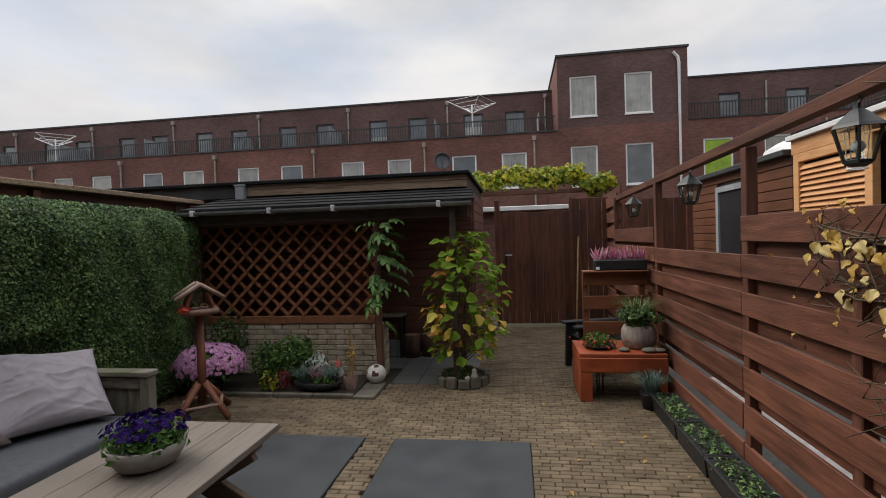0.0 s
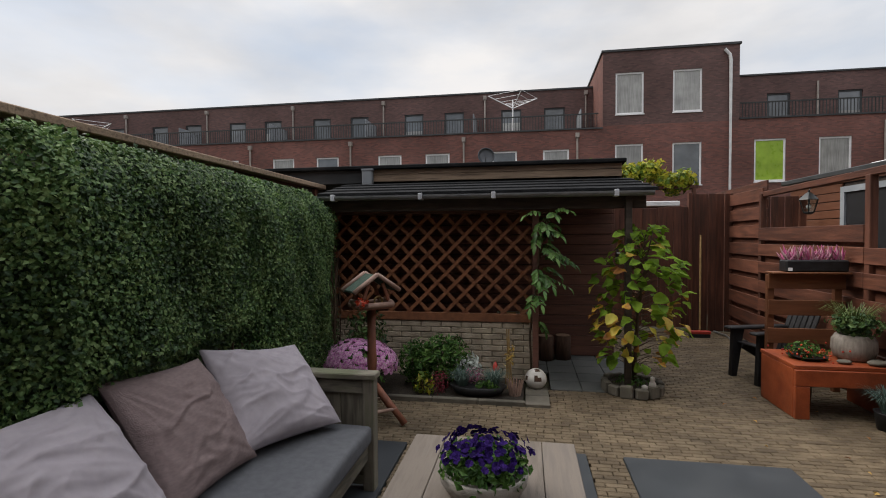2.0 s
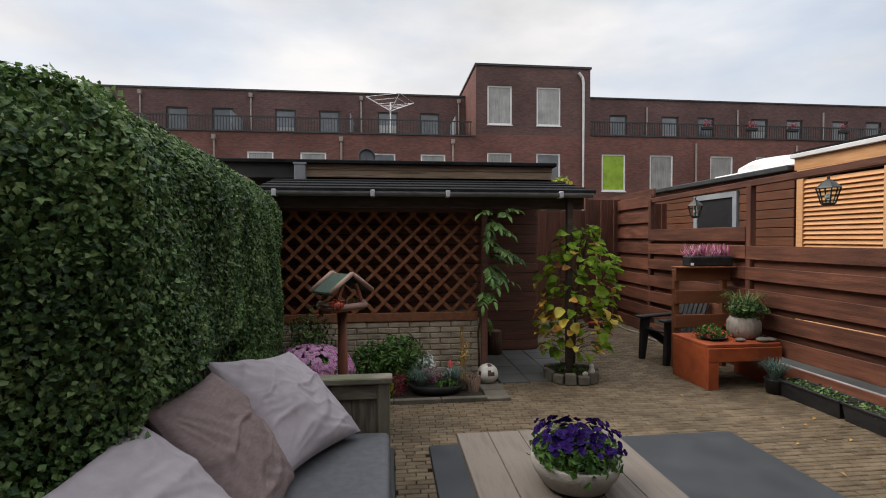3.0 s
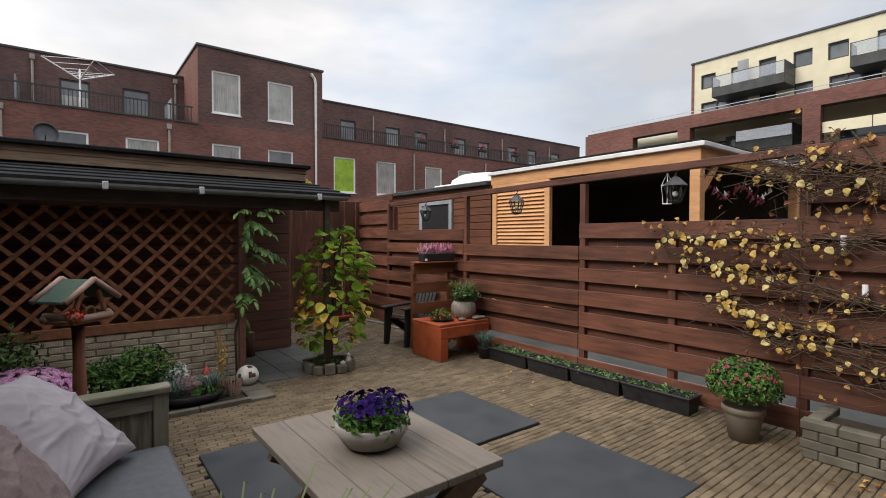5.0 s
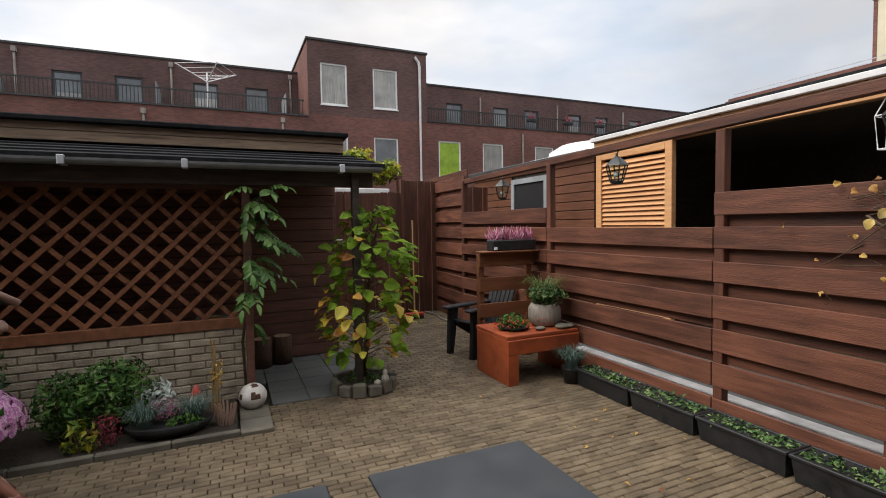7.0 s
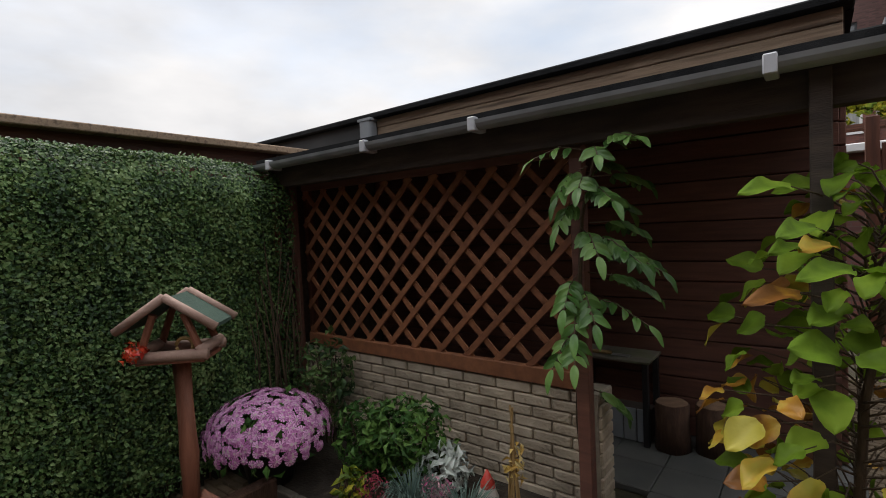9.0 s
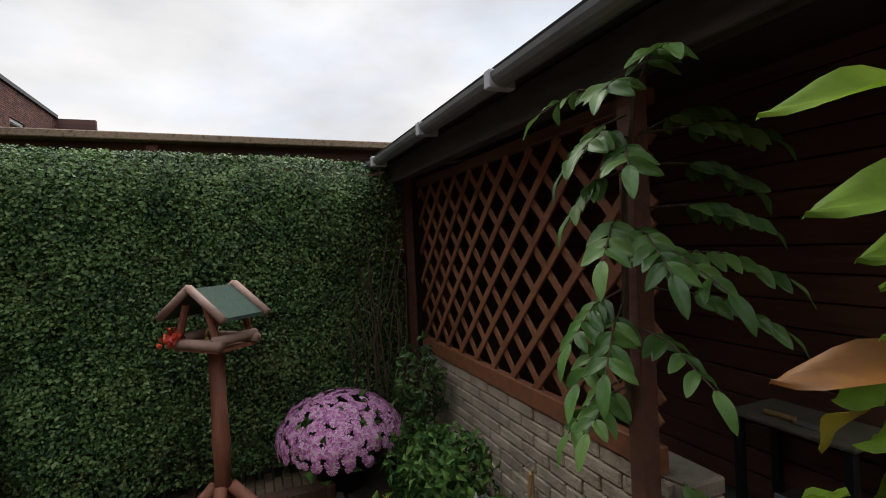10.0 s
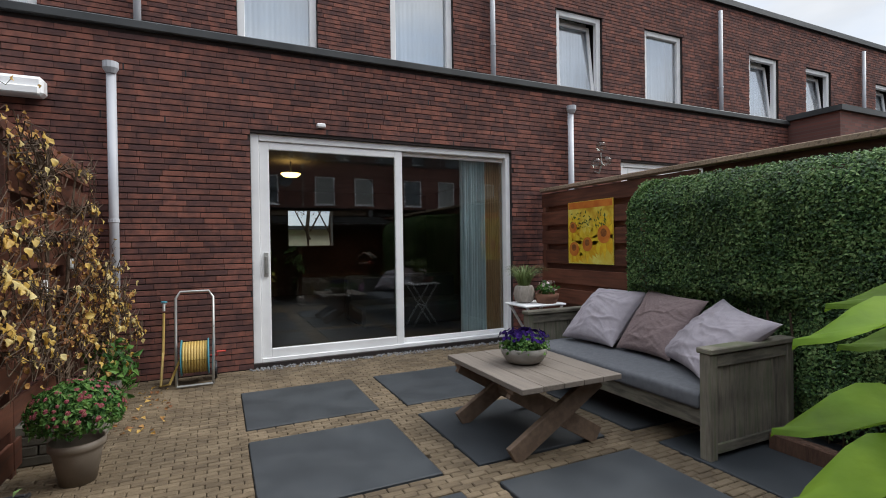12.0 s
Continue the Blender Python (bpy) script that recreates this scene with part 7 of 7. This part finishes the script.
# troughs along the fence
TRO = [(3.96, 3.345), (3.325, 2.77), (2.745, 2.19), (2.165, 1.55)]
for k, (ya, yb) in enumerate(TRO):
    t = thing("planter_trough", (1.32, (ya + yb) / 2, 0), "long dark green-black plastic trough with low plants", "planter", "fence troughs")
    ya, yb = max(ya, yb), min(ya, yb)
    part("trough", MB().add([(1.235, yb + 0.015, 0), (1.40, yb + 0.015, 0), (1.40, ya - 0.015, 0), (1.235, ya - 0.015, 0), (1.215, yb, 0.145), (1.42, yb, 0.145), (1.42, ya, 0.145), (1.215, ya, 0.145)],
                            [(3, 2, 1, 0), (0, 1, 5, 4), (1, 2, 6, 5), (2, 3, 7, 6), (3, 0, 4, 7), (4, 5, 6, 7)]), M_BLACK, t)
    part("rim", MB().box(1.205, yb - 0.008, 0.135, 1.225, ya + 0.008, 0.155, 0.004).box(1.41, yb - 0.008, 0.135, 1.43, ya + 0.008, 0.155, 0.004).box(1.225, yb - 0.008, 0.135, 1.41, yb + 0.01, 0.155, 0.004).box(1.225, ya - 0.01, 0.135, 1.41, ya + 0.008, 0.155, 0.004), M_BLACK, t)
    r = np.random.default_rng(120 + k)
    n = 210
    p = np.stack([1.235 + 0.17 * r.random(n), yb + 0.02 + (ya - yb - 0.04) * r.random(n), 0.14 + 0.022 * r.random(n)], 1)
    part("foliage", leaf_mesh("foliage", p, np.tile([0, 0, 1.0], (n, 1)) + r.normal(size=(n, 3)) * 0.6, 0.036, 0.55, seed=k), M_HEDGE, t)
sp = thing("small_pot", (1.24, 4.02, 0), "small black pot of blue fescue on the paving", "planter")
part("pot", MB().lathe([(0.075, 0), (0.095, 0.13), (0.10, 0.14), (0.09, 0.13), (0.01, 0.12)], 18, Matrix.Translation((1.24, 4.02, 0))), M_BLACK, sp, smooth=True)
part("fescue", blade_mesh("fescue", (1.24, 4.02, 0.13), 260, 0.22, 0.95, 0.004, 80, base=0.05), M_FESCUE, sp)

# big pot of chrysanthemums
pm = mum("potted_chrysanthemum", (1.11, 1.11, 0.41), (0.25, 0.25, 0.19), 120, M_ROSE, 0.012, 13, "taupe pot of dark pink chrysanthemums in bud", leaves=5200)
part("pot", MB().lathe([(0.092, 0), (0.124, 0.18), (0.135, 0.205), (0.142, 0.21), (0.142, 0.25), (0.13, 0.25), (0.124, 0.22), (0.01, 0.21)], 28, Matrix.Translation((1.11, 1.11, 0))), M_POT, pm, smooth=True)

# brick planter with the vine
bp_ = thing("brick_planter", (1.3, 0.3, 0), "small raised planter of pale concrete bricks", "planter")
part("soil", MB().box(1.19, -0.12, 0, 1.46, 0.66, 0.22), M_SOIL, bp_)
bk = MB().box(0, 0, 0, 0.20, 0.09, 0.062, 0.007).mesh("brick")
for i in range(4):
    z = 0.002 + i * 0.064
    for k in range(5):
        y = -0.16 + k * 0.206 - (0.1 if i % 2 else 0)
        if y + 0.2 <= 0.73 + 0.08:
            part("brick", bk, M_EDGE, bp_, at=Matrix.Translation((1.19, y, z)) @ pose(0, 0, 0, 0, 0, 90 + rng.normal() * 0.8))
    for k in range(2):
        part("brick", bk, M_EDGE, bp_, at=Matrix.Translation((1.192 + k * 0.206 - (0.0 if i % 2 else 0.09), 0.66, z)))

vine = thing("grape_vine", (1.38, 0.4, 0.2), "bare twisting vine with yellow leaves on the fence", "vine")
r = np.random.default_rng(141)
stem, yl = MB(), MB()
stem.tube([(1.36, 0.35, 0.2), (1.40, 0.32, 0.6), (1.43, 0.38, 1.0), (1.44, 0.30, 1.5), (1.44, 0.45, 1.95), (1.46, 0.6, 2.2)], [0.02, 0.018, 0.016, 0.013, 0.010, 0.006], 8)
stem.tube([(1.34, 0.28, 0.2), (1.38, 0.15, 0.7), (1.42, -0.1, 1.2), (1.43, -0.3, 1.7), (1.43, -0.5, 2.1)], [0.016, 0.014, 0.012, 0.009, 0.005], 8)
VY = []
for (z0, y0, y1, zz, dens) in ((1.42, 0.4, 1.95, 1.50, 26), (1.05, 0.4, 1.75, 1.28, 20), (0.72, 0.4, 1.45, 0.98, 26), (0.6, 0.3, 1.2, 0.78, 12), (1.75, 0.4, 1.15, 1.98, 7), (1.3, 0.2, -0.9, 1.2, 34), (0.9, 0.2, -0.95, 0.8, 60), (0.75, 0.2, -0.8, 0.7, 60), (0.6, 0.2, -0.9, 0.55, 60), (1.1, 0.3, -0.7, 1.0, 40), (1.65, 0.1, -0.85, 1.75, 16), (1.95, 0.1, -0.7, 2.05, 12), (0.45, 0.3, -0.6, 0.4, 40), (1.5, 0.3, -0.5, 1.45, 14), (1.8, 0.5, 0.9, 2.1, 6)):
    pts = []
    for k in range(7):
        t = k / 6
        pts.append(Vector((1.44 - 0.05 * math.sin(3 * t) - 0.02 * r.random() - ((0.12 + 0.3 * r.random()) * t if y1 < -0.3 and z0 < 1.4 else 0), y0 + (y1 - y0) * t, z0 + (zz - z0) * t + 0.04 * r.normal())))
    stem.tube(pts, [0.007 - 0.0008 * k for k in range(7)], 5)
    for k in range(int(dens * (0.65 if y1 < 0 else 1.5))):
        t = 0.1 + 0.9 * r.random() ** 0.7
        i = min(5, int(t * 6))
        c = pts[i].lerp(pts[i + 1], t * 6 - i) + Vector((-0.03 - 0.05 * r.random(), 0.03 * r.normal(), 0.045 * r.normal()))
        L = 0.034 + 0.030 * r.random()
        d = Vector((-0.3, r.normal() * 0.5, -0.8 + 0.3 * r.normal())).normalized()
        big_leaf(yl, c, c + d * L, Vector((-1, 0, 0.3)) + Vector(r.normal(size=3)) * 0.35, L * 0.9, 0.1, 0.004)
    for k in range(48):
        t = r.random()
        i = min(5, int(t * 6))
        c = pts[i].lerp(pts[i + 1], r.random())
        stem.tube([c, c + Vector((-0.05, 0.1 * r.normal(), 0.05 * r.normal())), c + Vector((-0.06, 0.2 * r.normal(), 0.1 * r.normal()))], [0.0055, 0.004, 0.0022], 4)
oc = MB()
for cc, rad, n in (((1.27, -0.60, 0.85), (0.14, 0.40, 0.22), 210), ((1.34, -0.35, 1.25), (0.10, 0.40, 0.35), 150), ((1.40, 0.45, 1.75), (0.05, 0.45, 0.30), 60), ((1.33, 0.10, 0.75), (0.10, 0.35, 0.25), 90), ((1.43, 1.25, 1.40), (0.03, 0.75, 0.35), 120), ((1.42, 0.75, 0.95), (0.04, 0.55, 0.45), 120), ((1.45, 0.75, 2.0), (0.04, 0.5, 0.30), 70)):
    for k in range(n):
        c = Vector(cc) + Vector((rad[0] * r.normal() * 0.55, rad[1] * r.normal() * 0.55, rad[2] * r.normal() * 0.55))
        c.x = min(c.x, 1.44)
        L = 0.022 + 0.026 * r.random()
        d = Vector((-0.3, r.normal() * 0.6, -0.6 + 0.5 * r.normal())).normalized()
        big_leaf(oc, c, c + d * L, Vector((-0.7, 0.5, 0.4)) + Vector(r.normal(size=3)) * 0.5, L * 0.85, 0.12, 0.004)
        if k % 2:
            stem.tube([c, c + Vector((0.03, 0.05 * r.normal(), -0.05)), c + Vector((0.05, 0.12 * r.normal(), -0.08 + 0.08 * r.normal()))], [0.002, 0.0025, 0.003], 4)
tagged(part("ochre_leaves", oc, M_OCHRE, vine, "dry ochre-brown leaves", smooth=True), kind="stuff")
part("stem", stem, M_BARK, vine)
tagged(part("yellow_leaves", yl, M_VINELEAF, vine, smooth=True), kind="stuff")
shrub("dark_shrub", (1.20, -0.45, 0.30), (0.17, 0.30, 0.28), 330, 0.075, M_BUSH, 151, "dark green leafy shrub at the wall foot")
p = np.stack([0.75 + 0.45 * np.random.default_rng(5).random(60), -0.75 + 1.3 * np.random.default_rng(6).random(60), np.full(60, 0.015)], 1)
solid("fallen_leaves", leaf_mesh("fallen_leaves", p, np.tile([0, 0, 1.0], (60, 1)) + np.random.default_rng(8).normal(size=(60, 3)) * 0.3, 0.05, 0.6, seed=3), M_OCHRE, "dry brown leaves lying on the clinkers", "leaves", kind="stuff")
rr_ = np.random.default_rng(15)
p = np.stack([0.15 + 1.0 * rr_.random(26), 2.3 + 2.6 * rr_.random(26), np.full(26, 0.014)], 1)
solid("scattered_leaves", leaf_mesh("scattered_leaves", p, np.tile([0, 0, 1.0], (26, 1)) + rr_.normal(size=(26, 3)) * 0.3, 0.04, 0.6, seed=4), M_OCHRE, "single dry leaves scattered on the paving", "leaves", kind="stuff")

# string-light bulbs on the vine
for k, (y, z) in enumerate(((0.62, 1.38), (0.50, 1.05), (-0.15, 1.18), (-0.35, 0.92))):
    b = thing("light_bulb", (1.41, y, z), "clear glass string-light bulb hanging on the fence", "light bulb", "string lights")
    part("socket", MB().tube([(1.41, y, z + 0.04), (1.41, y, z + 0.11)], 0.018, 8), M_WHITE, b)
    part("bulb", MB().ball((1.41, y, z), 0.042, 10), G_LAMP, b, smooth=True)
    part("cap", MB().tube([(1.41, y, z + 0.03), (1.41, y, z + 0.045)], 0.02, 8), M_CHROME, b)


# lanterns under the fence rail
def lantern(x, y, ztop):
    t = thing("lantern", (x, y, ztop - 0.3), "black six-sided garden lantern hanging from the rail", "lantern", "fence lanterns")
    T = Matrix.Translation((x, y, ztop - 0.28)) @ Matrix.Scale(0.87, 4)
    part("roof", MB().lathe([(0.115, 0.165), (0.105, 0.18), (0.06, 0.225), (0.03, 0.25), (0.012, 0.26), (0.012, 0.285)], 6, T), M_IRON, t)
    part("base", MB().lathe([(0.03, -0.015), (0.06, 0.0), (0.064, 0.014), (0.05, 0.018)], 6, T), M_IRON, t)
    for k in range(6):
        a = k * math.pi / 3
        part("bar", MB().tube([(x + 0.052 * math.cos(a), y + 0.052 * math.sin(a), ztop - 0.272), (x + 0.091 * math.cos(a), y + 0.091 * math.sin(a), ztop - 0.134)], 0.006, 5), M_IRON, t)
    part("glass", MB().lathe([(0.057, 0.016), (0.098, 0.164)], 6, T), G_LAMP, t)
    part("bulb", MB().ball((x, y, ztop - 0.21), 0.025, 8), M_WHITE, t, smooth=True)
    part("hook", MB().tube([(x, y, ztop - 0.04), (x + 0.015, y, ztop - 0.015), (x, y, ztop + 0.01)], 0.006, 5), M_IRON, t)


lantern(1.50, 3.76, 2.04)
lantern(1.50, 5.64, 2.01)
lantern(1.50, 1.83, 2.07)

# hose reel at the house wall
hr = thing("hose_reel", (0.56, -0.85, 0), "garden hose reel with yellow hose on a tube frame", "hose reel")
fx, fy = 0.57, -0.86
part("frame", MB().tube([(fx - 0.16, fy + 0.14, 0.02), (fx - 0.17, fy, 0.40), (fx - 0.17, fy - 0.08, 0.86), (fx - 0.13, fy - 0.09, 0.92), (fx + 0.13, fy - 0.09, 0.92), (fx + 0.17, fy - 0.08, 0.86), (fx + 0.17, fy, 0.40), (fx + 0.16, fy + 0.14, 0.02)], 0.013, 8), M_CHROME, hr, smooth=True)
part("foot_bar", MB().tube([(fx - 0.16, fy + 0.14, 0.02), (fx + 0.16, fy + 0.14, 0.02)], 0.013, 8), M_CHROME, hr)
RY = Matrix.Translation((fx, fy, 0.27)) @ pose(0, 0, 0, 0, 90, 0)
for dx in (-0.125, 0.115):
    part("reel_disc", MB().lathe([(0.175, 0), (0.18, 0.006), (0.175, 0.012), (0.02, 0.012)], 22, RY @ Matrix.Translation((0, 0, dx))), M_TURQ, hr)
for k in range(9):
    x = fx - 0.10 + k * 0.025
    part("hose_coil", MB().tube([(x, fy + 0.145 * math.cos(t), 0.27 + 0.145 * math.sin(t)) for t in np.linspace(0, 6.283, 18)], 0.0135, 6, False), M_HOSE, hr, smooth=True)
part("hub", MB().lathe([(0.13, -0.11), (0.13, 0.11)], 18, RY), M_HOSE, hr)
part("crank", MB().tube([(fx - 0.13, fy, 0.27), (fx - 0.20, fy, 0.27), (fx - 0.20, fy + 0.04, 0.31), (fx - 0.28, fy + 0.04, 0.31)], 0.011, 6), M_RED, hr)
for dx in (-0.18, 0.18):
    part("wheel", MB().lathe([(0.09, -0.015), (0.095, 0), (0.09, 0.015), (0.02, 0.015)], 16, Matrix.Translation((fx + dx, fy - 0.13, 0.095)) @ pose(0, 0, 0, 0, 90, 0)), M_BLACK, hr)
part("loose_hose", MB().tube([(fx + 0.12, fy + 0.1, 0.3), (fx + 0.22, fy + 0.12, 0.05), (fx + 0.3, fy + 0.05, 0.02), (fx + 0.30, fy - 0.2, 0.3), (0.86, YW + 0.12, 0.7)], 0.012, 6), M_HOSE, hr)

# white folding side table by the sofa
sd = thing("side_table", (-2.74, 0.28, 0), "white folding metal side table", "table")
part("tabletop", MB().box(-3.02, 0.06, 0.70, -2.50, 0.46, 0.72, 0.005), M_WHITE, sd)
for y in (0.10, 0.42):
    part("leg", MB().beam((-2.98, y, 0.0), (-2.54, y, 0.70), 0.02, 0.025, 0.003), M_WHITE, sd)
    part("leg", MB().beam((-2.54, y + 0.02, 0.0), (-2.98, y + 0.02, 0.70), 0.02, 0.025, 0.003), M_WHITE, sd)
part("stretcher", MB().box(-2.77, 0.10, 0.34, -2.75, 0.44, 0.36), M_WHITE, sd)
gp = thing("grass_pot", (-2.66, 0.20, 0.72), "pale fluted pot of ornamental grass on the side table", "planter")
part("pot", MB().lathe([(0.06, 0), (0.10, 0.03), (0.115, 0.10), (0.10, 0.17), (0.085, 0.19), (0.075, 0.18), (0.01, 0.17)], 32, Matrix.Translation((-2.66, 0.20, 0.72)), 0.03, 16), M_URN, gp, smooth=True)
part("grass", blade_mesh("grass", (-2.66, 0.20, 0.90), 260, 0.26, 1.1, 0.004, 90, base=0.06), M_GRASS, gp)
bsk = thing("basket_planter", (-2.84, 0.38, 0.72), "brown basket with a small mixed planting", "planter")
part("basket", MB().lathe([(0.10, 0), (0.125, 0.06), (0.13, 0.10), (0.115, 0.10), (0.01, 0.08)], 24, Matrix.Translation((-2.86, 0.33, 0.72)), 0.02, 12), M_TERRA, bsk, smooth=True)
p, q = cloud_pts((-2.86, 0.33, 0.86), (0.12, 0.12, 0.08), 150, 95, 0.3)
part("foliage", leaf_mesh("foliage", p, q, 0.05, 0.6, seed=9), M_BUSH, bsk)
p, q = cloud_pts((-2.86, 0.33, 0.90), (0.10, 0.10, 0.06), 26, 96, 0.5)
part("blossoms", leaf_mesh("blossoms", p, q, 0.045, 0.9, seed=9), M_PALEEYE, bsk)

# sunflower canvas on the side fence
pc = thing("sunflower_canvas", (-3.9, -0.16, 1.09), "bright yellow sunflower canvas hung on the fence", "picture")
part("canvas", MB().box(-3.915, -0.57, 1.09, -3.898, 0.24, 1.89, 0.003), M_SUNPOST, pc)
part("orange_sky", MB().box(-3.8978, -0.56, 1.80, -3.8965, 0.235, 1.885), M_POSTO, pc)
r = np.random.default_rng(160)
for (y, z, R) in ((0.09, 1.46, 0.20), (-0.20, 1.34, 0.165), (-0.45, 1.28, 0.17), (-0.47, 1.56, 0.13)):
    pe = MB()
    for k in range(22):
        a = k * 0.2856 + 0.1 * r.normal()
        for s in (1,):
            d, e = Vector((0, math.cos(a), math.sin(a))), Vector((0, -math.sin(a), math.cos(a)))
            c = Vector((-3.896 + 0.0004 * (k % 3), y, z))
            L = R * (1.25 + 0.3 * r.random())
            pe.add([(v.x, min(max(v.y, -0.565), 0.235), min(max(v.z, 1.095), 1.88)) for v in (c + d * R * 0.5 - e * R * 0.12, c + d * R * 0.9 - e * R * 0.17, c + d * L, c + d * R * 0.9 + e * R * 0.17, c + d * R * 0.5 + e * R * 0.12)], [(0, 1, 2, 3, 4)])
    fl_ = part("petals", pe, M_PETALY, pc)
    part("flower_core", MB().lathe([(R * 0.55, 0), (R * 0.55, 0.002), (0.001, 0.003)], 18, Matrix.Translation((-3.895, y, z)) @ pose(0, 0, 0, 0, 90, 0)), M_POSTO, fl_)
    part("flower_heart", MB().lathe([(R * 0.26, 0), (R * 0.26, 0.002), (0.001, 0.003)], 14, Matrix.Translation((-3.8925, y, z + 0.02)) @ pose(0, 0, 0, 0, 90, 0)), M_PETALC, fl_)
p = np.stack([np.full(60, -3.894), -0.48 + 0.6 * r.random(60), 1.56 + 0.2 * r.random(60)], 1)
part("painted_leaves", leaf_mesh("painted_leaves", p, np.tile([1.0, 0, 0], (60, 1)), 0.05, 0.4, fold=0.02, curl=0.0, seed=5), M_POSTG, pc)

# gravel strip at the door
r = np.random.default_rng(170)
gv = MB()
for k in range(420):
    x, y, s = -3.45 + 3.5 * r.random(), YW + 0.02 + 0.14 * r.random(), 0.009 + 0.010 * r.random()
    gv.add([(x - s, y, 0.003), (x, y - s, 0.004), (x + s, y, 0.003), (x, y + s, 0.004), (x + 0.2 * s, y, 0.004 + s)], [(0, 1, 4), (1, 2, 4), (2, 3, 4), (3, 0, 4)])
solid("gravel_strip", gv, M_GRAVEL, "grey gravel strip along the door sill", "gravel", kind="stuff")

# white wire lantern hung behind the black one
wl_ = thing("wire_lantern", (1.56, 1.935, 1.78), "empty white wire lantern frame hanging from the rail", "lantern")
for k in range(4):
    a = k * math.pi / 2 + 0.5
    e, g0 = Vector((math.cos(a), math.sin(a), 0)), Vector((1.56, 1.935, 0))
    part("wire", MB().tube([g0 + Vector((0, 0, 2.06)), g0 + e * 0.05 + Vector((0, 0, 1.95)), g0 + e * 0.035 + Vector((0, 0, 1.78))], 0.0035, 6), M_WHITE, wl_)
for z, R in ((1.95, 0.05), (1.78, 0.035)):
    part("ring", MB().tube([(1.56 + R * math.cos(t), 1.935 + R * math.sin(t), z) for t in np.linspace(0, 6.283, 13)], 0.0035, 6, False), M_WHITE, wl_)
for k in range(7):
    part("wall_vent", MB().box(-3.35 + k * 0.66, YW - 0.01, 2.80, -3.338 + k * 0.66, YW + 0.004, 2.865), M_BLACK, house)

# brick faces of the house
bricks_on_wall(house, YW - 0.012, -12.0, 6.0, 0.0, 3.58, holes_g, (0.02, 1.24, 0.55, 2.45))
bricks_on_wall(house, YP - 0.012, -22.0, 6.0, 3.46, 6.48, wins, None)

# clinker paving
paving = thing("clinker_paving", (0, 2, 0), "worn olive-brown clinker paving in stretcher bond", "paving", kind="structure")
pb = MB().box(0, 0, -0.03, 0.1275, 0.0465, 0.0, 0.005).mesh("clinker")
joined = MB()
r = np.random.default_rng(200)
CL, CW = 0.1320, 0.0505
for j in range(int((8.95 + 1.2) / CW)):
    y = -1.18 + j * CW
    x = -3.40 - (0.0 if j % 2 else CL / 2) + 0.008 * r.normal()
    while x < 1.60:
        xa, xb = x, x + 0.1275
        ok = True
        for s0, s1 in SLABX:
            for t0, t1 in SLABY:
                if y + 0.03 > t0 and y + 0.02 < t1:
                    if xa < s1 and xb > s0:
                        if xa < s0 - 0.03:
                            xb = s0 - 0.004
                        elif xb > s1 + 0.03:
                            xa = s1 + 0.004
                        else:
                            ok = False
        if y > 4.58 and xb < -0.36:
            ok = False
        if y > 4.10 and xb < -1.27:
            ok = False
        if y > 7.9:
            ok = False
        if ok and xb - xa > 0.02:
            dz = 0.005 * (r.random() - 0.5)
            tx, ty = r.normal() * 0.004, r.normal() * 0.008
            if 0.25 < xa < 1.15 and 1.0 < y < 3.0 and xb - xa > 0.12:
                part("clinker", pb, M_PAVER, paving, at=Matrix.Translation((xa, y, dz)) @ pose(0, 0, 0, math.degrees(ty), math.degrees(tx), r.normal() * 0.6))
            else:
                c, w = 0.005, 0.0465
                za, zb = dz - (xb - xa) / 2 * tx, dz + (xb - xa) / 2 * tx
                joined.add([(xa, y, za - c), (xb, y, zb - c), (xb, y + w, zb - c), (xa, y + w, za - c), (xa + c, y + c, za), (xb - c, y + c, zb), (xb - c, y + w - c, zb), (xa + c, y + w - c, za), (xa, y, -0.03), (xb, y, -0.03), (xb, y + w, -0.03), (xa, y + w, -0.03)],
                           [(4, 5, 6, 7), (0, 1, 5, 4), (1, 2, 6, 5), (2, 3, 7, 6), (3, 0, 4, 7), (8, 9, 1, 0), (9, 10, 2, 1), (10, 11, 3, 2), (11, 8, 0, 3)])
        x += CL
tagged(part("clinkers", joined, M_PAVERJ, paving), kind="stuff")
